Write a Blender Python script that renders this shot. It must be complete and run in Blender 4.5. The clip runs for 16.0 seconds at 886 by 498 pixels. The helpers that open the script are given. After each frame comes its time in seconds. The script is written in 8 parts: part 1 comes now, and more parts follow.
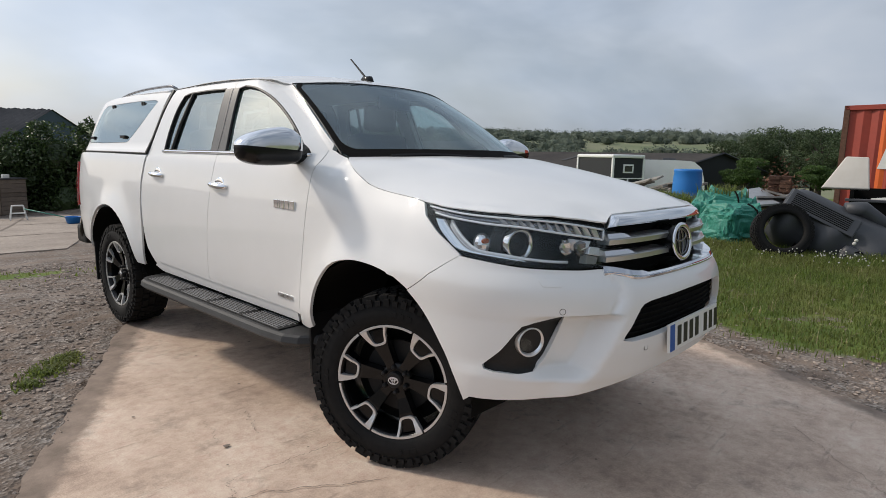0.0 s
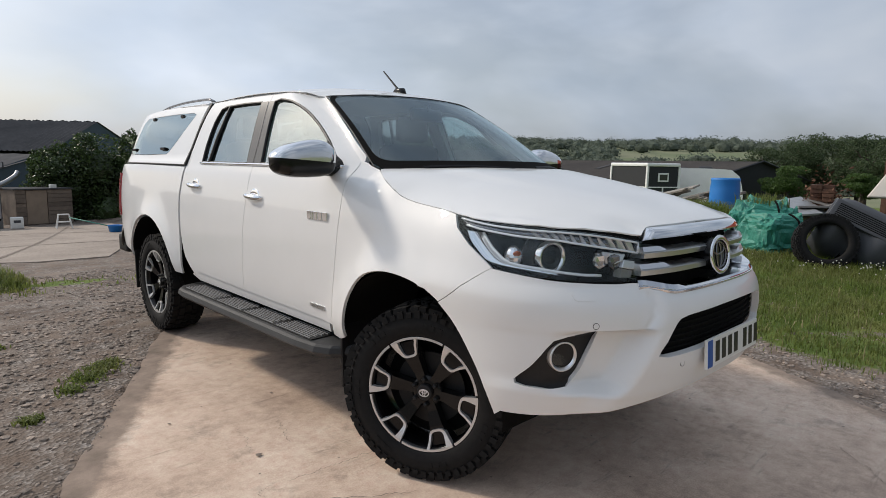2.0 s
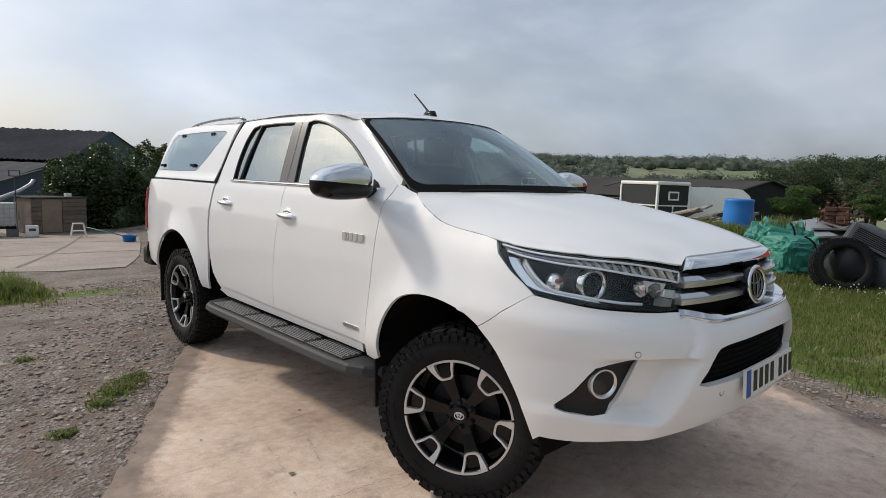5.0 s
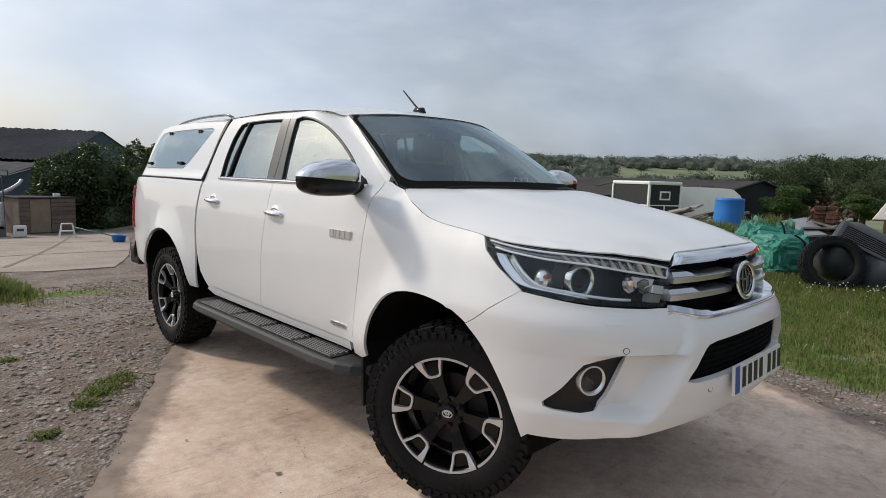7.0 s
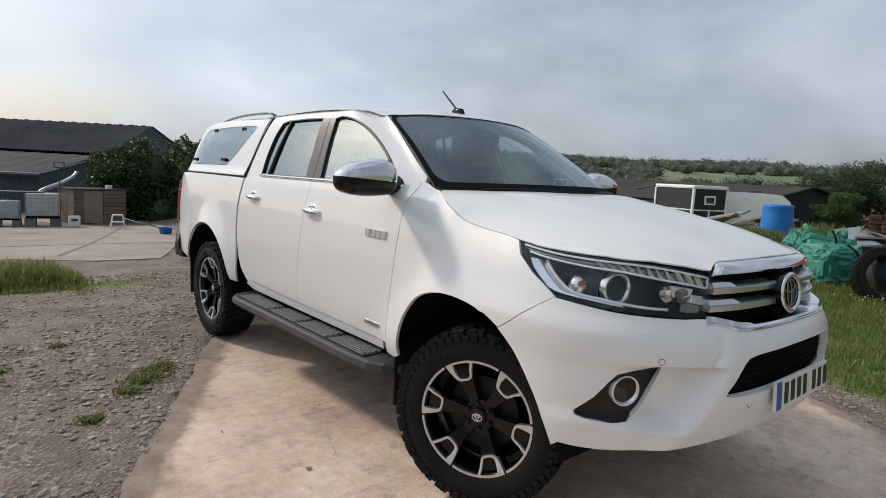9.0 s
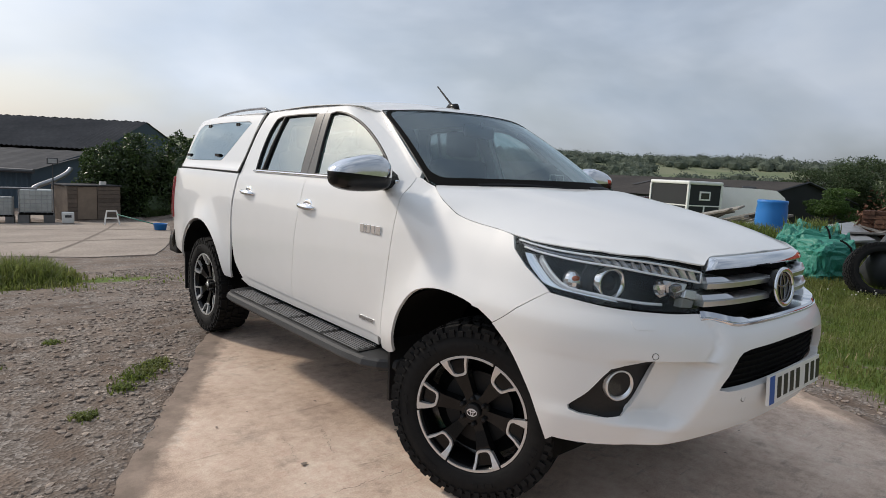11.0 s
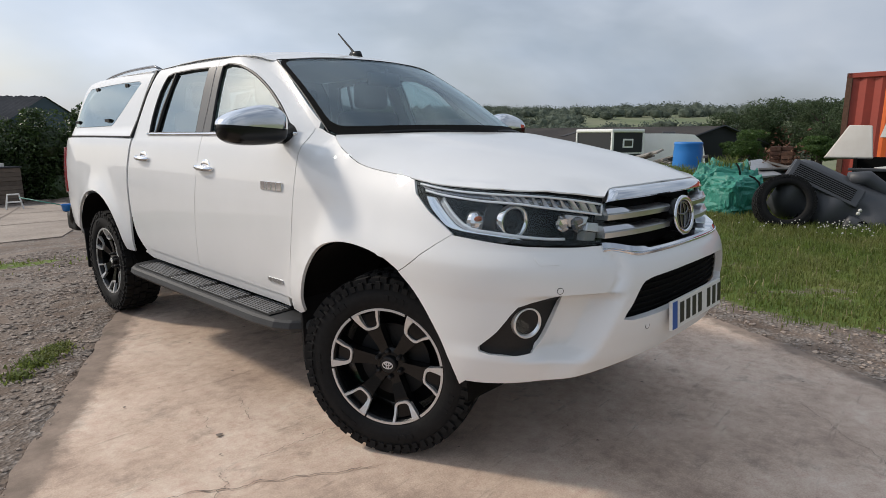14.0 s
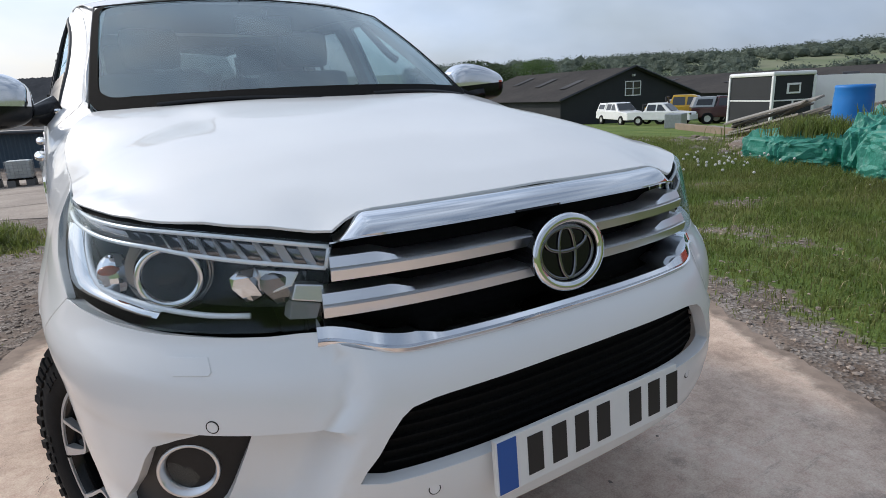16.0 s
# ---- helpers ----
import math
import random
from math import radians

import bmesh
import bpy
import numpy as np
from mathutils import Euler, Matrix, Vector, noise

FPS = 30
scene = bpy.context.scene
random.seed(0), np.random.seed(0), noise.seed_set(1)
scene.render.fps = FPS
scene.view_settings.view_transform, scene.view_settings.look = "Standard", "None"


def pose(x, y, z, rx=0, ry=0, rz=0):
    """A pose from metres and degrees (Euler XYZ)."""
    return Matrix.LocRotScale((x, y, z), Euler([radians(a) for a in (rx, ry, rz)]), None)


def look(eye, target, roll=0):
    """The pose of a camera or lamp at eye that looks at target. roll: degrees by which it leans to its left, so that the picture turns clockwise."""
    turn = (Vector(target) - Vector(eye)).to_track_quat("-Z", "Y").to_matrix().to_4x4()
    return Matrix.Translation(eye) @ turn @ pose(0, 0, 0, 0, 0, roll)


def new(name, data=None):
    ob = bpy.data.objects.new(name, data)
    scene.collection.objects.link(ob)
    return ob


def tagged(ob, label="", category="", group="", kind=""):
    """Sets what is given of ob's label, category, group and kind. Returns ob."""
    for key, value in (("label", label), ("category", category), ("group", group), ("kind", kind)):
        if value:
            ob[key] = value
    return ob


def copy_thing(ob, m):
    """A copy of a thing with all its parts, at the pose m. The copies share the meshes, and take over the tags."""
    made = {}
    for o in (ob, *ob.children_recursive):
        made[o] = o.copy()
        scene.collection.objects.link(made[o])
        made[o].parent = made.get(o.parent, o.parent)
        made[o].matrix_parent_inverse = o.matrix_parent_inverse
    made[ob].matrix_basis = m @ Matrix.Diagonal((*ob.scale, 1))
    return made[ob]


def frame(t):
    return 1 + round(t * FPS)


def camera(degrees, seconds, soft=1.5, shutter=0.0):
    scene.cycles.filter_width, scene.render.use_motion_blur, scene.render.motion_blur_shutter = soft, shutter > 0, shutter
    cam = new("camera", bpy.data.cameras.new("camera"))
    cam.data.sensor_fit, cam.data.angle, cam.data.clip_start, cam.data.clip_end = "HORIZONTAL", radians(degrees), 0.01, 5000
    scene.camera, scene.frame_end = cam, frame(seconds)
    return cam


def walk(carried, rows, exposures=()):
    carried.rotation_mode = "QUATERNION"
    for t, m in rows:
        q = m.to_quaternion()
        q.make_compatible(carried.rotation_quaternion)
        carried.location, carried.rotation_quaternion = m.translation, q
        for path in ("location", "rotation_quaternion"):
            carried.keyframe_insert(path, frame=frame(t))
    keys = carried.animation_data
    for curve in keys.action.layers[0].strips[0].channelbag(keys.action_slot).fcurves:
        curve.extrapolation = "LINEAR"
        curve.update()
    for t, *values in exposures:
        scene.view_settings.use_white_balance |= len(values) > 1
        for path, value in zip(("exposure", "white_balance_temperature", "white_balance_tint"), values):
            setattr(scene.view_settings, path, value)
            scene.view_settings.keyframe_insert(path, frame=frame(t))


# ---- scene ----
cam = camera(73.5, 16.0, 0.75)
PATH = [
    (0, (-2.474, -1.827, 1.339), (-1.021, -0.488, 1.03), 1.3),
    (0.5, (-2.461, -1.837, 1.333), (-1.004, -0.504, 1.016), 1.1),
    (1, (-2.459, -1.836, 1.337), (-1.01, -0.494, 1.02), 0.9),
    (1.5, (-2.451, -1.837, 1.336), (-1.028, -0.464, 1.031), 0.9),
    (2, (-2.467, -1.82, 1.351), (-1.085, -0.402, 1.069), 1.1),
    (2.5, (-2.566, -1.759, 1.404), (-1.221, -0.302, 1.144), 1.5),
    (3, (-2.597, -1.749, 1.392), (-1.273, -0.27, 1.149), 1.9),
    (3.5, (-2.59, -1.743, 1.39), (-1.266, -0.263, 1.153), 2.1),
    (4, (-2.589, -1.744, 1.392), (-1.251, -0.277, 1.156), 2.1),
    (6.5, (-2.571, -1.747, 1.398), (-1.178, -0.33, 1.162), 2.0),
    (7, (-2.555, -1.745, 1.378), (-1.167, -0.324, 1.143), 2.0),
    (7.5, (-2.527, -1.757, 1.382), (-1.16, -0.316, 1.144), 2.2),
    (8, (-2.526, -1.75, 1.382), (-1.187, -0.283, 1.144), 2.4),
    (8.5, (-2.537, -1.749, 1.389), (-1.225, -0.259, 1.151), 2.8),
    (9, (-2.538, -1.747, 1.39), (-1.244, -0.242, 1.147), 3.1),
    (11.5, (-2.53, -1.75, 1.386), (-1.217, -0.265, 1.124), 3.0),
    (12, (-2.519, -1.749, 1.381), (-1.189, -0.28, 1.111), 3.0),
    (12.5, (-2.504, -1.753, 1.373), (-1.149, -0.31, 1.084), 2.9),
    (13, (-2.488, -1.755, 1.361), (-1.105, -0.344, 1.049), 2.4),
    (13.5, (-2.463, -1.769, 1.347), (-1.045, -0.4, 1.007), 1.4),
    (14, (-2.385, -1.789, 1.324), (-0.942, -0.457, 0.947), 0.0),
    (14.5, (-2.213, -1.688, 1.3), (-0.762, -0.377, 0.882), -1.3),
    (15, (-1.855, -1.511, 1.312), (-0.452, -0.164, 0.848), -1.9),
    (15.5, (-1.382, -1.607, 1.321), (-0.094, -0.161, 0.822), -1.9),
    (16, (-0.835, -1.731, 1.33), (0.21, -0.102, 0.825), -2.6),
]
walk(cam, [(t, look(eye, target, roll)) for t, eye, target, roll in PATH],
     [(0, -0.12, 6680, 10), (13, -0.12, 6680, 10), (14.5, -0.07, 6550, 10), (16, 0.0, 6200, 10)])

# ---- world and sun ----
SUN_WAY = Vector((0.40, -0.81, -0.64)).normalized()       # the way the sunlight travels
sun_dir = -SUN_WAY
world = bpy.data.worlds.new("sky")
scene.world = world
world.use_nodes = True
wn, wl = world.node_tree.nodes, world.node_tree.links
wn.clear()
w_out, w_bg = wn.new("ShaderNodeOutputWorld"), wn.new("ShaderNodeBackground")
w_sky = wn.new("ShaderNodeTexSky")
w_sky.sky_type, w_sky.sun_disc = "NISHITA", False
w_sky.sun_elevation = math.asin(sun_dir.z)
w_sky.sun_rotation = math.atan2(sun_dir.x, sun_dir.y)
w_sky.dust_density, w_sky.air_density = 3.0, 1.0
w_co, w_map = wn.new("ShaderNodeTexCoord"), wn.new("ShaderNodeMapping")
w_map.inputs["Scale"].default_value = (1.0, 1.0, 2.2)
w_n = wn.new("ShaderNodeTexNoise")
w_n.inputs["Scale"].default_value, w_n.inputs["Detail"].default_value, w_n.inputs["Roughness"].default_value = 2.1, 5.0, 0.5
w_n.inputs["Distortion"].default_value = 0.3
w_r = wn.new("ShaderNodeValToRGB")
w_r.color_ramp.elements[0].position, w_r.color_ramp.elements[0].color = 0.36, (0.45, 0.45, 0.45, 1)
w_r.color_ramp.elements[1].position, w_r.color_ramp.elements[1].color = 0.62, (1, 1, 1, 1)
w_cl = wn.new("ShaderNodeTexNoise")
w_cl.inputs["Scale"].default_value, w_cl.inputs["Detail"].default_value = 3.0, 4.0
w_cr = wn.new("ShaderNodeValToRGB")
w_cr.color_ramp.elements[0].position, w_cr.color_ramp.elements[0].color = 0.3, (5.5, 6.6, 8.3, 1)
w_cr.color_ramp.elements[1].position, w_cr.color_ramp.elements[1].color = 0.7, (8.0, 8.8, 10.0, 1)
w_mix = wn.new("ShaderNodeMixRGB")
# a brighter veil of cloud towards the sun
w_dot = wn.new("ShaderNodeVectorMath")
w_dot.operation = "DOT_PRODUCT"
w_dot.inputs[1].default_value = sun_dir
w_glow = wn.new("ShaderNodeMapRange")
w_glow.inputs["From Min"].default_value, w_glow.inputs["From Max"].default_value = -0.95, 0.85
w_glow.inputs["To Min"].default_value, w_glow.inputs["To Max"].default_value = 0.40, 1.25
w_mul = wn.new("ShaderNodeVectorMath")
w_mul.operation = "MULTIPLY"
wl.new(w_co.outputs["Generated"], w_map.inputs["Vector"])
wl.new(w_map.outputs["Vector"], w_n.inputs["Vector"])
wl.new(w_map.outputs["Vector"], w_cl.inputs["Vector"])
wl.new(w_n.outputs["Fac"], w_r.inputs["Fac"])
wl.new(w_cl.outputs["Fac"], w_cr.inputs["Fac"])
wl.new(w_r.outputs["Color"], w_mix.inputs["Fac"])
wl.new(w_sky.outputs["Color"], w_mix.inputs["Color1"])
wl.new(w_cr.outputs["Color"], w_mix.inputs["Color2"])
wl.new(w_co.outputs["Generated"], w_dot.inputs[0])
wl.new(w_dot.outputs["Value"], w_glow.inputs["Value"])
wl.new(w_mix.outputs["Color"], w_mul.inputs[0])
wl.new(w_glow.outputs["Result"], w_mul.inputs[1])
wl.new(w_mul.outputs["Vector"], w_bg.inputs["Color"])
w_bg.inputs["Strength"].default_value = 0.096
wl.new(w_bg.outputs["Background"], w_out.inputs["Surface"])
sun = new("sun", bpy.data.lights.new("sun", "SUN"))
sun.data.energy, sun.data.angle, sun.data.color = 2.5, radians(6.0), (1.0, 0.91, 0.80)
sun.matrix_world = look((0, 0, 30), Vector((0, 0, 30)) + SUN_WAY)


# ---- materials ----
def material(name, colour, rough=0.6, metal=0.0, grain=0.0, grain_size=0.01, stain=0.0, stain_size=0.4, bump=0.0, bump_size=0.01,
             second=None, coat=0.0, specular=0.5, per_object=0.0, per_island=0.0, rough_var=0.0):
    """A surface of one colour with fine grain, broad stains towards a second colour, and fine relief."""
    m = bpy.data.materials.new(name)
    m.use_nodes = True
    nt, b = m.node_tree, m.node_tree.nodes["Principled BSDF"]
    co = nt.nodes.new("ShaderNodeTexCoord")
    rgb = nt.nodes.new("ShaderNodeRGB")
    rgb.outputs[0].default_value = (*colour, 1)
    out = rgb.outputs[0]
    def noise_at(size, detail=4.0, rough_n=0.6):
        n = nt.nodes.new("ShaderNodeTexNoise")
        n.inputs["Scale"].default_value, n.inputs["Detail"].default_value, n.inputs["Roughness"].default_value = 1 / size, detail, rough_n
        nt.links.new(co.outputs["Object"], n.inputs["Vector"])
        return n
    def mix(fac, a, c, kind="MIX"):
        x = nt.nodes.new("ShaderNodeMixRGB")
        x.blend_type = kind
        nt.links.new(fac, x.inputs["Fac"])
        nt.links.new(a, x.inputs["Color1"])
        if isinstance(c, tuple):
            x.inputs["Color2"].default_value = (*c, 1)
        else:
            nt.links.new(c, x.inputs["Color2"])
        return x.outputs["Color"]
    def ranged(value, lo, hi, a, c):
        r = nt.nodes.new("ShaderNodeMapRange")
        for key, v in (("From Min", lo), ("From Max", hi), ("To Min", a), ("To Max", c)):
            r.inputs[key].default_value = v
        nt.links.new(value, r.inputs["Value"])
        return r.outputs["Result"]
    if stain:
        n = noise_at(stain_size, 5.0)
        out = mix(ranged(n.outputs["Fac"], 0.38, 0.66, 0.0, stain), out, second or tuple(0.5 * c for c in colour))
    if grain:
        n = noise_at(grain_size, 3.0)
        hsv = nt.nodes.new("ShaderNodeHueSaturation")
        nt.links.new(ranged(n.outputs["Fac"], 0.3, 0.7, 1 - grain, 1 + grain), hsv.inputs["Value"])
        nt.links.new(out, hsv.inputs["Color"])
        out = hsv.outputs["Color"]
    for amount, node, socket in ((per_object, "ShaderNodeObjectInfo", "Random"), (per_island, "ShaderNodeNewGeometry", "Random Per Island")):
        if amount:
            n = nt.nodes.new(node)
            hsv = nt.nodes.new("ShaderNodeHueSaturation")
            nt.links.new(ranged(n.outputs[socket], 0, 1, 1 - amount, 1 + amount), hsv.inputs["Value"])
            nt.links.new(out, hsv.inputs["Color"])
            out = hsv.outputs["Color"]
    nt.links.new(out, b.inputs["Base Color"])
    b.inputs["Roughness"].default_value, b.inputs["Metallic"].default_value = rough, metal
    b.inputs["Coat Weight"].default_value, b.inputs["Specular IOR Level"].default_value = coat, specular
    b.inputs["Coat Roughness"].default_value = 0.03
    if rough_var:
        n = noise_at(stain_size * 0.7, 4.0)
        nt.links.new(ranged(n.outputs["Fac"], 0.35, 0.65, rough - rough_var, rough + rough_var), b.inputs["Roughness"])
    if bump:
        n = noise_at(bump_size, 4.0)
        bp = nt.nodes.new("ShaderNodeBump")
        bp.inputs["Strength"].default_value, bp.inputs["Distance"].default_value = min(1.0, bump), bump_size * 0.5
        nt.links.new(n.outputs["Fac"], bp.inputs["Height"])
        nt.links.new(bp.outputs["Normal"], b.inputs["Normal"])
    return m


def glass(name, tint, sheen):
    """Sheet glass without refraction: tinted and see-through, under a mirror-like sheen that grows at grazing angles."""
    m = bpy.data.materials.new(name)
    m.use_nodes = True
    nt = m.node_tree
    nt.nodes.clear()
    o, mx, tr, gl, lw, pw, ad = (nt.nodes.new(k) for k in ("ShaderNodeOutputMaterial", "ShaderNodeMixShader", "ShaderNodeBsdfTransparent", "ShaderNodeBsdfGlossy", "ShaderNodeLayerWeight", "ShaderNodeMath", "ShaderNodeMath"))
    tr.inputs["Color"].default_value = (*tint, 1)
    gl.inputs["Roughness"].default_value = 0.01
    gl.inputs["Color"].default_value = (0.80, 0.90, 0.92, 1)
    lw.inputs["Blend"].default_value = 0.5
    pw.operation, ad.operation = "POWER", "MULTIPLY_ADD"
    pw.inputs[1].default_value = 5.0
    ad.inputs[1].default_value, ad.inputs[2].default_value = 1 - sheen, sheen
    nt.links.new(lw.outputs["Facing"], pw.inputs[0])
    nt.links.new(pw.outputs[0], ad.inputs[0])
    nt.links.new(ad.outputs[0], mx.inputs["Fac"])
    nt.links.new(tr.outputs["BSDF"], mx.inputs[1])
    nt.links.new(gl.outputs["BSDF"], mx.inputs[2])
    nt.links.new(mx.outputs["Shader"], o.inputs["Surface"])
    return m


paint = material("white_paint", (0.775, 0.775, 0.77), 0.45, specular=0.2, coat=0.75, grain=0.012, grain_size=0.3, stain=0.05, stain_size=0.9, second=(0.71, 0.705, 0.69), rough_var=0.03)
black_plastic = material("black_plastic", (0.010, 0.010, 0.011), 0.5, grain=0.15, grain_size=0.01, bump=0.1, bump_size=0.002, stain=0.2, second=(0.02, 0.019, 0.018), specular=0.35)
liner = material("black_liner", (0.006, 0.006, 0.006), 0.9, grain=0.2, stain=0.3, second=(0.013, 0.012, 0.011), specular=0.1)
gloss_black = material("gloss_black", (0.006, 0.006, 0.0065), 0.18, specular=0.28)
chrome = material("chrome", (0.82, 0.83, 0.85), 0.07, 1.0, rough_var=0.03, stain_size=0.2)
satin_chrome = material("satin_chrome", (0.74, 0.75, 0.77), 0.32, 1.0, rough_var=0.04, stain_size=0.1)
alloy = material("machined_alloy", (0.66, 0.66, 0.66), 0.42, 0.7, grain=0.05, grain_size=0.004)
rubber = material("tyre_rubber", (0.008, 0.008, 0.0085), 0.8, grain=0.2, grain_size=0.02, stain=0.4, stain_size=0.12, second=(0.016, 0.015, 0.014), bump=0.2, bump_size=0.006, specular=0.25)
screen_glass = glass("windscreen_glass", (0.64, 0.81, 0.82), 0.20)
side_glass = glass("front_side_glass", (0.70, 0.82, 0.80), 0.40)
privacy_glass = glass("privacy_glass", (0.45, 0.48, 0.48), 0.36)
lens_glass = glass("lamp_lens", (0.93, 0.95, 0.96), 0.045)
red_lens = material("red_lens", (0.35, 0.01, 0.012), 0.1, coat=0.5)
seat_cloth = material("dark_cloth", (0.014, 0.014, 0.016), 0.9, grain=0.2)
trim_grey = material("grey_trim", (0.22, 0.22, 0.215), 0.8, grain=0.05)
plate_white = material("plate_white", (0.75, 0.75, 0.73), 0.35, stain=0.2, stain_size=0.08, second=(0.6, 0.59, 0.56))
plate_black = material("plate_black", (0.012, 0.012, 0.012), 0.4)
plate_blue = material("plate_blue", (0.02, 0.09, 0.35), 0.4)
yard_grey = material("yard_concrete", (0.36, 0.30, 0.25), 0.9, grain=0.2, grain_size=0.05, stain=0.8, stain_size=1.1, second=(0.25, 0.205, 0.17), bump=0.3, bump_size=0.05)
crack_dark = material("crack_dirt", (0.21, 0.17, 0.14), 0.95, grain=0.3, grain_size=0.02)


# ---- helpers for building ----
def link_mesh(name, bm, mat, parent=None, smooth=True, label=""):
    me = bpy.data.meshes.new(name)
    bm.to_mesh(me)
    bm.free()
    way = me.attributes.get("way")
    turned = None
    if way is not None:
        turned = np.zeros(3 * len(me.vertices), np.float32)
        way.data.foreach_get("vector", turned)
        me.attributes.remove(me.attributes["way"])
    for m in mat if isinstance(mat, (list, tuple)) else [mat]:
        me.materials.append(m)
    if smooth:
        for p in me.polygons:
            p.use_smooth = True
        if turned is not None:
            me.normals_split_custom_set_from_vertices(turned.reshape(-1, 3).tolist())
    ob = new(name, me)
    if parent is not None:
        ob.parent = parent
    if label:
        ob["label"] = label
    return ob


def part(name, bm, mat, parent, label="", smooth=False):
    return link_mesh(name, bm, mat, parent, smooth, label)


def empty(name, place, label, category, group="", rz=0.0):
    ob = new(name)
    ob.matrix_world = pose(*place, 0, 0, rz)
    return tagged(ob, label, category, group)


def box(bm, x0, x1, y0, y1, z0, z1, m=None, bevel=0.0):
    """A box, with its edges bevelled if asked."""
    made = bmesh.ops.create_cube(bm, size=1.0, matrix=Matrix.Translation(((x0 + x1) / 2, (y0 + y1) / 2, (z0 + z1) / 2)) @ Matrix.Diagonal((x1 - x0, y1 - y0, z1 - z0, 1)))
    vs = made["verts"]
    if bevel:
        es = list({e for v in vs for e in v.link_edges})
        r = bmesh.ops.bevel(bm, geom=es, offset=bevel, segments=2, profile=0.6, affect="EDGES")
        vs = list({v for f in r["faces"] for v in f.verts} | {v for v in vs if v.is_valid})
    if m is not None:
        bmesh.ops.transform(bm, matrix=m, verts=vs)
    return vs


def tube(bm, pts, r, n=8, cap=True):
    """A round bar along a line of points; r is a number or one radius a point."""
    pts = [Vector(p) for p in pts]
    rs = r if isinstance(r, (list, tuple)) else [r] * len(pts)
    rings = []
    side = None
    for i, p in enumerate(pts):
        d = (pts[min(i + 1, len(pts) - 1)] - pts[max(i - 1, 0)]).normalized()
        if side is None:
            side = d.cross(Vector((0, 0, 1)) if abs(d.z) < 0.9 else Vector((1, 0, 0))).normalized()
        side = (side - d * side.dot(d)).normalized()
        up = d.cross(side)
        rings.append([bm.verts.new(p + rs[i] * (math.cos(a) * side + math.sin(a) * up)) for a in (2 * math.pi * k / n for k in range(n))])
    for a, b in zip(rings, rings[1:]):
        for k in range(n):
            bm.faces.new((a[k], a[(k + 1) % n], b[(k + 1) % n], b[k]))
    if cap:
        bm.faces.new(list(reversed(rings[0])))
        bm.faces.new(rings[-1])


def lathe(bm, profile, n=48, m=None, close=False):
    """A solid turned round the x axis: profile points are (x, r)."""
    rings = []
    for x, r in profile:
        rings.append([bm.verts.new((x, r * math.cos(2 * math.pi * k / n), r * math.sin(2 * math.pi * k / n))) for k in range(n)])
    loop = list(zip(rings, rings[1:])) + ([(rings[-1], rings[0])] if close else [])
    for a, b in loop:
        for k in range(n):
            bm.faces.new((a[k], a[(k + 1) % n], b[(k + 1) % n], b[k]))
    if m is not None:
        bmesh.ops.transform(bm, matrix=m, verts=[v for ring in rings for v in ring])
    return rings


def smooth_line(points, step=0.03, closed=False):
    """A Catmull-Rom line through 2D or 3D points, sampled about every step."""
    p = [np.array(q, float) for q in points]
    n = len(p)
    out = []
    for i in range(n if closed else n - 1):
        if closed:
            a, b, c, d = p[i - 1], p[i], p[(i + 1) % n], p[(i + 2) % n]
        else:
            a, b, c, d = p[max(i - 1, 0)], p[i], p[i + 1], p[min(i + 2, n - 1)]
        k = max(1, int(np.linalg.norm(c - b) / step))
        for t in (j / k for j in range(k)):
            out.append(0.5 * (2 * b + (c - a) * t + (2 * a - 5 * b + 4 * c - d) * t * t + (3 * b - a - 3 * c + d) * t ** 3))
    if not closed:
        out.append(p[-1])
    return [tuple(q) for q in out]


def resample(poly, step):
    out = []
    for a, b in zip(poly, poly[1:] + poly[:1]):
        a, b = np.array(a), np.array(b)
        k = max(1, int(math.ceil(np.linalg.norm(b - a) / step - 1e-6)))
        out += [tuple(a + (b - a) * j / k) for j in range(k)]
    return out


def inside(poly, pts):
    p, x, y = np.array(poly), pts[:, 0], pts[:, 1]
    q = np.roll(p, -1, 0)
    hit = np.zeros(len(pts), bool)
    for (ax, ay), (bx, by) in zip(p, q):
        if ay != by:
            hit ^= ((ay > y) != (by > y)) & (x < (bx - ax) * (y - ay) / (by - ay) + ax)
    return hit


from mathutils.geometry import delaunay_2d_cdt


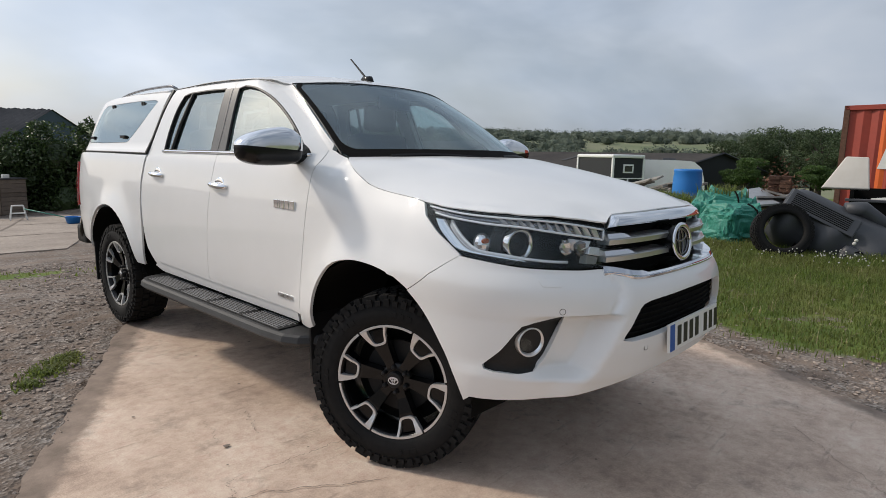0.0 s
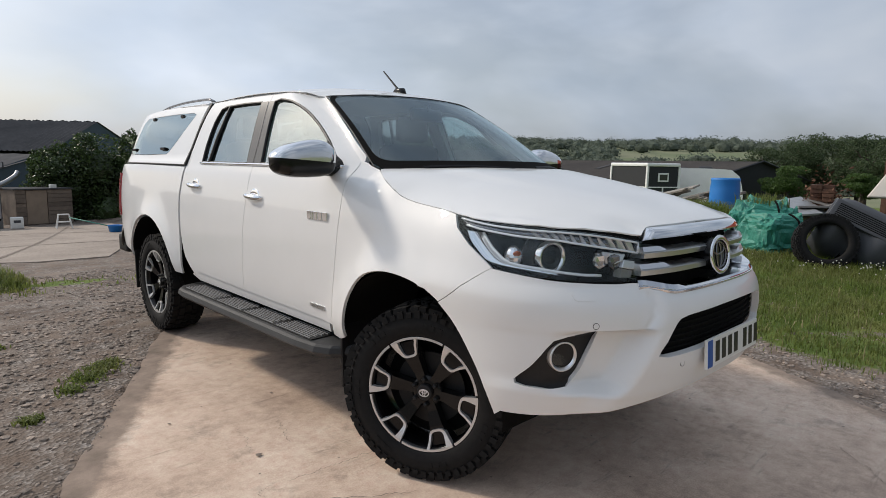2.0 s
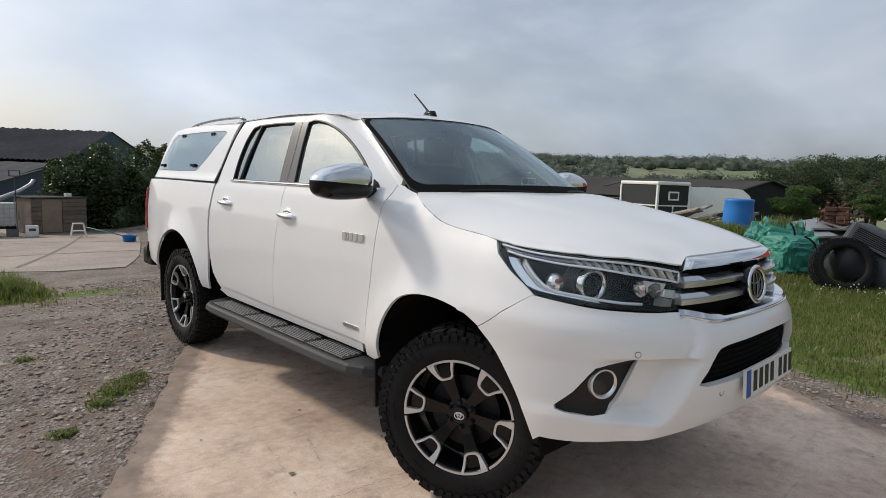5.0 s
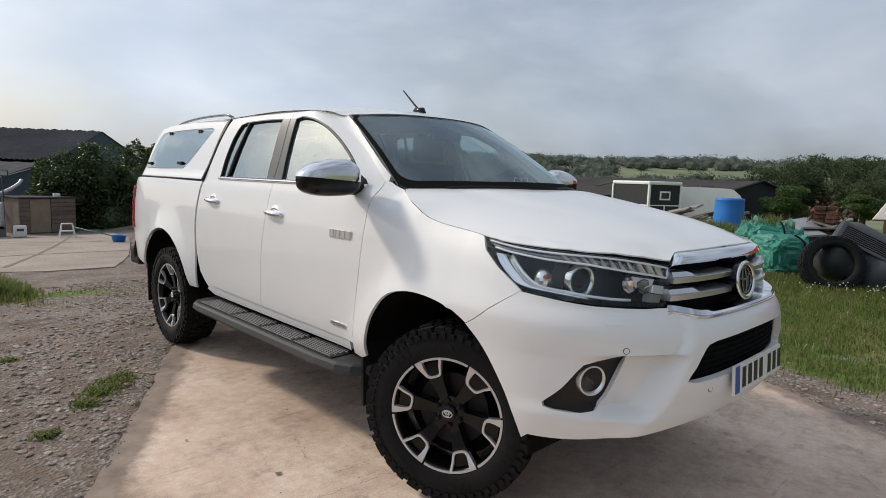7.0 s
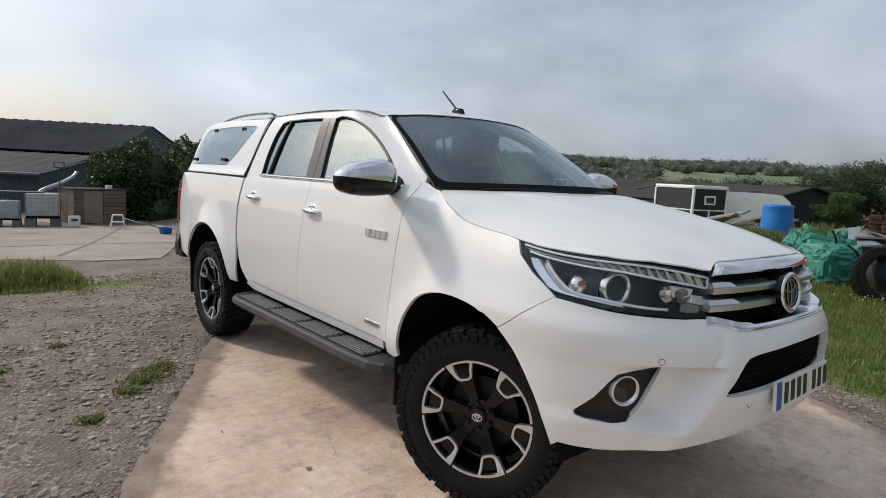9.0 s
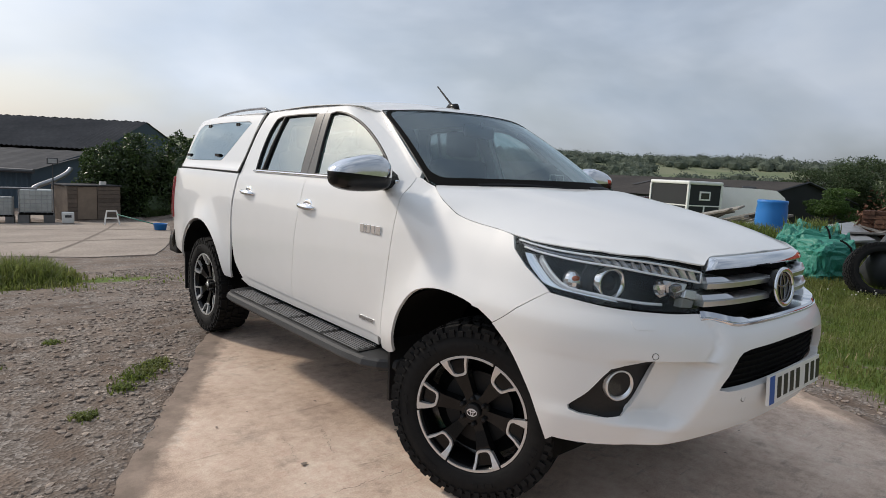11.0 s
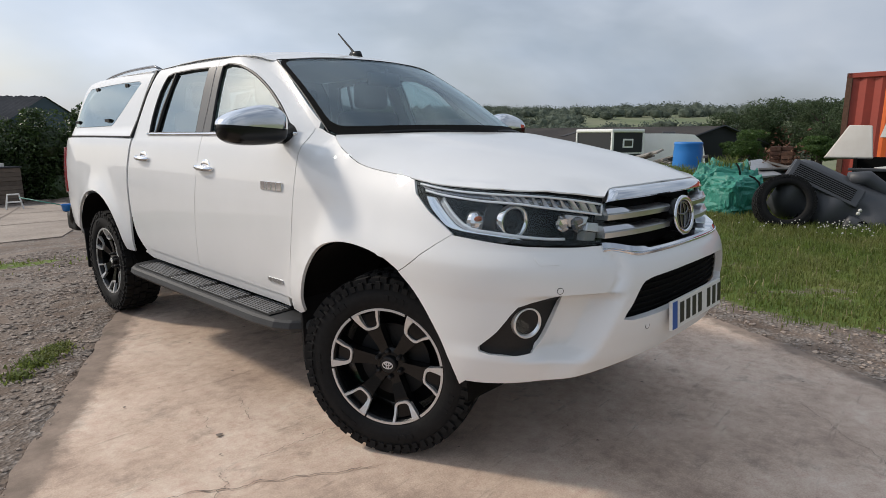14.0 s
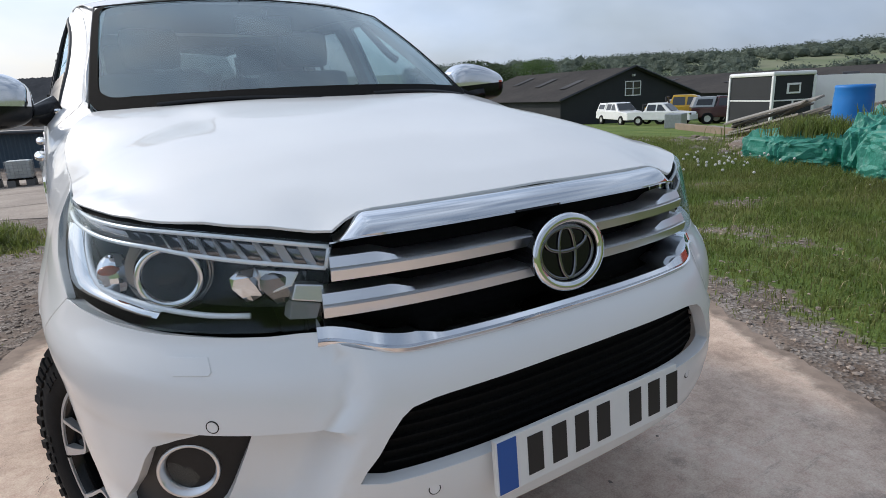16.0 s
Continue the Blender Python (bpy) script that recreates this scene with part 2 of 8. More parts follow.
def patch(poly, fn, step=0.04, holes=(), rim=0.015, core=lambda p: Vector((0, min(3.6, max(0.2, p.y)), 0.95)), lift=0.0):
    """A curved sheet: the plane outline with its holes, filled by an even net and bent by fn(u, v), with a folded rim along its edges."""
    loops = [resample(list(q), step) for q in (poly, *holes)]
    ring = np.array([p for q in loops for p in q])
    lo, hi = ring.min(0), ring.max(0)
    grid = np.array([(x, y) for x in np.arange(lo[0] + step / 2, hi[0], step) for y in np.arange(lo[1] + step / 2, hi[1], step)]).reshape(-1, 2)
    if len(grid):
        ok = inside(loops[0], grid)
        for h in loops[1:]:
            ok &= ~inside(h, grid)
        grid = grid[ok]
        if len(grid):
            near = np.min(np.linalg.norm(grid[:, None] - ring[None], axis=2), axis=1)
            grid = grid[near > 0.45 * step]
    edges, at = [], 0
    for q in loops:
        edges += [(at + i, at + (i + 1) % len(q)) for i in range(len(q))]
        at += len(q)
    flat = [Vector(p) for p in ring] + [Vector(p) for p in grid]
    vs, _, fs = delaunay_2d_cdt(flat, edges, [], 1, 1e-6)[:3]
    mid = np.array([sum((vs[i] for i in f), Vector((0, 0))) / len(f) for f in fs])
    keep = inside(loops[0], mid)
    for h in loops[1:]:
        keep &= ~inside(h, mid)
    fs = [f for f, k in zip(fs, keep) if k]
    bm = bmesh.new()
    layer = bm.verts.layers.float_vector.new("way")
    bv = []
    e = 0.004
    for v in vs:
        q = bm.verts.new(fn(v[0], v[1]))
        q[layer] = (fn(v[0] + e, v[1]) - fn(v[0] - e, v[1])).cross(fn(v[0], v[1] + e) - fn(v[0], v[1] - e))
        bv.append(q)
    for f in fs:
        try:
            bm.faces.new([bv[i] for i in f])
        except ValueError:
            pass
    bmesh.ops.delete(bm, geom=[v for v in bm.verts if not v.link_faces], context="VERTS")
    bm.normal_update()
    if sum(f.normal.dot(f.calc_center_median() - core(f.calc_center_median())) * f.calc_area() for f in bm.faces) < 0:
        bmesh.ops.reverse_faces(bm, faces=bm.faces[:])
        bm.normal_update()
    for v in bm.verts:
        n = Vector(v[layer])
        if n.length < 1e-9:
            n = v.normal.copy()
        n.normalize()
        v[layer] = n if n.dot(v.normal) > 0 else -n
    if lift:
        for v in bm.verts:
            v.co += Vector(v[layer]) * lift
    if rim:
        border = [e for e in bm.edges if len(e.link_faces) == 1]
        turn = {v: Vector(v[layer]) for e in border for v in e.verts}
        todo = []
        for e in border:
            a, b = e.verts
            if e.link_loops[0].vert != a:
                a, b = b, a
            todo.append((a, b))
        off = {v: Vector() for v in turn}
        for a, b in todo:
            k = (b.co - a.co).cross(turn[a])
            off[a] += k
            off[b] += k
        edge, back = {}, {}
        for v in turn:
            o = off[v].normalized()
            edge[v], back[v] = bm.verts.new(v.co - 0.002 * turn[v] + 0.0005 * o), bm.verts.new(v.co - rim * turn[v])
            edge[v][layer], back[v][layer] = o, o
        for a, b in todo:
            bm.faces.new((b, a, edge[a], edge[b]))
            bm.faces.new((edge[b], edge[a], back[a], back[b]))
    return bm


step_grey = material("step_grey", (0.045, 0.046, 0.048), 0.6, grain=0.1, stain=0.3, stain_size=0.2, second=(0.02, 0.02, 0.02), specular=0.3)
dark_chrome = material("dark_chrome", (0.22, 0.22, 0.23), 0.2, 1.0)
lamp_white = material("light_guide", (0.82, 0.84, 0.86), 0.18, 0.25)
step_rib = material("step_rib", (0.24, 0.24, 0.245), 0.5, stain=0.4, stain_size=0.05)
pillar_dark = material("pillar_dark", (0.06, 0.06, 0.058), 0.35, grain=0.05)
led_clear = material("led_optic", (0.55, 0.56, 0.58), 0.15, 0.6)
amber = material("amber_bulb", (0.30, 0.07, 0.02), 0.2)
led_bar = material("led_bar", (0.72, 0.74, 0.77), 0.25, 0.2)


# ---- ground ----
def ease(a, b, v):
    t = min(1.0, max(0.0, (v - a) / (b - a)))
    return t * t * (3 - 2 * t)


def land(x, y):
    """The height of the ground: level round the slab, falling behind the yard and across the valley, then rising to the wooded ridge."""
    z = -0.052 * max(0.0, y - 3.2) * (1 - ease(3, 8, x)) if y < 22 else -0.98 * (1 - ease(3, 8, x))
    z += 0.10 * ease(4.0, 7.0, x) * (1 - ease(9, 13, x))
    far = math.hypot(x, y)
    z -= 0.045 * max(0.0, min(far, 60) - 13) * ease(3, 12, x)
    z -= 4.4 * ease(60, 160, far)
    z += 34 * ease(260, 800, far)
    return z


SLAB_D = Vector((0.475, 0.88)).normalized()


def slab_lr(x, y):
    """How far a place lies along the slab and across it (left negative)."""
    p = Vector((x - 0.2, y - 0.7))
    return p.dot(SLAB_D), p.dot(Vector((SLAB_D.y, -SLAB_D.x)))


def grid_sheet(name, xs, ys, height, mat, label=""):
    bm = bmesh.new()
    vs = [[bm.verts.new((x, y, height(x, y))) for x in xs] for y in ys]
    for j in range(len(ys) - 1):
        for i in range(len(xs) - 1):
            bm.faces.new((vs[j][i], vs[j][i + 1], vs[j + 1][i + 1], vs[j + 1][i]))
    return link_mesh(name, bm, mat)


def spaced(lo, hi, fine_lo, fine_hi, step, grow=1.25):
    v, out = fine_lo, []
    while v <= fine_hi:
        out.append(v)
        v += step
    s, v = step, fine_lo
    while v > lo:
        s *= grow
        v -= s
        out.append(v)
    s, v = step, out[int((fine_hi - fine_lo) / step)]
    while v < hi:
        s *= grow
        v += s
        out.append(v)
    return sorted(out)


def grass_share(x, y):
    """0 on bare gravel, 1 on full grass."""
    n = noise.noise(Vector((x * 0.9, y * 0.9, 0.0))) * 0.5 + noise.noise(Vector((x * 3.1, y * 3.1, 5.0))) * 0.3
    along, across = slab_lr(x, y)
    right = ease(0.35, 1.7, across - 1.88 + 0.6 * n + 0.28 * (along + 0.6)) * 0.98 + 0.75 * n * ease(0.05, 0.7, across - 1.88) * (1 - ease(1.2, 2.4, across - 1.88))
    right *= 1 - 0.6 * ease(0.0, 0.5, noise.noise(Vector((x * 1.3, y * 1.3, 9.0))) + 0.35 * noise.noise(Vector((x * 5, y * 5, 3.0)))) * (1 - ease(2.0, 3.6, across - 1.88))
    far_l = ease(0.0, 0.5, 0.5 - abs(y - 6.6) + 0.5 * n) * ease(0.2, -0.6, x + 0.2 * n) if x < 2 else 0.0
    left = ease(-1.3, -2.2, x) * ease(6.0, 6.5, y + 0.3 * n) * (1 - ease(7.6, 8.1, y))
    wide = ease(12, 22, math.hypot(x, y)) * ease(3, 9, x) * 0.8 * (1 - 0.95 * math.exp(-((x - 34) / 10) ** 4 - ((y - 24) / 9) ** 4))
    behind = ease(-3.5, -5.0, y) * 0.7
    heap = math.exp(-((x - 12.6) / 3.0) ** 2 - ((y - 4.2) / 3.2) ** 2)
    return max(0.0, min(1.0, max(right if x > 0.5 else 0, 0.8 * far_l, left, wide, behind) - 1.1 * heap * (0.8 + n)))


def ground_material():
    m = bpy.data.materials.new("gravel_and_grass_ground")
    m.use_nodes = True
    nt, b = m.node_tree, m.node_tree.nodes["Principled BSDF"]
    co = nt.nodes.new("ShaderNodeTexCoord")
    def tex(scale, kind="ShaderNodeTexNoise", detail=5.0):
        n = nt.nodes.new(kind)
        n.inputs["Scale"].default_value = scale
        if kind == "ShaderNodeTexNoise":
            n.inputs["Detail"].default_value = detail
        nt.links.new(co.outputs["Object"], n.inputs["Vector"])
        return n
    def ramp(value, *stops):
        r = nt.nodes.new("ShaderNodeValToRGB")
        e = r.color_ramp.elements
        while len(e) < len(stops):
            e.new(0.5)
        for el, (p, c) in zip(e, stops):
            el.position, el.color = p, (*c, 1)
        nt.links.new(value, r.inputs["Fac"])
        return r.outputs["Color"]
    def mix(fac, a, c):
        x = nt.nodes.new("ShaderNodeMixRGB")
        nt.links.new(fac, x.inputs["Fac"])
        nt.links.new(a, x.inputs["Color1"])
        nt.links.new(c, x.inputs["Color2"])
        return x.outputs["Color"]
    dirt = ramp(tex(1.7).outputs["Fac"], (0.35, (0.125, 0.092, 0.072)), (0.52, (0.195, 0.150, 0.120)), (0.68, (0.275, 0.220, 0.180)))
    grit = ramp(tex(55, "ShaderNodeTexVoronoi").outputs["Color"], (0.15, (0.095, 0.082, 0.073)), (0.5, (0.20, 0.173, 0.150)), (0.85, (0.38, 0.345, 0.315)))
    soil = mix(ramp(tex(5.0).outputs["Fac"], (0.38, (0, 0, 0)), (0.6, (0.75, 0.75, 0.75))), dirt, grit)
    green = ramp(tex(0.7).outputs["Fac"], (0.3, (0.085, 0.13, 0.030)), (0.5, (0.13, 0.18, 0.042)), (0.7, (0.19, 0.21, 0.065)))
    # fields fade to a pale grey-green with distance, haze mixed into their colour
    far_at = nt.nodes.new("ShaderNodeAttribute")
    far_at.attribute_name = "far_field"
    field_haze = ramp(tex(0.02).outputs["Fac"], (0.4, (0.15, 0.18, 0.10)), (0.6, (0.21, 0.22, 0.14)))
    green = mix(far_at.outputs["Fac"], green, field_haze)
    at = nt.nodes.new("ShaderNodeAttribute")
    at.attribute_name = "grass"
    add = nt.nodes.new("ShaderNodeMath")
    add.operation = "MULTIPLY_ADD"
    nt.links.new(tex(9.0).outputs["Fac"], add.inputs[0])
    add.inputs[1].default_value = 0.9
    sub = nt.nodes.new("ShaderNodeMath")
    sub.operation = "ADD"
    sub.inputs[1].default_value = -0.65
    nt.links.new(at.outputs["Fac"], sub.inputs[0])
    nt.links.new(sub.outputs[0], add.inputs[2])
    mask = ramp(add.outputs[0], (0.22, (0, 0, 0)), (0.42, (1, 1, 1)))
    nt.links.new(mix(mask, soil, green), b.inputs["Base Color"])
    b.inputs["Roughness"].default_value = 0.95
    b.inputs["Specular IOR Level"].default_value = 0.2
    bp = nt.nodes.new("ShaderNodeBump")
    bp.inputs["Strength"].default_value, bp.inputs["Distance"].default_value = 0.7, 0.012
    nt.links.new(tex(55, "ShaderNodeTexVoronoi").outputs["Distance"], bp.inputs["Height"])
    nt.links.new(bp.outputs["Normal"], b.inputs["Normal"])
    return m


def ground_height(x, y):
    along, across = slab_lr(x, y)
    on = along < 2.55 and abs(across - 0.07) < 2.06
    z = land(x, y) + (0.018 * noise.noise(Vector((x * 1.6, y * 1.6, 3))) + 0.012 * noise.noise(Vector((x * 5, y * 5, 7))) if math.hypot(x, y) < 30 else 0)
    return z - 0.05 if on else z - 0.012 + 0.009 * ease(0.4, 0.0, abs(across - 0.07) - 2.1) * (along < 3)


ground = grid_sheet("ground", spaced(-1500, 1500, -6.0, 10.0, 0.10), spaced(-1500, 1500, -4.0, 10.0, 0.10), ground_height, ground_material())
tagged(ground, "gravel yard with patchy grass running out to fields", "ground", kind="structure")
share = ground.data.attributes.new("grass", "FLOAT", "POINT")
share.data.foreach_set("value", [grass_share(v.co.x, v.co.y) for v in ground.data.vertices])
field = ground.data.attributes.new("far_field", "FLOAT", "POINT")
field.data.foreach_set("value", [ease(60, 200, math.hypot(v.co.x, v.co.y)) for v in ground.data.vertices])


def slab_edge(along, side):
    n = 0.035 * noise.noise(Vector((along * 1.3, side, 0))) * (2 if side < 0 else 1) + 0.02 * noise.noise(Vector((along * 6, side, 2))) + 0.03 * abs(noise.noise(Vector((along * 2.5, side, 9)))) * (side < 0)
    return (2.17 if side > 0 else -2.03) + n


def slab_place(along, across):
    v = Vector((SLAB_D.y, -SLAB_D.x)) * across + SLAB_D * along
    return (v.x + 0.2, v.y + 0.7)


def build_slab():
    outline = [slab_place(a, slab_edge(a, -1)) for a in np.arange(-7, 2.61, 0.06)]
    outline += [slab_place(2.6 + 0.04 * noise.noise(Vector((c * 3, 4, 4))), c) for c in np.arange(-1.98, 2.14, 0.06)]
    outline += [slab_place(a, slab_edge(a, 1)) for a in np.arange(2.6, -7.01, -0.06)]
    top = lambda u, v: Vector((u, v, 0.004 * noise.noise(Vector((u * 1.1, v * 1.1, 1))) - 0.001))
    bm = patch(outline, top, 0.10, rim=0.12, core=lambda p: Vector((p.x, p.y, -1)))
    ob = link_mesh("concrete_slab", bm, slab_material(), smooth=False)
    rim = ob.data.attributes.new("soiled", "FLOAT", "POINT")
    rim.data.foreach_set("value", [max(0.85 * ease(0.30, 0.0, slab_lr(v.co.x, v.co.y)[1] + 2.03), 0.7 * ease(0.25, 0.0, 2.17 - slab_lr(v.co.x, v.co.y)[1])) for v in ob.data.vertices])
    return tagged(ob, "pale worn concrete drive slab with fine cracks", "slab", kind="structure")


def slab_material():
    """Pinkish worn concrete: broad tone patches, dark scuffs, fine sand grain, and soil trodden in along the edges."""
    m = bpy.data.materials.new("worn_pink_concrete")
    m.use_nodes = True
    nt, b = m.node_tree, m.node_tree.nodes["Principled BSDF"]
    co = nt.nodes.new("ShaderNodeTexCoord")
    def tex(scale, detail=6.0, rough=0.6, stretch=None, turn=0.0):
        n = nt.nodes.new("ShaderNodeTexNoise")
        n.inputs["Scale"].default_value, n.inputs["Detail"].default_value, n.inputs["Roughness"].default_value = scale, detail, rough
        if stretch:
            mp = nt.nodes.new("ShaderNodeMapping")
            mp.inputs["Scale"].default_value = stretch
            mp.inputs["Rotation"].default_value = (0, 0, turn)
            nt.links.new(co.outputs["Object"], mp.inputs["Vector"])
            nt.links.new(mp.outputs["Vector"], n.inputs["Vector"])
        else:
            nt.links.new(co.outputs["Object"], n.inputs["Vector"])
        return n.outputs["Fac"]
    def ramp(value, *stops):
        r = nt.nodes.new("ShaderNodeValToRGB")
        e = r.color_ramp.elements
        while len(e) < len(stops):
            e.new(0.5)
        for el, (p, c) in zip(e, stops):
            el.position, el.color = p, (*c, 1)
        nt.links.new(value, r.inputs["Fac"])
        return r.outputs["Color"]
    def mix(fac, a, c, kind="MIX"):
        x = nt.nodes.new("ShaderNodeMixRGB")
        x.blend_type = kind
        if isinstance(fac, float):
            x.inputs["Fac"].default_value = fac
        else:
            nt.links.new(fac, x.inputs["Fac"])
        nt.links.new(a, x.inputs["Color1"])
        nt.links.new(c, x.inputs["Color2"])
        return x.outputs["Color"]
    tone = ramp(tex(1.3, 9.0, 0.68), (0.34, (0.40, 0.295, 0.23)), (0.48, (0.585, 0.445, 0.35)), (0.62, (0.70, 0.555, 0.45)))
    soil = ramp(tex(7.0), (0.3, (0.16, 0.125, 0.10)), (0.7, (0.33, 0.255, 0.205)))
    out = mix(ramp(tex(3.2, 8.0, 0.7), (0.55, (0, 0, 0)), (0.70, (0.65, 0.65, 0.65))), tone, soil)
    out = mix(0.5, out, ramp(tex(16.0, 7.0, 0.7), (0.3, (0.30, 0.30, 0.30)), (0.7, (0.70, 0.70, 0.70))), "OVERLAY")
    out = mix(ramp(tex(3.0, 7.0, 0.72, (1.0, 6.5, 1.0), 0.45), (0.58, (0, 0, 0)), (0.70, (0.6, 0.6, 0.6))), out, soil)
    out = mix(0.35, out, ramp(tex(160.0, 2.0), (0.3, (0.28, 0.28, 0.28)), (0.7, (0.72, 0.72, 0.72))), "OVERLAY")
    at = nt.nodes.new("ShaderNodeAttribute")
    at.attribute_name = "soiled"
    add = nt.nodes.new("ShaderNodeMath")
    add.operation = "MULTIPLY_ADD"
    nt.links.new(tex(6.0, 7.0, 0.7), add.inputs[0])
    add.inputs[1].default_value = 0.9
    nt.links.new(at.outputs["Fac"], add.inputs[2])
    out = mix(ramp(add.outputs[0], (0.72, (0, 0, 0)), (1.15, (0.95, 0.95, 0.95))), out, soil)
    nt.links.new(out, b.inputs["Base Color"])
    b.inputs["Roughness"].default_value, b.inputs["Specular IOR Level"].default_value = 0.9, 0.25
    bp = nt.nodes.new("ShaderNodeBump")
    bp.inputs["Strength"].default_value, bp.inputs["Distance"].default_value = 0.35, 0.006
    nt.links.new(tex(60.0, 6.0, 0.75), bp.inputs["Height"])
    nt.links.new(bp.outputs["Normal"], b.inputs["Normal"])
    return m


def crack(a, b, seed, width=0.006):
    """A wandering crack in the slab's surface, from one place to another."""
    bm, rows, n = bmesh.new(), [], 70
    a, b = Vector(a), Vector(b)
    side = Vector((-(b - a).y, (b - a).x)).normalized()
    for i in range(n + 1):
        t = i / n
        p = a.lerp(b, t) + side * (0.03 * noise.noise(Vector((t * 3, seed, 0))) + 0.025 * noise.noise(Vector((t * 11, seed, 4))) + 0.012 * noise.noise(Vector((t * 40, seed, 8))))
        w = width * (0.35 + 0.9 * abs(noise.noise(Vector((t * 14, seed, 12))))) * min(1, 8 * t + 0.2, 8 * (1 - t) + 0.2)
        rows.append([bm.verts.new((p.x + side.x * k * w, p.y + side.y * k * w, 0.0045)) for k in (-1, 1)])
    for r0, r1 in zip(rows, rows[1:]):
        bm.faces.new((r0[0], r0[1], r1[1], r1[0]))
    return bm


build_slab()
cracks = bmesh.new()
for i, (a, b, w) in enumerate((((-0.92, -0.11), (-1.63, 0.32), 0.0045), ((-0.80, 0.28), (-1.28, 0.32), 0.003), ((-1.38, 0.34), (-1.50, 0.15), 0.0025), ((-1.01, 0.92), (-1.09, 0.62), 0.0025), ((-1.20, 0.95), (-1.28, 0.66), 0.002), ((0.9, -1.2), (0.4, -1.7), 0.002))):
    part_bm = crack(a, b, 3 + 7 * i, w)
    me = bpy.data.meshes.new("crack")
    part_bm.to_mesh(me)
    part_bm.free()
    cracks.from_mesh(me)
    bpy.data.meshes.remove(me)
r = random.Random(5)
for i in range(46):
    # oil drips and dark flecks
    x, y, s = r.uniform(-1.7, 1.2), r.uniform(-2.1, 2.2), r.uniform(0.004, 0.011) * (2.2 if i % 9 == 0 else 1)
    vs = [cracks.verts.new((x + s * r.uniform(0.6, 1.3) * math.cos(k * 0.7), y + s * r.uniform(0.6, 1.3) * math.sin(k * 0.7), 0.0046)) for k in range(9)]
    cracks.faces.new(vs)
tagged(link_mesh("slab_cracks", cracks, crack_dark, smooth=False), "fine dark cracks and flecks in the concrete slab", "cracks", kind="stuff")


# ---- the pickup ----
AXLE_R = 3.085
Y0, P_FRONT, L_FRONT = -0.10, 2.70, 1.30


def lerp_table(z, *pairs):
    xs, ys = [p[0] for p in pairs], [p[1] for p in pairs]
    return float(np.interp(z, xs, ys))


def soft_table(z, *pairs):
    """A smooth curve through (place, value) pairs."""
    xs, ys = [p[0] for p in pairs], [p[1] for p in pairs]
    if z <= xs[0]:
        return ys[0]
    if z >= xs[-1]:
        return ys[-1]
    i = max(k for k in range(len(xs) - 1) if xs[k] <= z)
    h = xs[i + 1] - xs[i]
    t = (z - xs[i]) / h
    slope = lambda k: 0.0 if k in (0, len(xs) - 1) else (ys[k + 1] - ys[k - 1]) / (xs[k + 1] - xs[k - 1])
    if i == 0:
        m0 = (ys[1] - ys[0]) / h
    else:
        m0 = slope(i)
    m1 = (ys[-1] - ys[-2]) / h if i + 1 == len(xs) - 1 else slope(i + 1)
    return (2 * t ** 3 - 3 * t * t + 1) * ys[i] + (t ** 3 - 2 * t * t + t) * h * m0 + (3 * t * t - 2 * t ** 3) * ys[i + 1] + (t ** 3 - t * t) * h * m1


def body_x(z):
    """Half the width of the cab and bed at a height."""
    return soft_table(z, (0.42, 0.80), (0.52, 0.838), (0.62, 0.858), (0.78, 0.872), (0.95, 0.876), (1.08, 0.868), (1.18, 0.855), (1.27, 0.838), (1.33, 0.815), (1.45, 0.775), (1.60, 0.722), (1.70, 0.680), (1.755, 0.645), (1.80, 0.60))


def seam_x(y):
    """Half the width of the bonnet along the wings."""
    return lerp_table(y, (-0.30, 0.804), (-0.20, 0.806), (0.05, 0.808), (0.14, 0.806), (0.20, 0.800), (0.28, 0.783), (0.34, 0.758), (0.39, 0.728), (0.42, 0.703), (0.55, 0.705))


def hood_side_z(y):
    """The height of the seam between bonnet and wing, and on along the windscreen's corner."""
    return soft_table(y, (-0.30, 1.155), (-0.20, 1.167), (-0.08, 1.180), (0.05, 1.195), (0.14, 1.214), (0.20, 1.239), (0.28, 1.274), (0.34, 1.299), (0.40, 1.319), (0.50, 1.352), (0.75, 1.51))


def bonnet_front(x):
    """Where the bonnet's front edge lies, and how high it stands there, at a distance from the middle."""
    return (lerp_table(x, (0.0, -0.806), (0.15, -0.805), (0.30, -0.793), (0.40, -0.775), (0.43, -0.779), (0.458, -0.787), (0.55, -0.735), (0.64, -0.668), (0.74, -0.525), (0.80, -0.33)),
            lerp_table(x, (0.0, 1.146), (0.30, 1.141), (0.39, 1.137), (0.43, 1.126), (0.458, 1.111), (0.55, 1.124), (0.64, 1.136), (0.74, 1.147), (0.80, 1.155)))


def bonnet(x, y):
    """The bonnet's skin, which bends down along its front to an even edge."""
    p = bonnet_crown(x, y)
    k = min(0.80, abs(x))
    fy, fz = bonnet_front(k)
    p.z += (fz - bonnet_crown(k, fy).z) * ease(0.16, 0.0, y - fy) * ease(-0.14, -0.26, y)
    return p


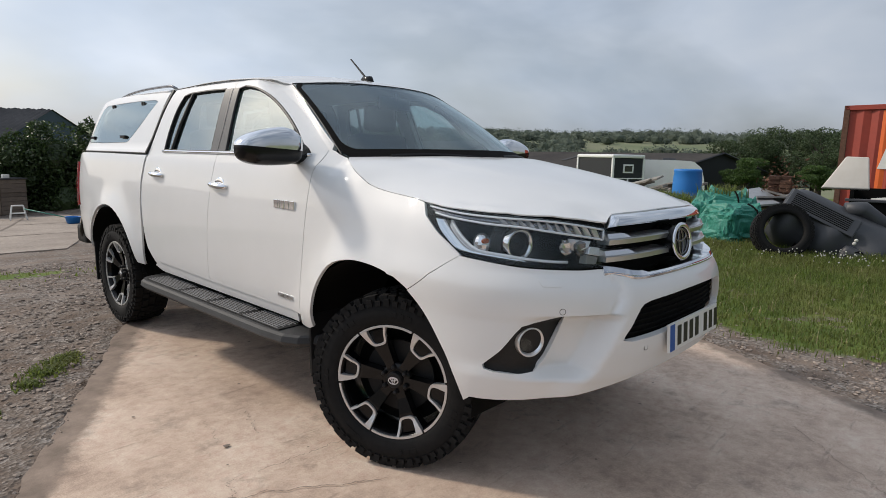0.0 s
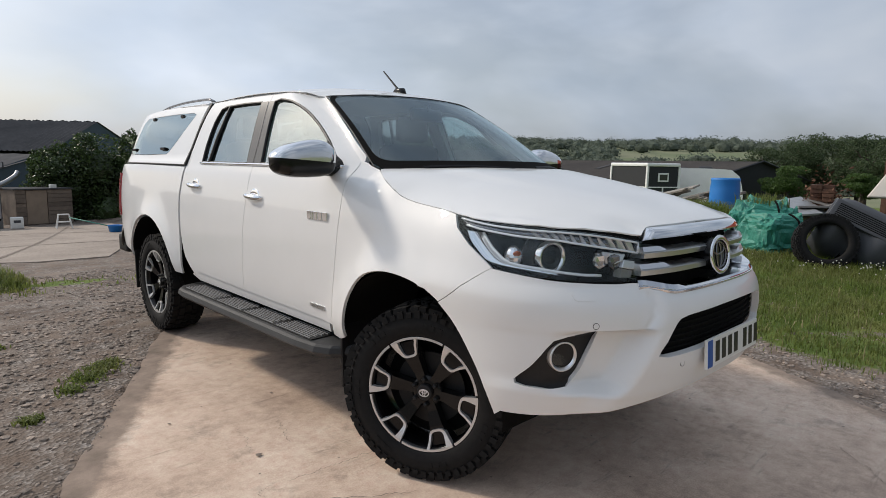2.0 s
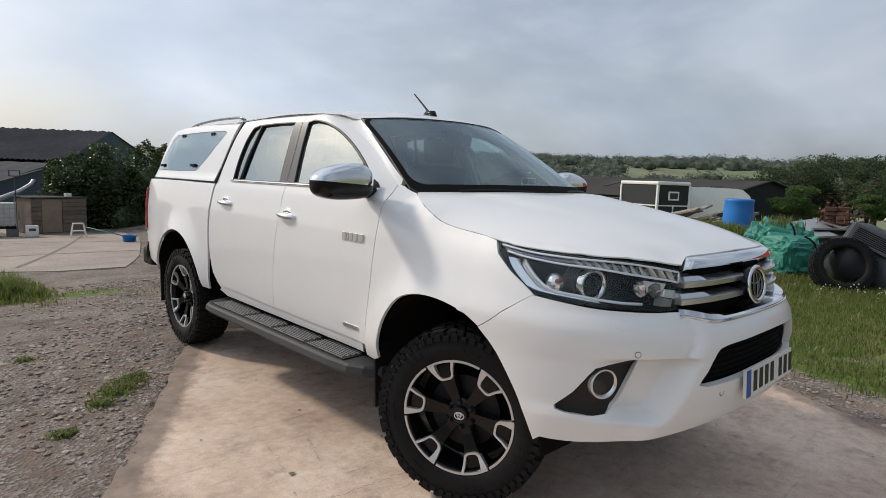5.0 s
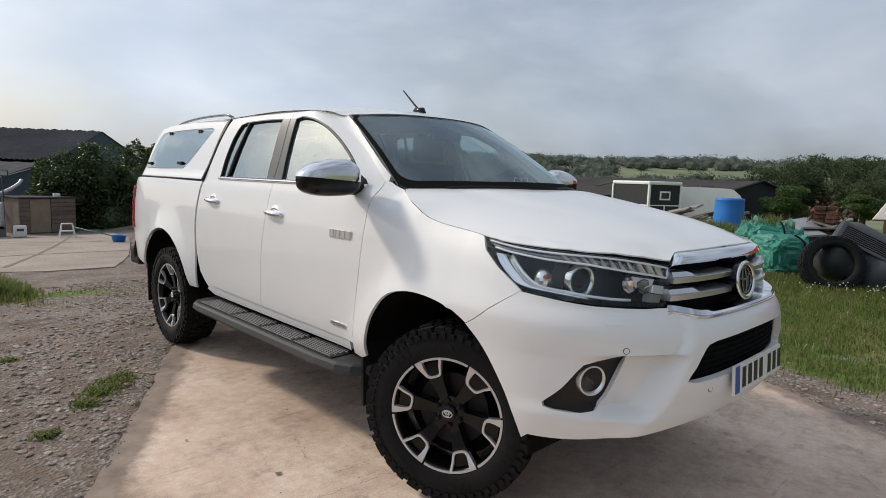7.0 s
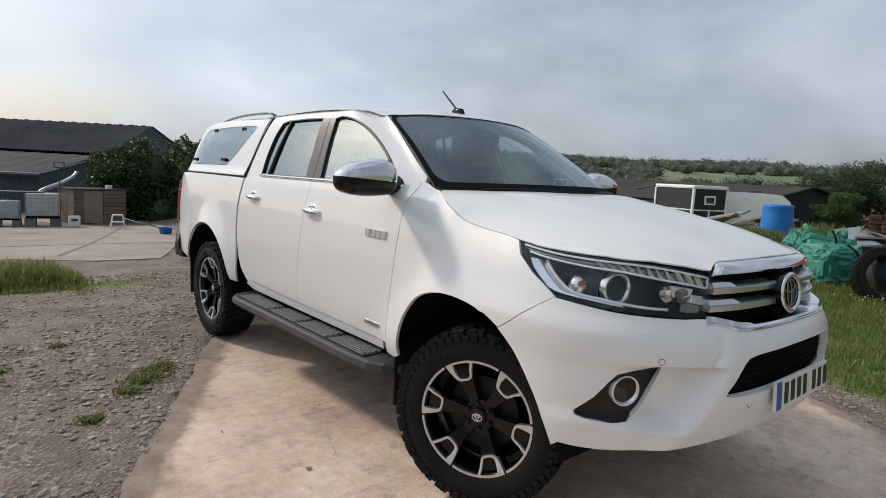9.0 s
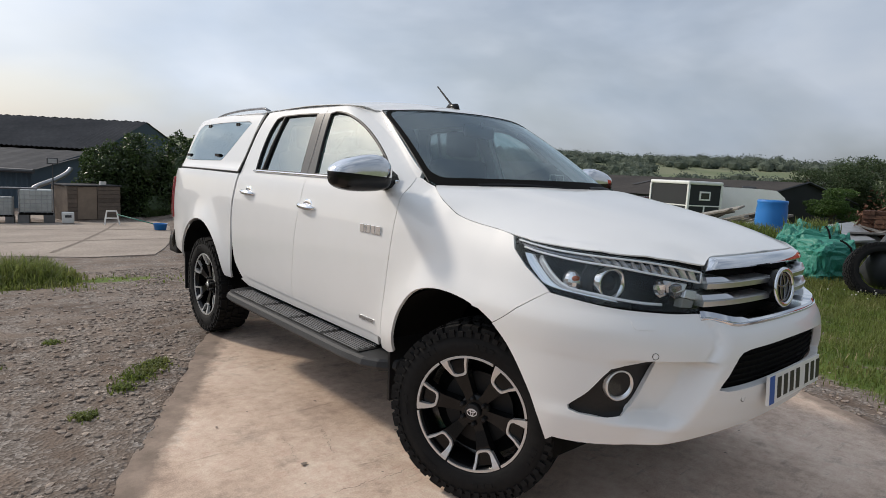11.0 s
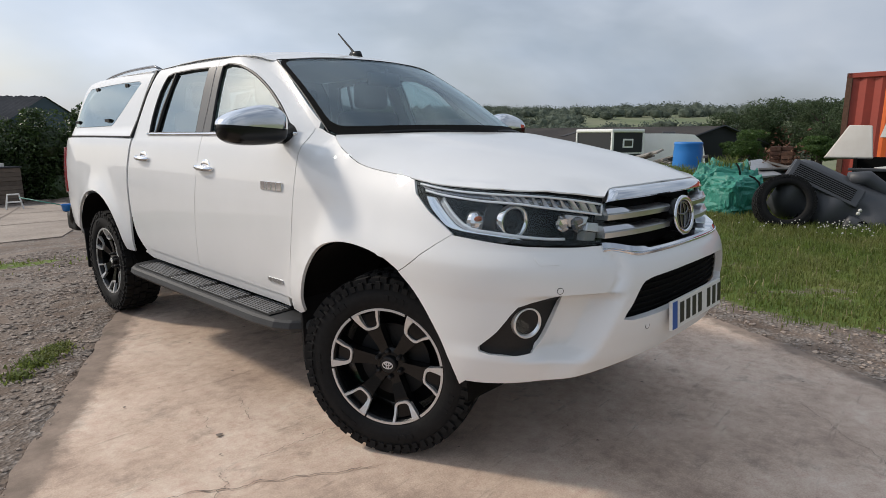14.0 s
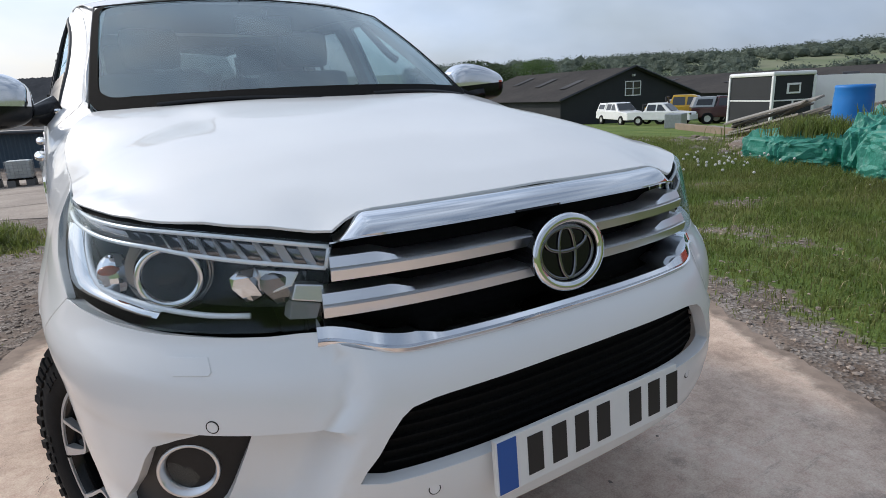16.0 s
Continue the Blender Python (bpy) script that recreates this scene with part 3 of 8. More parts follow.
def bonnet_crown(x, y):
    zc = soft_table(y, (-0.95, 1.070), (-0.90, 1.098), (-0.84, 1.126), (-0.77, 1.152), (-0.70, 1.177), (-0.6, 1.206), (-0.45, 1.245), (-0.2, 1.288), (0.1, 1.327), (0.3, 1.340), (0.45, 1.345))
    power = 3.3 + 1.9 * ease(-0.05, 0.30, y)
    if y < -0.15:
        fall = soft_table(y, (-0.8, 0.128), (-0.4, 0.122), (-0.3, 0.120), (-0.15, 0.119))
    else:
        fall = (zc - hood_side_z(min(y, 0.42))) / (seam_x(y) / 0.8) ** power
    z = zc - fall * (abs(x) / 0.8) ** power
    w = 0.47 + 0.16 * y
    z += 0.010 * ease(w + 0.05, w - 0.05, abs(x)) * ease(-0.45, 0.05, y) * ease(0.3, 0.1, y)
    return Vector((x, y, z))


def pillar_y(z):
    """The windscreen's edge, seen from the side."""
    return 0.44 + 1.551 * (z - 1.322)


def side_x(y, z):
    x = body_x(z)
    # the cab leans in towards the windscreen
    if z > 1.25:
        x -= 0.083 * ease(0.24, 0.0, y - pillar_y(z)) * ease(1.25, 1.36, z)
    # the wing rolls over to the bonnet
    if y < 0.75:
        top = hood_side_z(max(y, -0.3))
        seam = seam_x(y)
        h = 0.19
        t = (z - (top - h)) / h
        if t > 0:
            roll = seam + (x - seam) * (1 - min(1.0, t) ** 2.6)
            x = roll * ease(0.75, 0.35, y) + x * (1 - ease(0.75, 0.35, y))
    # swollen wheel arches
    for yc in (0.03, AXLE_R):
        r = math.hypot(y - yc, z - 0.40)
        x += 0.052 * math.exp(-((r - 0.46) / 0.13) ** 2) * ease(0.30, 0.62, z) * (1.0 if yc < 1 else 0.9)
    if y > 3.6:
        x -= 0.10 * ((y - 3.6) / 0.6) ** 2
    return x


def front_d(z):
    return soft_table(z, (0.40, 0.735), (0.46, 0.765), (0.52, 0.79), (0.60, 0.828), (0.70, 0.842), (0.78, 0.842), (0.84, 0.832), (0.88, 0.816), (0.91, 0.793), (0.945, 0.765), (1.0, 0.762), (1.07, 0.752), (1.13, 0.740), (1.2, 0.70))


def front_w(z):
    return soft_table(z, (0.40, 0.855), (0.50, 0.878), (0.62, 0.893), (0.76, 0.906), (0.84, 0.918), (0.90, 0.917), (1.0, 0.885)) * ease(0.98, 0.84, z) + side_x(Y0, z) * ease(0.84, 0.98, z)


def body(s, z):
    """The skin below the glass: s runs back along the side from just ahead of the front axle, and forwards, below zero, round the nose to the middle."""
    if s >= 0:
        return Vector((-side_x(Y0 + s, z), Y0 + s, z))
    a = min(1.0, -s / L_FRONT) * math.pi / 2
    w, d = front_w(z), front_d(z)
    return Vector((-w * math.cos(a) ** (2 / P_FRONT), Y0 - d * math.sin(a) ** (2 / P_FRONT), z))


def at_y(y, z):
    """The place on the skin with this y, as (s, z)."""
    if y >= Y0:
        return (y - Y0, z)
    k = min(1.0, (Y0 - y) / front_d(z))
    return (-L_FRONT * math.asin(k ** (P_FRONT / 2)) * 2 / math.pi, z)


def at_x(x, z):
    k = min(1.0, abs(x) / front_w(z))
    return (-L_FRONT * math.acos(k ** (P_FRONT / 2)) * 2 / math.pi, z)


def mirrored(fn):
    def other(u, v):
        p = fn(u, v)
        return Vector((-p.x, p.y, p.z))
    return other


def arc(cy, cz, ry, rz, a0, a1, n=20):
    return [(cy + ry * math.cos(radians(a0 + (a1 - a0) * i / n)), cz + rz * math.sin(radians(a0 + (a1 - a0) * i / n))) for i in range(n + 1)]


def side_pts(pts):
    return [at_y(y, z) for y, z in pts]


truck = empty("pickup_truck", (0, 0, 0), "white double-cab pickup with a hardtop canopy, standing on concrete", "pickup")
both = ((1, lambda f: f), (-1, mirrored))

# outlines, as (y, z) on the side
F_ARCH = smooth_line([(-0.432, 0.42), (-0.412, 0.504), (-0.364, 0.621), (-0.285, 0.745), (-0.195, 0.828), (-0.087, 0.877), (0.06, 0.897), (0.194, 0.887), (0.311, 0.843), (0.405, 0.734), (0.455, 0.60), (0.475, 0.46)], 0.035)           # from the front round to the rear, clockwise
R_ARCH = arc(AXLE_R + 0.02, 0.42, 0.50, 0.50, 175, 5)
BELT = 1.335
FRONT_SEAM = smooth_line([(0.60, 0.555), (0.582, 0.70), (0.548, 0.93), (0.532, 1.10), (0.524, 1.21), (0.528, 1.30), (0.548, 1.358)], 0.05)
MID_SEAM = smooth_line([(1.575, 0.565), (1.555, 0.72), (1.515, 1.0), (1.49, 1.20), (1.482, 1.34), (1.49, 1.52), (1.53, 1.748)], 0.05)
REAR_SEAM = smooth_line([(2.30, 0.58), (2.40, 0.66), (2.455, 0.85), (2.46, 1.10), (2.415, 1.31), (2.385, 1.45), (2.36, 1.60), (2.30, 1.742)], 0.05)
CAB_REAR = smooth_line([(2.37, 0.56), (2.47, 0.66), (2.515, 0.85), (2.52, 1.10), (2.49, 1.30), (2.46, 1.45), (2.43, 1.60), (2.38, 1.745)], 0.05)
ROOF_LINE = [(2.30, 1.742), (1.9, 1.752), (1.53, 1.748), (1.407, 1.743), (1.26, 1.722), (1.107, 1.685)]
A_EDGE = smooth_line([(1.107, 1.685), (0.951, 1.612), (0.768, 1.512), (0.659, 1.440), (0.548, 1.358)], 0.05)
F_WIN = smooth_line([(1.40, BELT), (1.43, 1.50), (1.46, 1.70)], 0.05) + smooth_line([(1.40, 1.710), (1.27, 1.692), (1.12, 1.642), (0.96, 1.560), (0.79, 1.452), (0.635, BELT)], 0.05)
R_WIN = smooth_line([(2.225, BELT), (2.235, 1.45), (2.215, 1.60), (2.17, 1.69)], 0.05) + [(2.10, 1.705), (1.85, 1.710), (1.625, 1.706)] + smooth_line([(1.605, 1.60), (1.585, 1.45), (1.575, BELT)], 0.05)


def gap(poly, d=0.0025):
    """The outline drawn in by d all round, for an even shut line."""
    p = [Vector(q) for q in poly]
    turn = sum(a.x * b.y - b.x * a.y for a, b in zip(p, p[1:] + p[:1]))
    out = []
    for a, b, c in zip(p[-1:] + p[:-1], p, p[1:] + p[:1]):
        if (b - a).length < 1e-6 or (c - b).length < 1e-6:
            out.append(tuple(b))
            continue
        e1, e2 = (b - a).normalized(), (c - b).normalized()
        n = Vector((-e1.y - e2.y, e1.x + e2.x))
        n = n.normalized() if n.length > 1e-4 else Vector((-e1.y, e1.x))
        out.append(tuple(b + n * d * (1 if turn > 0 else -1)))
    return out


front_door_line = FRONT_SEAM[:1] + MID_SEAM + ROOF_LINE[3:] + A_EDGE[1:-1] + FRONT_SEAM[::-1][:-1]
rear_door_line = MID_SEAM[::-1] + REAR_SEAM + ROOF_LINE[1:2]
cab_line = [(0.66, 0.50), (2.30, 0.515), (2.40, 0.545)] + CAB_REAR + [(1.9, 1.768), (1.6, 1.767), (1.40, 1.760), (1.25, 1.745), (1.13, 1.728), (1.05, 1.714)] + \
    [(pillar_y(z) - 0.010, z) for z in (1.70, 1.65, 1.595, 1.52, 1.442, 1.385)]
LAMP = smooth_line([at_y(-0.200, 1.160), at_y(-0.27, 1.152), at_y(-0.34, 1.144), at_x(-0.74, 1.135), at_x(-0.64, 1.124), at_x(-0.55, 1.111), at_x(-0.458, 1.093)], 0.03) + \
    smooth_line([at_x(-0.470, 1.04), at_x(-0.500, 0.946)], 0.03) + \
    smooth_line([at_x(-0.58, 0.947), at_x(-0.68, 0.952), at_x(-0.77, 0.960), at_y(-0.425, 0.984), at_y(-0.31, 1.055), at_y(-0.23, 1.112)], 0.03)
wing_line = side_pts([(0.61, 0.50), (0.525, 0.50)]) + side_pts([q for q in F_ARCH[::-1] if q[0] > -0.18 and q[1] > 0.5]) + [at_y(-0.205, 0.826), at_y(-0.315, 0.905), at_y(-0.425, 0.984), at_y(-0.31, 1.057), at_y(-0.23, 1.115), at_y(-0.197, 1.162)] + \
    side_pts([(y, hood_side_z(y) - 0.002) for y in (-0.15, -0.10, -0.05, 0.0, 0.05, 0.10, 0.15, 0.20, 0.25, 0.29, 0.33, 0.36, 0.39, 0.42, 0.45, 0.48, 0.505)] + [(0.548, 1.363)]) + side_pts(FRONT_SEAM[::-1][1:])
bed_line = [(2.53, 0.53)] + R_ARCH[::-1][::-1][1:-1] + [(3.70, 0.56), (3.99, 0.58), (4.03, 0.75), (4.06, 1.0), (4.055, 1.30), (3.8, 1.308), (3.2, 1.308), (2.50, 1.302), (2.53, 1.10), (2.525, 0.85)]

def flatten_glass(ob, sign):
    """A side window is near flat: its sheen follows the side's upward lean alone, not the bend towards the windscreen."""
    out = []
    for v in ob.data.vertices:
        z = v.co.z
        out.append(tuple(Vector((-sign, 0, -(body_x(z + 0.02) - body_x(z - 0.02)) / 0.04)).normalized()))
    ob.data.normals_split_custom_set_from_vertices(out)


for sign, way in both:
    f = way(body)
    fz = way(lambda u, v: Vector((-side_x(u, v), u, v)))
    part("front_wing", patch(gap(wing_line), f, 0.024), paint, truck, smooth=True)
    door = part("front_door", patch(gap(front_door_line), fz, 0.03, holes=[F_WIN]), paint, truck, smooth=True)
    rear = part("rear_door", patch(gap(rear_door_line), fz, 0.03, holes=[R_WIN]), paint, truck, smooth=True)
    pane = part("window_glass", patch(F_WIN, lambda u, v, g=fz, k=sign: g(u, v) + Vector((0.012 * k, 0, 0)), 0.06, rim=0.004), side_glass, door, "lightly tinted side window", smooth=True)
    flatten_glass(pane, sign)
    pane = part("window_glass", patch(R_WIN, lambda u, v, g=fz, k=sign: g(u, v) + Vector((0.012 * k, 0, 0)), 0.06, rim=0.004), privacy_glass, rear, "dark privacy glass", smooth=True)
    flatten_glass(pane, sign)
    cab_holes = [gap(F_WIN, -0.01), gap(R_WIN, -0.01)]
    part("cab_side", patch(cab_line, lambda u, v, g=fz, k=sign: g(u, v) + Vector((0.007 * k * ease(0.02, 0.10, u - pillar_y(v)) if v > 1.3 else 0.007 * k, 0, 0)), 0.024, holes=cab_holes, rim=0.03), paint, truck, smooth=True)
    part("bed_side", patch(gap(bed_line), fz, 0.03), paint, truck, smooth=True)


# bonnet: its edge runs from the windscreen's corner along the wing, over the lamp and across the grille
half = [(seam_x(y) + 0.0005, y) for y in (0.418, 0.40, 0.37, 0.34, 0.30, 0.26, 0.22, 0.17, 0.11, 0.05, 0.0, -0.05, -0.10)]
half += [(-p.x - 0.002 + 0.001 * ease(0.62, 0.80, -p.x), p.y + 0.015 * ease(-0.30, -0.5, p.y) * ease(0.44, 0.52, -p.x) + 0.034 * ease(0.466, 0.41, -p.x)) for p in (body(*q) for q in (at_y(-0.197, 1.168), at_y(-0.26, 1.160), at_y(-0.33, 1.150), at_x(-0.74, 1.136), at_x(-0.64, 1.126), at_x(-0.55, 1.117), at_x(-0.458, 1.108), at_x(-0.40, 1.113), at_x(-0.30, 1.122), at_x(-0.15, 1.128), at_x(0.0, 1.130)))]


def cowl_y(x):
    return 0.428 - 0.298 * (1 - (x / 0.70) ** 2)


half_line = smooth_line(half, 0.03)
cowl = [(x, cowl_y(x)) for x in np.linspace(0.675, -0.675, 28)]
bonnet_line = [(-x, y) for x, y in half_line] + [(x, y) for x, y in half_line[::-1][1:]] + cowl
part("bonnet", patch(bonnet_line, bonnet, 0.035, rim=0.006, core=lambda p: Vector((0, -0.2, 0.6))), paint, truck, smooth=True)


# windscreen and roof
def screen(u, v):
    w = 0.722 + (0.604 - 0.722) * v
    k = 1 - u * u
    return Vector((u * w, 0.44 + 0.605 * v - k * (0.325 - 0.140 * v), 1.318 + 0.395 * v + k * (0.012 + 0.012 * v) + 0.018 * math.sin(math.pi * v)))


def round_box(x0, x1, y0, y1, r, n=5):
    out = []
    for cx, cy, a in ((x1 - r[0], y0 + r[1], -90), (x1 - r[0], y1 - r[1], 0), (x0 + r[0], y1 - r[1], 90), (x0 + r[0], y0 + r[1], 180)):
        out += [(cx + r[0] * math.cos(radians(a + 90 * k / n)), cy + r[1] * math.sin(radians(a + 90 * k / n))) for k in range(n + 1)]
    return out


frame_line = round_box(-0.995, 0.995, 0.0, 0.99, (0.07, 0.10))
clear_line = round_box(-0.962, 0.962, 0.09, 0.982, (0.07, 0.10))
windscreen = part("windscreen", patch(frame_line, screen, 0.09, rim=0.005), screen_glass, truck, "clear windscreen", smooth=True)
part("black_border", patch(frame_line, lambda u, v: screen(u, v) + Vector((0, -0.003, 0.003)), 0.06, holes=[clear_line], rim=0.0), liner, windscreen, smooth=True)

bm = bmesh.new()
tube(bm, [tuple(screen(u, v)) for u, v in [(-0.995, t) for t in np.linspace(0.04, 0.99, 14)] + [(u, 0.995) for u in np.linspace(-0.96, 0.96, 16)] + [(0.995, t) for t in np.linspace(0.99, 0.04, 14)]], 0.0035, 6)
part("screen_seal", bm, black_plastic, windscreen)


def roof(x, y):
    zc = soft_table(y, (0.80, 1.724), (0.90, 1.749), (1.0, 1.771), (1.2, 1.799), (1.5, 1.812), (1.9, 1.813), (2.45, 1.798))
    ze = soft_table(y, (0.85, 1.68), (1.05, 1.716), (1.2, 1.738), (1.35, 1.754), (1.6, 1.766), (1.9, 1.768), (2.45, 1.752))
    return Vector((x, y, zc + (ze - zc) * min(1.0, abs(x) / 0.648) ** 3 - roof_dip(x, y)))


def roof_dip(x, y):
    """The roof's front edge turns down to meet the top of the windscreen."""
    top = screen(max(-0.99, min(0.99, x / 0.604)), 1)
    return (0.002 + 0.020 * min(1.0, abs(x) / 0.60) ** 2) * ease(0.16, 0.0, y - top.y)


front_roof = [(0.604 * u, screen(u, 1).y + 0.006) for u in np.linspace(0.98, -0.98, 20)]
roof_line = [(-0.615, 1.10), (-0.636, 1.25), (-0.648, 1.5), (-0.645, 2.0), (-0.62, 2.40), (0.62, 2.40), (0.645, 2.0), (0.648, 1.5), (0.636, 1.25), (0.615, 1.10)] + front_roof
part("roof_panel", patch(roof_line, roof, 0.07, rim=0.005), paint, truck, smooth=True)
for k in (1, -1):
    bm = bmesh.new()
    tube(bm, [(k * 0.642, y, roof(0.645, y).z - 0.004) for y in np.linspace(1.15, 2.4, 12)], 0.002, 6)
    part("roof_seal", bm, black_plastic, truck)


# front bumper, grille and lamps
def nose(s, z):
    if s < -L_FRONT:
        p = body(-2 * L_FRONT - s, z)
        return Vector((-p.x, p.y, p.z))
    return body(s, z)


def out_way(s, z):
    e = 0.01
    t = nose(s - e, z) - nose(s + e, z)
    return Vector((t.y, -t.x, 0)).normalized() * (1 if Vector((t.y, -t.x, 0)).dot(nose(s, z) - Vector((0, 0.4, z))) > 0 else -1)


def bumper_skin(s, z):
    p = nose(s, z)
    x = abs(p.x)
    edge = soft_table(z, (0.50, 0.66), (0.60, 0.625), (0.70, 0.585), (0.78, 0.548), (0.82, 0.516), (0.85, 0.498), (0.89, 0.492), (0.93, 0.508))
    shield = ease(0.03, -0.07, x - edge)
    brow = ease(0.768, 0.786, z)
    side = ease(-0.34, -0.52, p.y)
    low = ease(0.535, 0.585, z)
    off = 0.026 * shield
    off -= (0.003 + 0.075 * ease(0.80, 0.66, x)) * ease(-0.085, 0.0, x - edge) * (1 - brow) * side * low
    off -= 0.009 * math.exp(-((x - edge + 0.012) / 0.013) ** 2) * brow * ease(0.945, 0.90, z)
    off += 0.012 * ease(0.60, 0.53, z) * side
    return p + out_way(s, z) * off


def cross(pts):
    """An outline given on one side, closed by its mirror image."""
    return pts + [(-2 * L_FRONT - s, z) for s, z in pts[::-1]]


bumper_half = [at_x(0.0, 0.912), at_x(-0.15, 0.910), at_x(-0.30, 0.909), at_x(-0.42, 0.911), at_x(-0.475, 0.924), at_x(-0.505, 0.943)] + smooth_line([at_x(-0.58, 0.942), at_x(-0.68, 0.947), at_x(-0.77, 0.955), at_y(-0.421, 0.9805)], 0.03)
bumper_half += smooth_line([at_y(-0.3135, 0.9025), at_y(-0.2040, 0.8245)], 0.04)
bumper_half += side_pts([(y, z) for y, z in F_ARCH if z < 0.82 and y < -0.215][::-1]) + smooth_line([at_y(-0.46, 0.442), at_y(-0.60, 0.452), at_x(-0.63, 0.476), at_x(-0.45, 0.512), at_x(-0.25, 0.535), at_x(0.0, 0.54)], 0.05)
bumper_line = cross(bumper_half[1:-1])
low_hole = cross(smooth_line([at_x(-0.10, 0.832), at_x(-0.35, 0.824), at_x(-0.41, 0.802), at_x(-0.452, 0.740), at_x(-0.484, 0.690), at_x(-0.44, 0.680), at_x(-0.10, 0.690)], 0.03))
fog_hole = smooth_line([at_x(-0.660, 0.766), at_x(-0.71, 0.764), at_x(-0.755, 0.758), at_x(-0.782, 0.745), at_x(-0.794, 0.715), at_x(-0.812, 0.65), at_x(-0.832, 0.585), at_x(-0.828, 0.570)], 0.03) + smooth_line([at_x(-0.812, 0.562), at_x(-0.76, 0.562), at_x(-0.730, 0.568), at_x(-0.712, 0.60), at_x(-0.688, 0.68)], 0.03)
fog_other = [(-2 * L_FRONT - s, z) for s, z in fog_hole]
bumper = part("front_bumper", patch(bumper_line, bumper_skin, 0.02, holes=[low_hole, fog_hole, fog_other], rim=0.03), paint, truck, smooth=True)


def behind(d, skin=bumper_skin):
    return lambda s, z: skin(s, z) - out_way(s, z) * d


part("lower_grille", patch(gap(low_hole, -0.015), behind(0.045), 0.04, rim=0), liner, bumper)


def sweep(bm, line, section, skin=nose):
    """A bar along (s, z) places on the skin; section: (out, up) points."""
    rings = []
    for s, z in line:
        p, n = skin(s, z), out_way(s, z)
        shape = section(abs(p.x)) if callable(section) else section
        rings.append([bm.verts.new(p + n * o + Vector((0, 0, u))) for o, u in shape])
    k = len(rings[0])
    for a, b in zip(rings, rings[1:]):
        for i in range(k):
            bm.faces.new((a[i], a[(i + 1) % k], b[(i + 1) % k], b[i]))
    bm.faces.new(rings[0][::-1])
    bm.faces.new(rings[-1])
    bmesh.ops.recalc_face_normals(bm, faces=bm.faces[:])


def front_line(x0, x1, zf, n=150):
    return [(at_x(x, zf(x)) if x < 0 else (-2 * L_FRONT - at_x(x, zf(x))[0], zf(x))) for x in np.linspace(x0, x1, n)]


for z in np.arange(0.70, 0.81, 0.022):
    bm = bmesh.new()
    sweep(bm, front_line(-0.44, 0.44, lambda x: z, 24), [(-0.044, 0.002), (-0.034, 0.002), (-0.034, -0.003), (-0.044, -0.003)], bumper_skin)
    part("grille_slat", bm, liner, bumper)

grille = part("grille", patch(cross([at_x(-0.05, 1.128), at_x(-0.30, 1.12), at_x(-0.458, 1.10), at_x(-0.475, 1.02), at_x(-0.505, 0.93), at_x(-0.45, 0.895), at_x(-0.20, 0.895), at_x(-0.05, 0.895)]), behind(0.06, nose), 0.05, rim=0), liner, truck, "black grille with chrome bars")
curve = lambda z, d: (lambda x: z + d * (1 - (x / 0.5) ** 2))


def bar_section(a, b, up=0.010, tall=0.014):
    """A bar with two facets that grows taller in one step towards the lamp."""
    def shape(x):
        k = tall * ease(a, b, x)
        return [(-0.05, up + k), (0.003, up + k - 0.001), (0.012, 0.006), (0.008, 0.004), (0.016, 0.001), (0.013, -0.018), (-0.05, -0.022)]
    return shape


def strip_section(x):
    """A convex band that runs to a point beside the lamps."""
    k = max(0.04, 1 - ease(0.395, 0.468, x))
    rise = 0.012 * (1 - k)
    return [(-0.040, 0.030 * k - 0.012 - rise), (-0.016, 0.0300 * k - 0.014 - rise), (-0.004, 0.024 * k - 0.014 - rise), (0.004, 0.015 * k - 0.014 - rise), (0.009, 0.004 * k - 0.014 - rise), (0.011, -0.016 - rise * 0.5), (0.008, -0.021 - rise * 0.3), (-0.040, -0.022 - rise * 0.3)]


def low_section(x):
    k = 0.012 * ease(0.30, 0.36, x)
    d = 0.022 * (1 - ease(0.40, 0.50, x))
    return [(-0.05, 0.010 + k), (0.004 + d, 0.009 + k), (0.013 + d, 0.003), (0.009 + d, 0.001), (0.017 + d, -0.002), (0.014 + d, -0.011), (-0.05, -0.014)]


for name, x1, zf, sec, mat in (
        ("chrome_hood_strip", 0.462, lambda x: 1.121 - 0.006 * (abs(x) / 0.46) ** 2.2, strip_section, chrome),
        ("grille_bar", 0.470, curve(1.046, 0.004), bar_section(0.34, 0.40), satin_chrome), ("grille_bar", 0.490, curve(0.985, 0.004), bar_section(0.32, 0.38), satin_chrome),
        ("grille_lower_trim", 0.508, lambda x: 0.913 + 0.020 * ease(0.36, 0.50, abs(x)), low_section, chrome)):
    bm = bmesh.new()
    sweep(bm, front_line(-x1, x1, zf), sec)
    ob = part(name, bm, mat, grille, smooth=True)
    ob.data.set_sharp_from_angle(angle=radians(30))


def oval(bm, cx, cz, rx, rz, y, r, n=40, m=8):
    """An oval ring in the x-z plane."""
    rings = []
    for k in range(n):
        a = 2 * math.pi * k / n
        c, d = Vector((cx + rx * math.cos(a), y, cz + rz * math.sin(a))), Vector((math.cos(a), 0, math.sin(a)))
        rings.append([bm.verts.new(c + r * (math.cos(b) * d + 0.6 * math.sin(b) * Vector((0, 1, 0)))) for b in (2 * math.pi * j / m for j in range(m))])
    for k in range(n):
        a, b = rings[k], rings[(k + 1) % n]
        for j in range(m):
            bm.faces.new((a[j], b[j], b[(j + 1) % m], a[(j + 1) % m]))


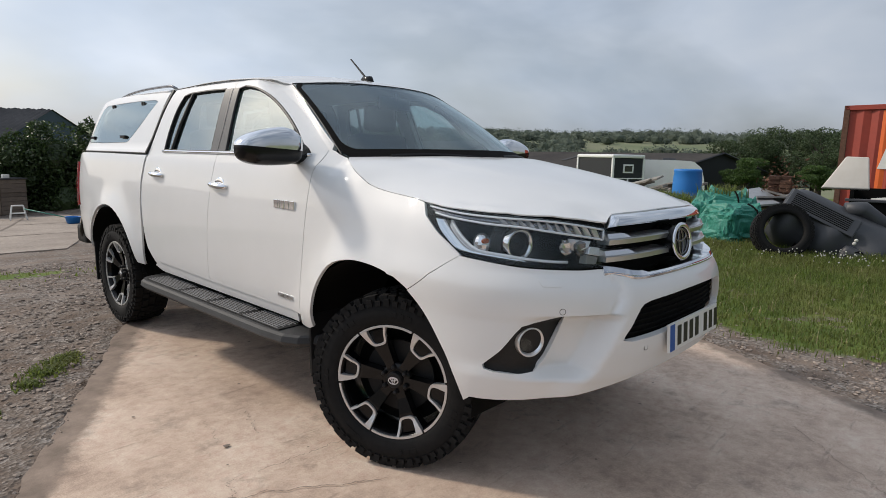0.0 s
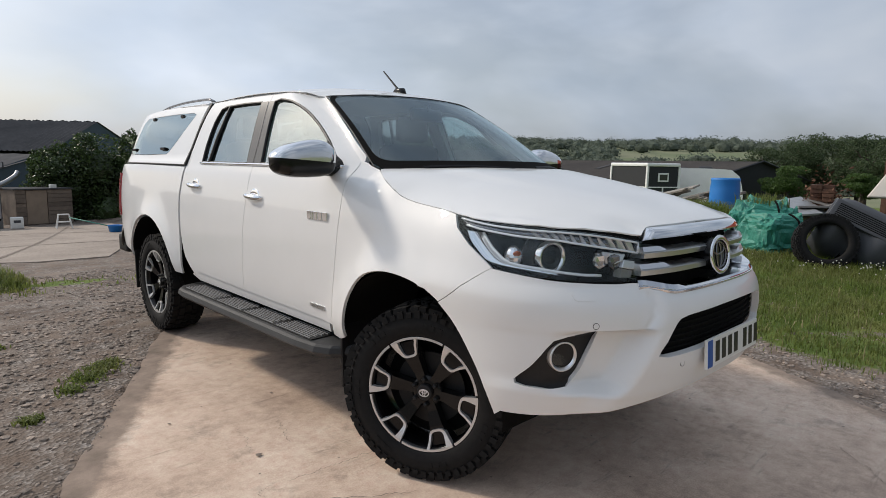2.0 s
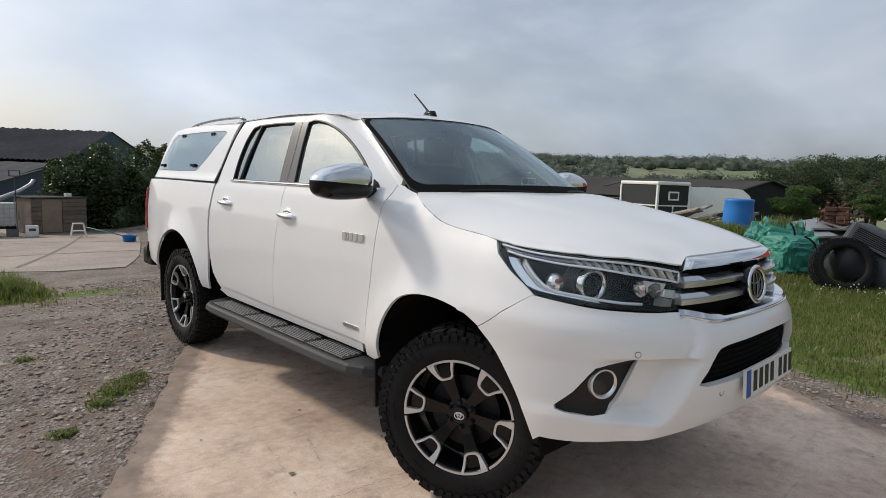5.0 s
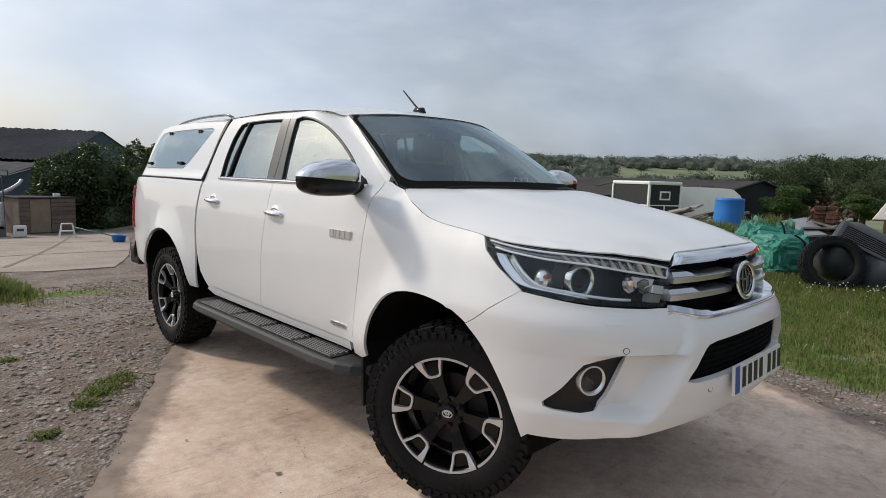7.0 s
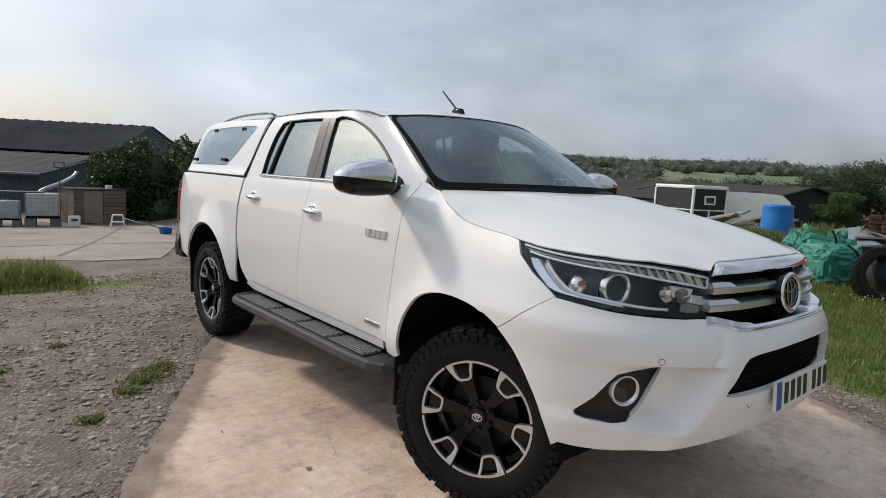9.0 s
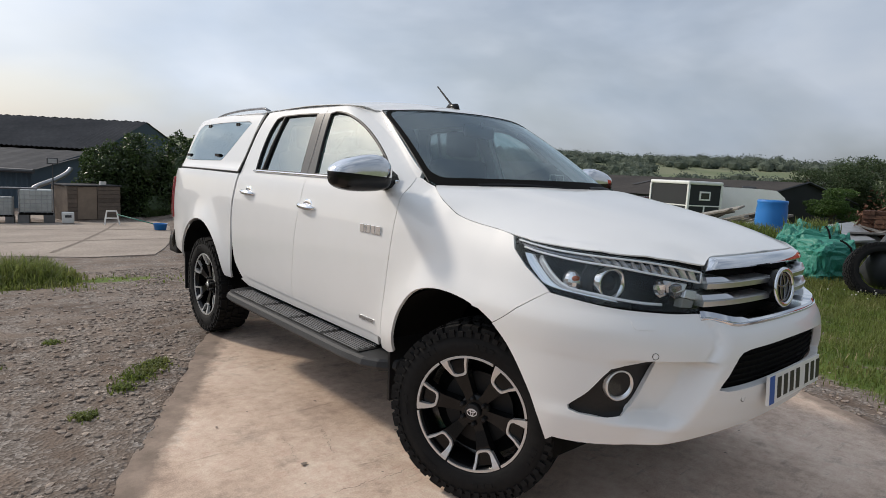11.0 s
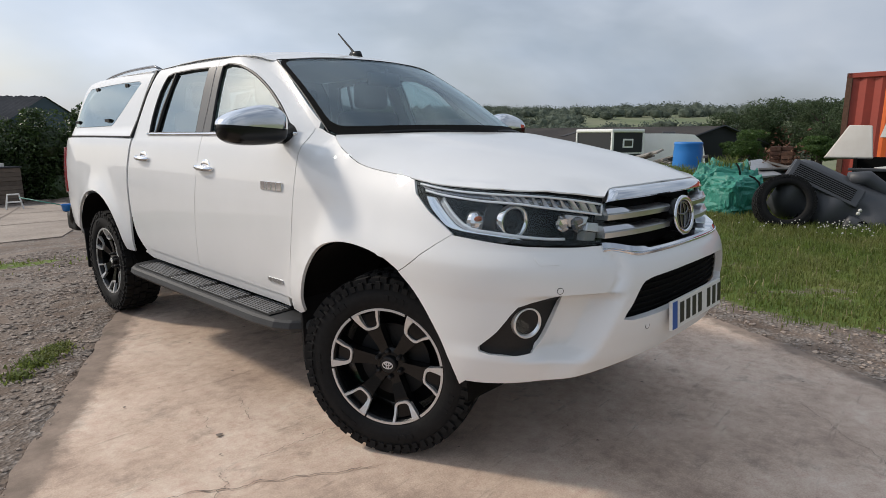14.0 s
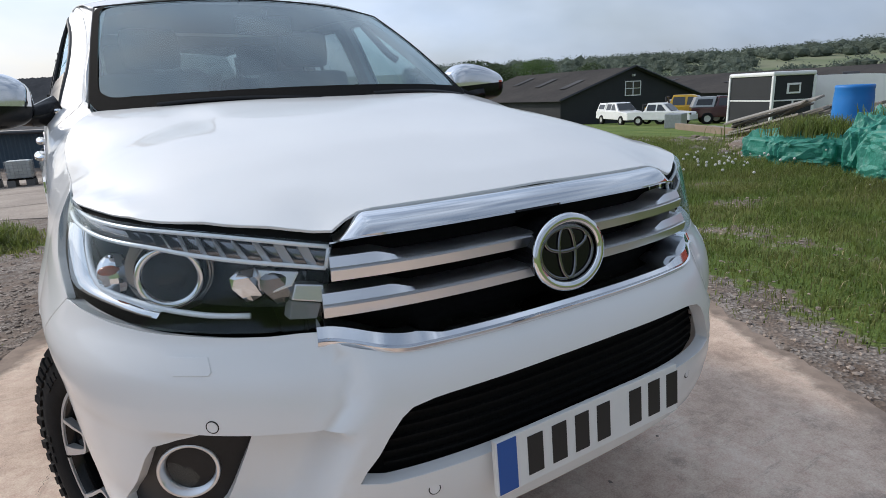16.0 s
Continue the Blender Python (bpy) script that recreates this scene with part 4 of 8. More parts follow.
EY = nose(-L_FRONT, 1.02).y - 0.040
bm = bmesh.new()
oval(bm, 0, 0, 0.088, 0.069, 0, 0.0105)
tilt = Matrix.Translation((0, EY, 1.012)) @ Matrix.Rotation(radians(-8), 4, "X")
bmesh.ops.transform(bm, matrix=tilt, verts=bm.verts[:])
emblem = part("oval_badge", bm, chrome, grille, "chrome oval badge", smooth=True)
bm = bmesh.new()
oval(bm, 0, 0, 0.022, 0.053, 0.006, 0.0046)
oval(bm, 0, 0.026, 0.056, 0.024, 0.006, 0.0046)
oval(bm, 0, 0, 0.071, 0.054, 0.006, 0.0040)
bmesh.ops.transform(bm, matrix=tilt, verts=bm.verts[:])
part("badge_loop", bm, dark_chrome, emblem, smooth=True)
bm = bmesh.new()
bmesh.ops.create_circle(bm, cap_ends=True, radius=1, segments=40, matrix=tilt @ Matrix.Translation((0, 0.008, 0)) @ Matrix.Diagonal((0.088, 1, 0.069, 1)) @ Matrix.Rotation(radians(90), 4, "X"))
r = bmesh.ops.extrude_face_region(bm, geom=bm.faces[:])
bmesh.ops.translate(bm, vec=(0, 0.09, 0), verts=[v for v in r["geom"] if isinstance(v, bmesh.types.BMVert)])
part("badge_disc", bm, gloss_black, emblem)

# number plate, its writing as plain bars
plate = bmesh.new()
PM = Matrix.Translation((0, -0.982, 0.663)) @ Matrix.Rotation(radians(-4), 4, "X")
box(plate, -0.26, 0.26, 0, 0.012, -0.0555, 0.0555, PM, 0.002)
plate = part("number_plate", plate, plate_white, bumper, "white number plate with a blue band")
for name, mat, spans, z0, z1 in (("dark_bar", plate_black, [(-0.185 + 0.062 * i + (0.036 if i > 3 else 0), -0.185 + 0.062 * i + 0.038 + (0.036 if i > 3 else 0)) for i in range(7)], -0.0395, 0.0395), ("blue_band", plate_blue, [(-0.256, -0.212)], -0.052, 0.052)):
    for a, b in spans:
        bm = bmesh.new()
        box(bm, a, b, -0.0012, 0.001, z0, z1, PM)
        part(name, bm, mat, plate)

for sign, way in both:
    # fog lamp in its black pocket
    pocket = part("fog_lamp_pocket", patch(gap(fog_hole, -0.012), way(behind(0.022)), 0.03, rim=0), black_plastic, bumper, smooth=True)
    c = Vector((-0.726, -0.660, 0.679))
    face = Vector((-0.42, -1, 0)).normalized()
    m4 = Matrix.Translation((c.x * sign, c.y, c.z)) @ Vector((1, 0, 0)).rotation_difference(Vector((face.x * sign, face.y, 0))).to_matrix().to_4x4()
    bm = bmesh.new()
    lathe(bm, [(-0.05, 0.054), (0.000, 0.056), (0.004, 0.054), (0.002, 0.049), (-0.016, 0.042), (-0.034, 0.030), (-0.044, 0.016), (-0.046, 0.002)], 40, m4)
    fog = part("fog_lamp", bm, satin_chrome, bumper, "round chrome fog lamp", smooth=True)
    bm = bmesh.new()
    lathe(bm, [(-0.012, 0.043), (-0.006, 0.025), (-0.004, 0.0005)], 40, m4)
    part("lens", bm, lens_glass, fog, smooth=True)
    bm = bmesh.new()
    lathe(bm, [(-0.036, 0.022), (-0.022, 0.020), (-0.020, 0.012), (-0.022, 0.0005)], 24, m4)
    part("bulb_shield", bm, led_clear, fog, smooth=True)
    # headlamp
    part("lamp_housing", patch(gap(LAMP, -0.004), way(behind(0.15, nose)), 0.03, rim=0), gloss_black, truck)
    # black filler strip in place of the shade in the gap under the bonnet edge
    gap_shade_top = smooth_line([at_y(-0.22, 1.161), at_y(-0.34, 1.148), at_x(-0.74, 1.139), at_x(-0.64, 1.129), at_x(-0.55, 1.118), at_x(-0.458, 1.103)], 0.03)
    gap_shade_low = smooth_line([at_x(-0.458, 1.080), at_x(-0.55, 1.098), at_x(-0.64, 1.111), at_x(-0.74, 1.122), at_y(-0.34, 1.131), at_y(-0.22, 1.148)], 0.03)
    part("lamp_seal", patch(gap_shade_top + gap_shade_low, way(behind(0.018, nose)), 0.03, rim=0), liner, truck)
    lamp = part("headlamp", patch(gap(LAMP, 0.002), way(nose), 0.03, rim=0.02), lens_glass, truck, "clear projector headlamp with a strip of daytime lights", smooth=True)

    def inset(q, d):
        p = nose(*q) - out_way(*q) * d
        return Vector((p.x * sign, p.y, p.z))

    def ribbon(bm, a, b, thick=0.004):
        """A bent strip between two lines of places."""
        a, b = smooth_line([tuple(p) for p in a], 0.02), smooth_line([tuple(p) for p in b], 0.02)
        n = 28
        def pick(line, t):
            at = [0.0]
            for p, q in zip(line, line[1:]):
                at.append(at[-1] + (Vector(q) - Vector(p)).length)
            return Vector([float(np.interp(t * at[-1], at, [p[k] for p in line])) for k in range(3)])
        rows = [(pick(a, i / n), pick(b, i / n)) for i in range(n + 1)]
        front = [[bm.verts.new(p) for p in (u, u.lerp(v, 0.5) + Vector((0, 0.006, 0)), v)] for u, v in rows]
        back = [[bm.verts.new(w.co + Vector((0, thick, 0))) for w in row] for row in front]
        for i in range(n):
            for j in range(2):
                bm.faces.new((front[i][j], front[i][j + 1], front[i + 1][j + 1], front[i + 1][j]))
                bm.faces.new((back[i][j], back[i + 1][j], back[i + 1][j + 1], back[i][j + 1]))
            for j in (0, 2):
                bm.faces.new((front[i][j], front[i + 1][j], back[i + 1][j], back[i][j]))
        bmesh.ops.recalc_face_normals(bm, faces=bm.faces[:])

    def line_of(qs, d):
        return [inset(q, d) for q in qs]

    top = smooth_line([at_y(-0.225, 1.146), at_y(-0.30, 1.137), at_y(-0.40, 1.128), at_x(-0.765, 1.122), at_x(-0.70, 1.118), at_x(-0.64, 1.112), at_x(-0.575, 1.102), at_x(-0.52, 1.092), at_x(-0.466, 1.082)], 0.02)
    low = smooth_line([at_y(-0.262, 1.124), at_y(-0.33, 1.114), at_y(-0.40, 1.107), at_x(-0.795, 1.099), at_x(-0.735, 1.092), at_x(-0.697, 1.085), at_x(-0.621, 1.071), at_x(-0.541, 1.058), at_x(-0.476, 1.046)], 0.02)
    for nm, line, r1 in (("light_strip_edge", top, 0.0042), ("light_strip_edge", low, 0.0042)):
        bm = bmesh.new()
        tube(bm, line_of(line, 0.014), r1, 8)
        part(nm, bm, lamp_white, lamp, smooth=True)
    bm = bmesh.new()
    tube(bm, [inset(q, 0.014) for q in (top[-1], low[-1])], 0.0042, 8)
    part("light_strip_edge", bm, lamp_white, lamp, smooth=True)
    bm = bmesh.new()
    ribbon(bm, line_of(top, 0.024), line_of(low, 0.024))
    part("daytime_light", bm, dark_chrome, lamp, "grey strip of daytime lights", smooth=True)
    at_t = lambda line, t: line[min(len(line) - 1, int(t * (len(line) - 1)))]
    for i in range(11):
        t = 0.40 + 0.054 * i
        u0, u1, v1 = at_t(top, t), at_t(top, t + 0.016), at_t(low, t + 0.040)
        v0 = at_t(low, t + 0.012)
        bm = bmesh.new()
        quad = [inset(u0, 0.021), inset(u1, 0.012), inset(v1, 0.012), inset(v0, 0.021)]
        vs = [bm.verts.new(p) for p in quad] + [bm.verts.new(p + Vector((0, 0.006, 0))) for p in quad]
        for f in ((0, 1, 2, 3), (7, 6, 5, 4), (0, 4, 5, 1), (1, 5, 6, 2), (2, 6, 7, 3), (3, 7, 4, 0)):
            bm.faces.new([vs[k] for k in f])
        bmesh.ops.recalc_face_normals(bm, faces=bm.faces[:])
        part("led_prism", bm, led_clear, lamp)
    # the J-shaped blade that sweeps down the outer end and along the bottom
    outer = [inset(at_y(*q), 0.016) for q in ((-0.275, 1.104), (-0.30, 1.075), (-0.35, 1.035), (-0.42, 0.998))] + [inset(at_x(*q), 0.018) for q in ((-0.785, 0.978), (-0.745, 0.970))]
    inner = [inset(at_y(*q), 0.040) for q in ((-0.335, 1.098), (-0.375, 1.062), (-0.42, 1.028), (-0.475, 1.000))] + [inset(at_x(*q), 0.042) for q in ((-0.785, 0.986), (-0.745, 0.978))]
    bm = bmesh.new()
    ribbon(bm, outer, inner)
    part("chrome_sweep", bm, chrome, lamp, smooth=True)
    bm = bmesh.new()
    tube(bm, smooth_line([tuple(p) for p in inner + [inset(at_x(*q), 0.040) for q in ((-0.70, 0.972), (-0.66, 0.968), (-0.612, 0.966))]], 0.02), 0.0055, 8)
    part("light_guide", bm, lamp_white, lamp, smooth=True)
    # projector with its collar
    aim = Vector((-0.30 * sign, -1, 0)).normalized()
    m4 = Matrix.Translation((-0.690 * sign, -0.560, 1.024)) @ Vector((1, 0, 0)).rotation_difference(aim).to_matrix().to_4x4()
    bm = bmesh.new()
    lathe(bm, [(-0.05, 0.060), (0.012, 0.060), (0.016, 0.057), (0.013, 0.049), (0.002, 0.043), (-0.02, 0.042)], 44, m4)
    ring = part("projector_ring", bm, chrome, lamp, smooth=True)
    bm = bmesh.new()
    lathe(bm, [(-0.02, 0.0425), (-0.004, 0.039), (0.006, 0.028), (0.011, 0.014), (0.012, 0.0005)], 40, m4)
    part("projector_lens", bm, gloss_black, ring, smooth=True)
    bm = bmesh.new()
    for k in range(5):
        lathe(bm, [(-0.055 - 0.001 * k, 0.066 + 0.0045 * k), (-0.020 - 0.008 * k, 0.066 + 0.0045 * k), (-0.020 - 0.008 * k, 0.069 + 0.0045 * k), (-0.055 - 0.001 * k, 0.069 + 0.0045 * k)], 44, m4)
    part("ribbed_collar", bm, dark_chrome, ring, smooth=False)
    # faceted reflectors
    p = inset(at_y(-0.475, 1.03), 0.060)
    bm = bmesh.new()
    bmesh.ops.create_uvsphere(bm, u_segments=14, v_segments=12, radius=1, matrix=Matrix.Translation((p.x, p.y, 1.020)) @ Matrix.Diagonal((0.034, 0.036, 0.042, 1)))
    side_refl = part("side_reflector", bm, chrome, lamp)
    bm = bmesh.new()
    bmesh.ops.create_uvsphere(bm, u_segments=12, v_segments=8, radius=1, matrix=Matrix.Translation((p.x - 0.012 * sign, p.y - 0.026, 1.035)) @ Matrix.Diagonal((0.020, 0.012, 0.010, 1)))
    part("amber_bulb", bm, amber, side_refl, smooth=True)
    for x, z, d, sx, sz, mat, nm in ((-0.605, 1.018, 0.055, 0.040, 0.036, chrome, "inner_reflector"), (-0.552, 1.016, 0.045, 0.042, 0.038, dark_chrome, "inner_reflector")):
        q = inset(at_x(x, z), d)
        bm = bmesh.new()
        for v in bmesh.ops.create_icosphere(bm, subdivisions=2, radius=1)["verts"]:
            v.co = Vector((q.x + v.co.x * sx * (1 + 0.3 * v.co.z), q.y + v.co.y * 0.020 + 0.012 * noise.noise(v.co * 3), z + max(-0.8, min(0.8, v.co.z)) * sz))
        part(nm, bm, mat, lamp)
    for pts, d, mat, nm in ((((-0.585, 1.050), (-0.520, 1.042), (-0.535, 1.018), (-0.575, 1.006)), 0.024, satin_chrome, "reflector_blade"),
                            (((-0.530, 1.022), (-0.484, 1.016), (-0.490, 0.985), (-0.540, 0.994)), 0.022, satin_chrome, "chrome_fin"),
                            (((-0.540, 0.992), (-0.492, 0.982), (-0.502, 0.955), (-0.548, 0.958)), 0.026, trim_grey, "inner_block")):
        bm = bmesh.new()
        quad = [inset(at_x(x, z), d) for x, z in pts]
        vs = [bm.verts.new(v) for v in quad] + [bm.verts.new(v + Vector((0, 0.03, 0))) for v in quad]
        for f in ((0, 1, 2, 3), (7, 6, 5, 4), (0, 4, 5, 1), (1, 5, 6, 2), (2, 6, 7, 3), (3, 7, 4, 0)):
            bm.faces.new([vs[k] for k in f])
        bmesh.ops.recalc_face_normals(bm, faces=bm.faces[:])
        bmesh.ops.bevel(bm, geom=bm.edges[:], offset=0.003, segments=2, profile=0.6, affect="EDGES")
        part(nm, bm, mat, lamp)
    # washer cover and parking sensors
    q = at_x(-0.705, 0.908)
    bm = patch([(q[0] - 0.040, 0.892), (q[0] - 0.046, 0.897), (q[0] - 0.042, 0.918), (q[0] + 0.05, 0.918), (q[0] + 0.045, 0.897), (q[0] + 0.035, 0.891)], way(bumper_skin), 0.02, rim=0.006, lift=0.0018)
    part("washer_cover", bm, paint, bumper, smooth=True)
    for x, z in ((-0.690, 0.806), (-0.36, 0.645)):
        q = at_x(x, z)
        p, n = bumper_skin(*q), out_way(*q)
        bm = bmesh.new()
        m4 = Matrix.Translation((p.x * sign, p.y, p.z)) @ Vector((1, 0, 0)).rotation_difference(Vector((n.x * sign, n.y, 0))).to_matrix().to_4x4()
        lathe(bm, [(-0.01, 0.0120), (0.0005, 0.0118), (0.0005, 0.0100), (-0.004, 0.0100)], 20, m4)
        sens = part("parking_sensor", bm, black_plastic, bumper)
        bm = bmesh.new()
        lathe(bm, [(-0.006, 0.0099), (0.001, 0.0096), (0.001, 0.0003)], 20, m4)
        part("sensor_face", bm, paint, sens)


# wheels: a tyre with a blocky tread and a six-spoke black wheel with machined edges, built facing -x
def build_wheel():
    wheel = empty("wheel", (0, 0, 0), "", "")
    bm = bmesh.new()
    R = 0.377
    lathe(bm, [(0.10, 0.248), (0.125, 0.268), (0.135, 0.30), (0.125, 0.345), (0.11, 0.362), (0.10, R - 0.006), (-0.10, R - 0.006), (-0.11, 0.362), (-0.125, 0.345), (-0.135, 0.30), (-0.128, 0.270), (-0.120, 0.256), (-0.10, 0.248)], 64)
    tyre = part("tyre", bm, rubber, wheel, "black all-terrain tyre", smooth=True)
    bm = bmesh.new()
    for k in range(56):
        a = 2 * math.pi * k / 56
        for row, (x0, x1) in enumerate(((-0.122, -0.075), (-0.068, -0.028), (-0.022, 0.022), (0.028, 0.068), (0.075, 0.122))):
            turn = Matrix.Rotation(a + (0.056 if row % 2 else 0) + 0.02 * math.sin(k * 2.3 + row), 4, "X")
            w = 0.0145 + 0.003 * ((k + row) % 2)
            lo = R - 0.012 - (0.012 if row in (0, 4) else 0)
            box(bm, x0, x1, -w, w, lo, R + 0.008 - (0.006 if row in (0, 4) else 0), turn @ Matrix.Shear("XY", 4, (0, 0)))
    for k in range(56):
        a = 2 * math.pi * (k + 0.5) / 56
        box(bm, -0.1335, -0.118, -0.012, 0.012, 0.335, 0.357 + 0.008 * (k % 2), Matrix.Rotation(a, 4, "X"))
        if k % 8 < 3:
            box(bm, -0.1368, -0.130, -0.010, 0.010, 0.292, 0.312, Matrix.Rotation(a, 4, "X"))
    part("tread", bm, rubber, tyre)
    bm = bmesh.new()
    lathe(bm, [(-0.114, 0.256), (-0.117, 0.252), (-0.112, 0.240), (-0.08, 0.234), (0.08, 0.230), (0.10, 0.248)], 64)
    rim = part("rim", bm, gloss_black, wheel, "gloss black wheel with machined edges", smooth=True)
    bm = bmesh.new()
    lathe(bm, [(-0.02, 0.16), (-0.02, 0.05), (-0.005, 0.05), (-0.005, 0.16)], 40, close=True)
    part("brake_disc", bm, black_plastic, wheel, smooth=False)
    bm = bmesh.new()
    lathe(bm, [(0.02, 0.222), (0.02, 0.001)], 40)
    part("drum", bm, liner, wheel)

    def plate_shape(bm, pts, x, depth):
        """A flat shape (r, degrees) facing -x, with depth."""
        vs = [bm.verts.new((x, r * math.cos(radians(a)), r * math.sin(radians(a)))) for r, a in pts]
        ws = [bm.verts.new((v.co.x + depth, v.co.y, v.co.z)) for v in vs]
        bm.faces.new(vs)
        for i in range(len(vs)):
            j = (i + 1) % len(vs)
            bm.faces.new((vs[i], ws[i], ws[j], vs[j]))
        bmesh.ops.recalc_face_normals(bm, faces=bm.faces[:])

    for k in range(6):
        a = 60 * k + 8
        bm = bmesh.new()
        # the spoke slopes from the hub out to the rim
        prof = [(0.045, 26), (0.09, 14), (0.155, 11.5), (0.20, 12.5), (0.238, 14.5)]
        for side in (1,):
            top = [(r, a + w) for r, w in prof] + [(r, a - w) for r, w in prof[::-1]]
            vs = [bm.verts.new((-0.072 - 0.020 * ease(0.06, 0.17, r), r * math.cos(radians(t)), r * math.sin(radians(t)))) for r, t in top]
            ws = [bm.verts.new((v.co.x + 0.05, v.co.y, v.co.z)) for v in vs]
            n = len(prof)
            for i in range(n - 1):
                bm.faces.new((vs[i], vs[i + 1], vs[2 * n - 2 - i], vs[2 * n - 1 - i]))
            for i in range(2 * n):
                j = (i + 1) % (2 * n)
                bm.faces.new((vs[i], ws[i], ws[j], vs[j]))
            bmesh.ops.recalc_face_normals(bm, faces=bm.faces[:])
        part("spoke", bm, gloss_black, rim)
        bm = bmesh.new()
        # an arc along the rim, broken once, and a pocket that dips towards the hub
        def band(outer, inner, x_of):
            rows = [[bm.verts.new((x_of(r) + d, r * math.cos(radians(t)), r * math.sin(radians(t)))) for r, t in line] for line in (outer, inner) for d in (0, 0.02)]
            o0, o1, i0, i1 = rows
            for i in range(len(outer) - 1):
                bm.faces.new((o0[i], o0[i + 1], i0[i + 1], i0[i]))
                bm.faces.new((o0[i + 1], o0[i], o1[i], o1[i + 1]))
                bm.faces.new((i0[i], i0[i + 1], i1[i + 1], i1[i]))
        turns = np.linspace(a - 14.5, a + 43.5, 24)
        band([(0.2515, t) for t in turns], [(0.2415, t) for t in turns], lambda r: -0.119)
        dip_o = [(0.2435, a - 14.5), (0.215, a - 14.0), (0.182, a - 12.5), (0.170, a - 10.0), (0.164, a - 6), (0.162, a), (0.163, a + 6), (0.167, a + 9.5), (0.176, a + 11.5), (0.21, a + 13.0), (0.2435, a + 15.5)]
        dip_i = [(0.2425, a - 7.0), (0.216, a - 8.2), (0.190, a - 8.4), (0.178, a - 7.0), (0.173, a - 4.5), (0.171, a), (0.172, a + 4.5), (0.176, a + 7.5), (0.184, a + 9.0), (0.211, a + 10.4), (0.2425, a + 12.6)]
        band(dip_o, dip_i, lambda r: -0.101 - 0.018 * ease(0.175, 0.243, r))
        bmesh.ops.recalc_face_normals(bm, faces=bm.faces[:])
        part("machined_edge", bm, alloy, rim, "bright machined edge")
    bm = bmesh.new()
    lathe(bm, [(-0.05, 0.075), (-0.070, 0.068), (-0.074, 0.050), (-0.074, 0.036)], 32)
    part("hub", bm, gloss_black, rim, smooth=True)
    for k in range(6):
        bm = bmesh.new()
        b = radians(60 * k + 205)
        m = Matrix.Translation((0, 0.056 * math.cos(b), 0.056 * math.sin(b)))
        lathe(bm, [(-0.06, 0.0105), (-0.088, 0.010), (-0.093, 0.006), (-0.093, 0.0005)], 10, m)
        part("wheel_nut", bm, black_plastic, rim, smooth=True)
    bm = bmesh.new()
    lathe(bm, [(-0.06, 0.037), (-0.090, 0.035), (-0.094, 0.031), (-0.094, 0.0005)], 28)
    cap = part("centre_cap", bm, black_plastic, rim, smooth=False)
    bm = bmesh.new()
    for rx, rz, dz in ((0.022, 0.015, 0), (0.006, 0.013, 0), (0.014, 0.006, 0.006)):
        oval(bm, 0, dz, rx, rz, 0, 0.0022, 24, 6)
    bmesh.ops.transform(bm, matrix=Matrix.Translation((-0.0955, 0, 0)) @ Matrix.Rotation(radians(90), 4, "Z"), verts=bm.verts[:])
    part("cap_loops", bm, satin_chrome, cap)
    return wheel


wheel = build_wheel()
wheel.parent = truck
TR = 0.742
wheel.matrix_basis = pose(-TR, 0, 0.384, 0, 0, 24)
for x, y, rz, roll in ((-TR - 0.005, AXLE_R, 0, 23), (TR, 0, 204, 10), (TR + 0.005, AXLE_R, 180, 40)):
    copy_thing(wheel, pose(x, y, 0.384, 0, 0, rz) @ pose(0, 0, 0, roll))

# arch liners, underbody and mud flaps
for sign, way in both:
    for yc, r0 in ((0.045, 0.500), (AXLE_R + 0.02, 0.50)):
        bm = bmesh.new()
        arcs = arc(yc, 0.40, r0 + 0.004, r0 + 0.004, 186, -6, 24)
        rows = [[bm.verts.new(((min(0.0, body(*at_y(y, max(z, 0.45))).x + 0.018) if x > 0.5 else -x) * sign, y, z)) for y, z in arcs] for x in (0.84, 0.42)]
        for a, b in zip(rows, rows[1:]):
            for i in range(len(arcs) - 1):
                bm.faces.new((a[i], a[i + 1], b[i + 1], b[i]))
        bm.faces.new(rows[1])
        part("arch_liner", bm, liner, truck, smooth=True)
    for yc, z0 in ((0.53, 0.26), (AXLE_R + 0.50, 0.26)):
        bm = bmesh.new()
        box(bm, -0.865, -0.60, yc - 0.012, yc + 0.006, z0, 0.66, bevel=0.004)
        for v in bm.verts:
            v.co.x *= sign
            v.co.y += 0.04 * (v.co.z - 0.6)
        part("mud_flap", bm, black_plastic, truck)
for nm, dims in (("floor_pan", (-0.74, 0.74, 0.55, 2.5, 0.44, 0.52)), ("sump_guard", (-0.45, 0.45, -0.68, 0.5, 0.47, 0.60)), ("bed_frame", (-0.55, 0.55, 2.5, 4.1, 0.45, 0.62)), ("engine_bay", (-0.42, 0.42, -0.5, 4.0, 0.60, 0.95))):
    bm = bmesh.new()
    box(bm, *dims, bevel=0.02)
    part(nm, bm, liner, truck)


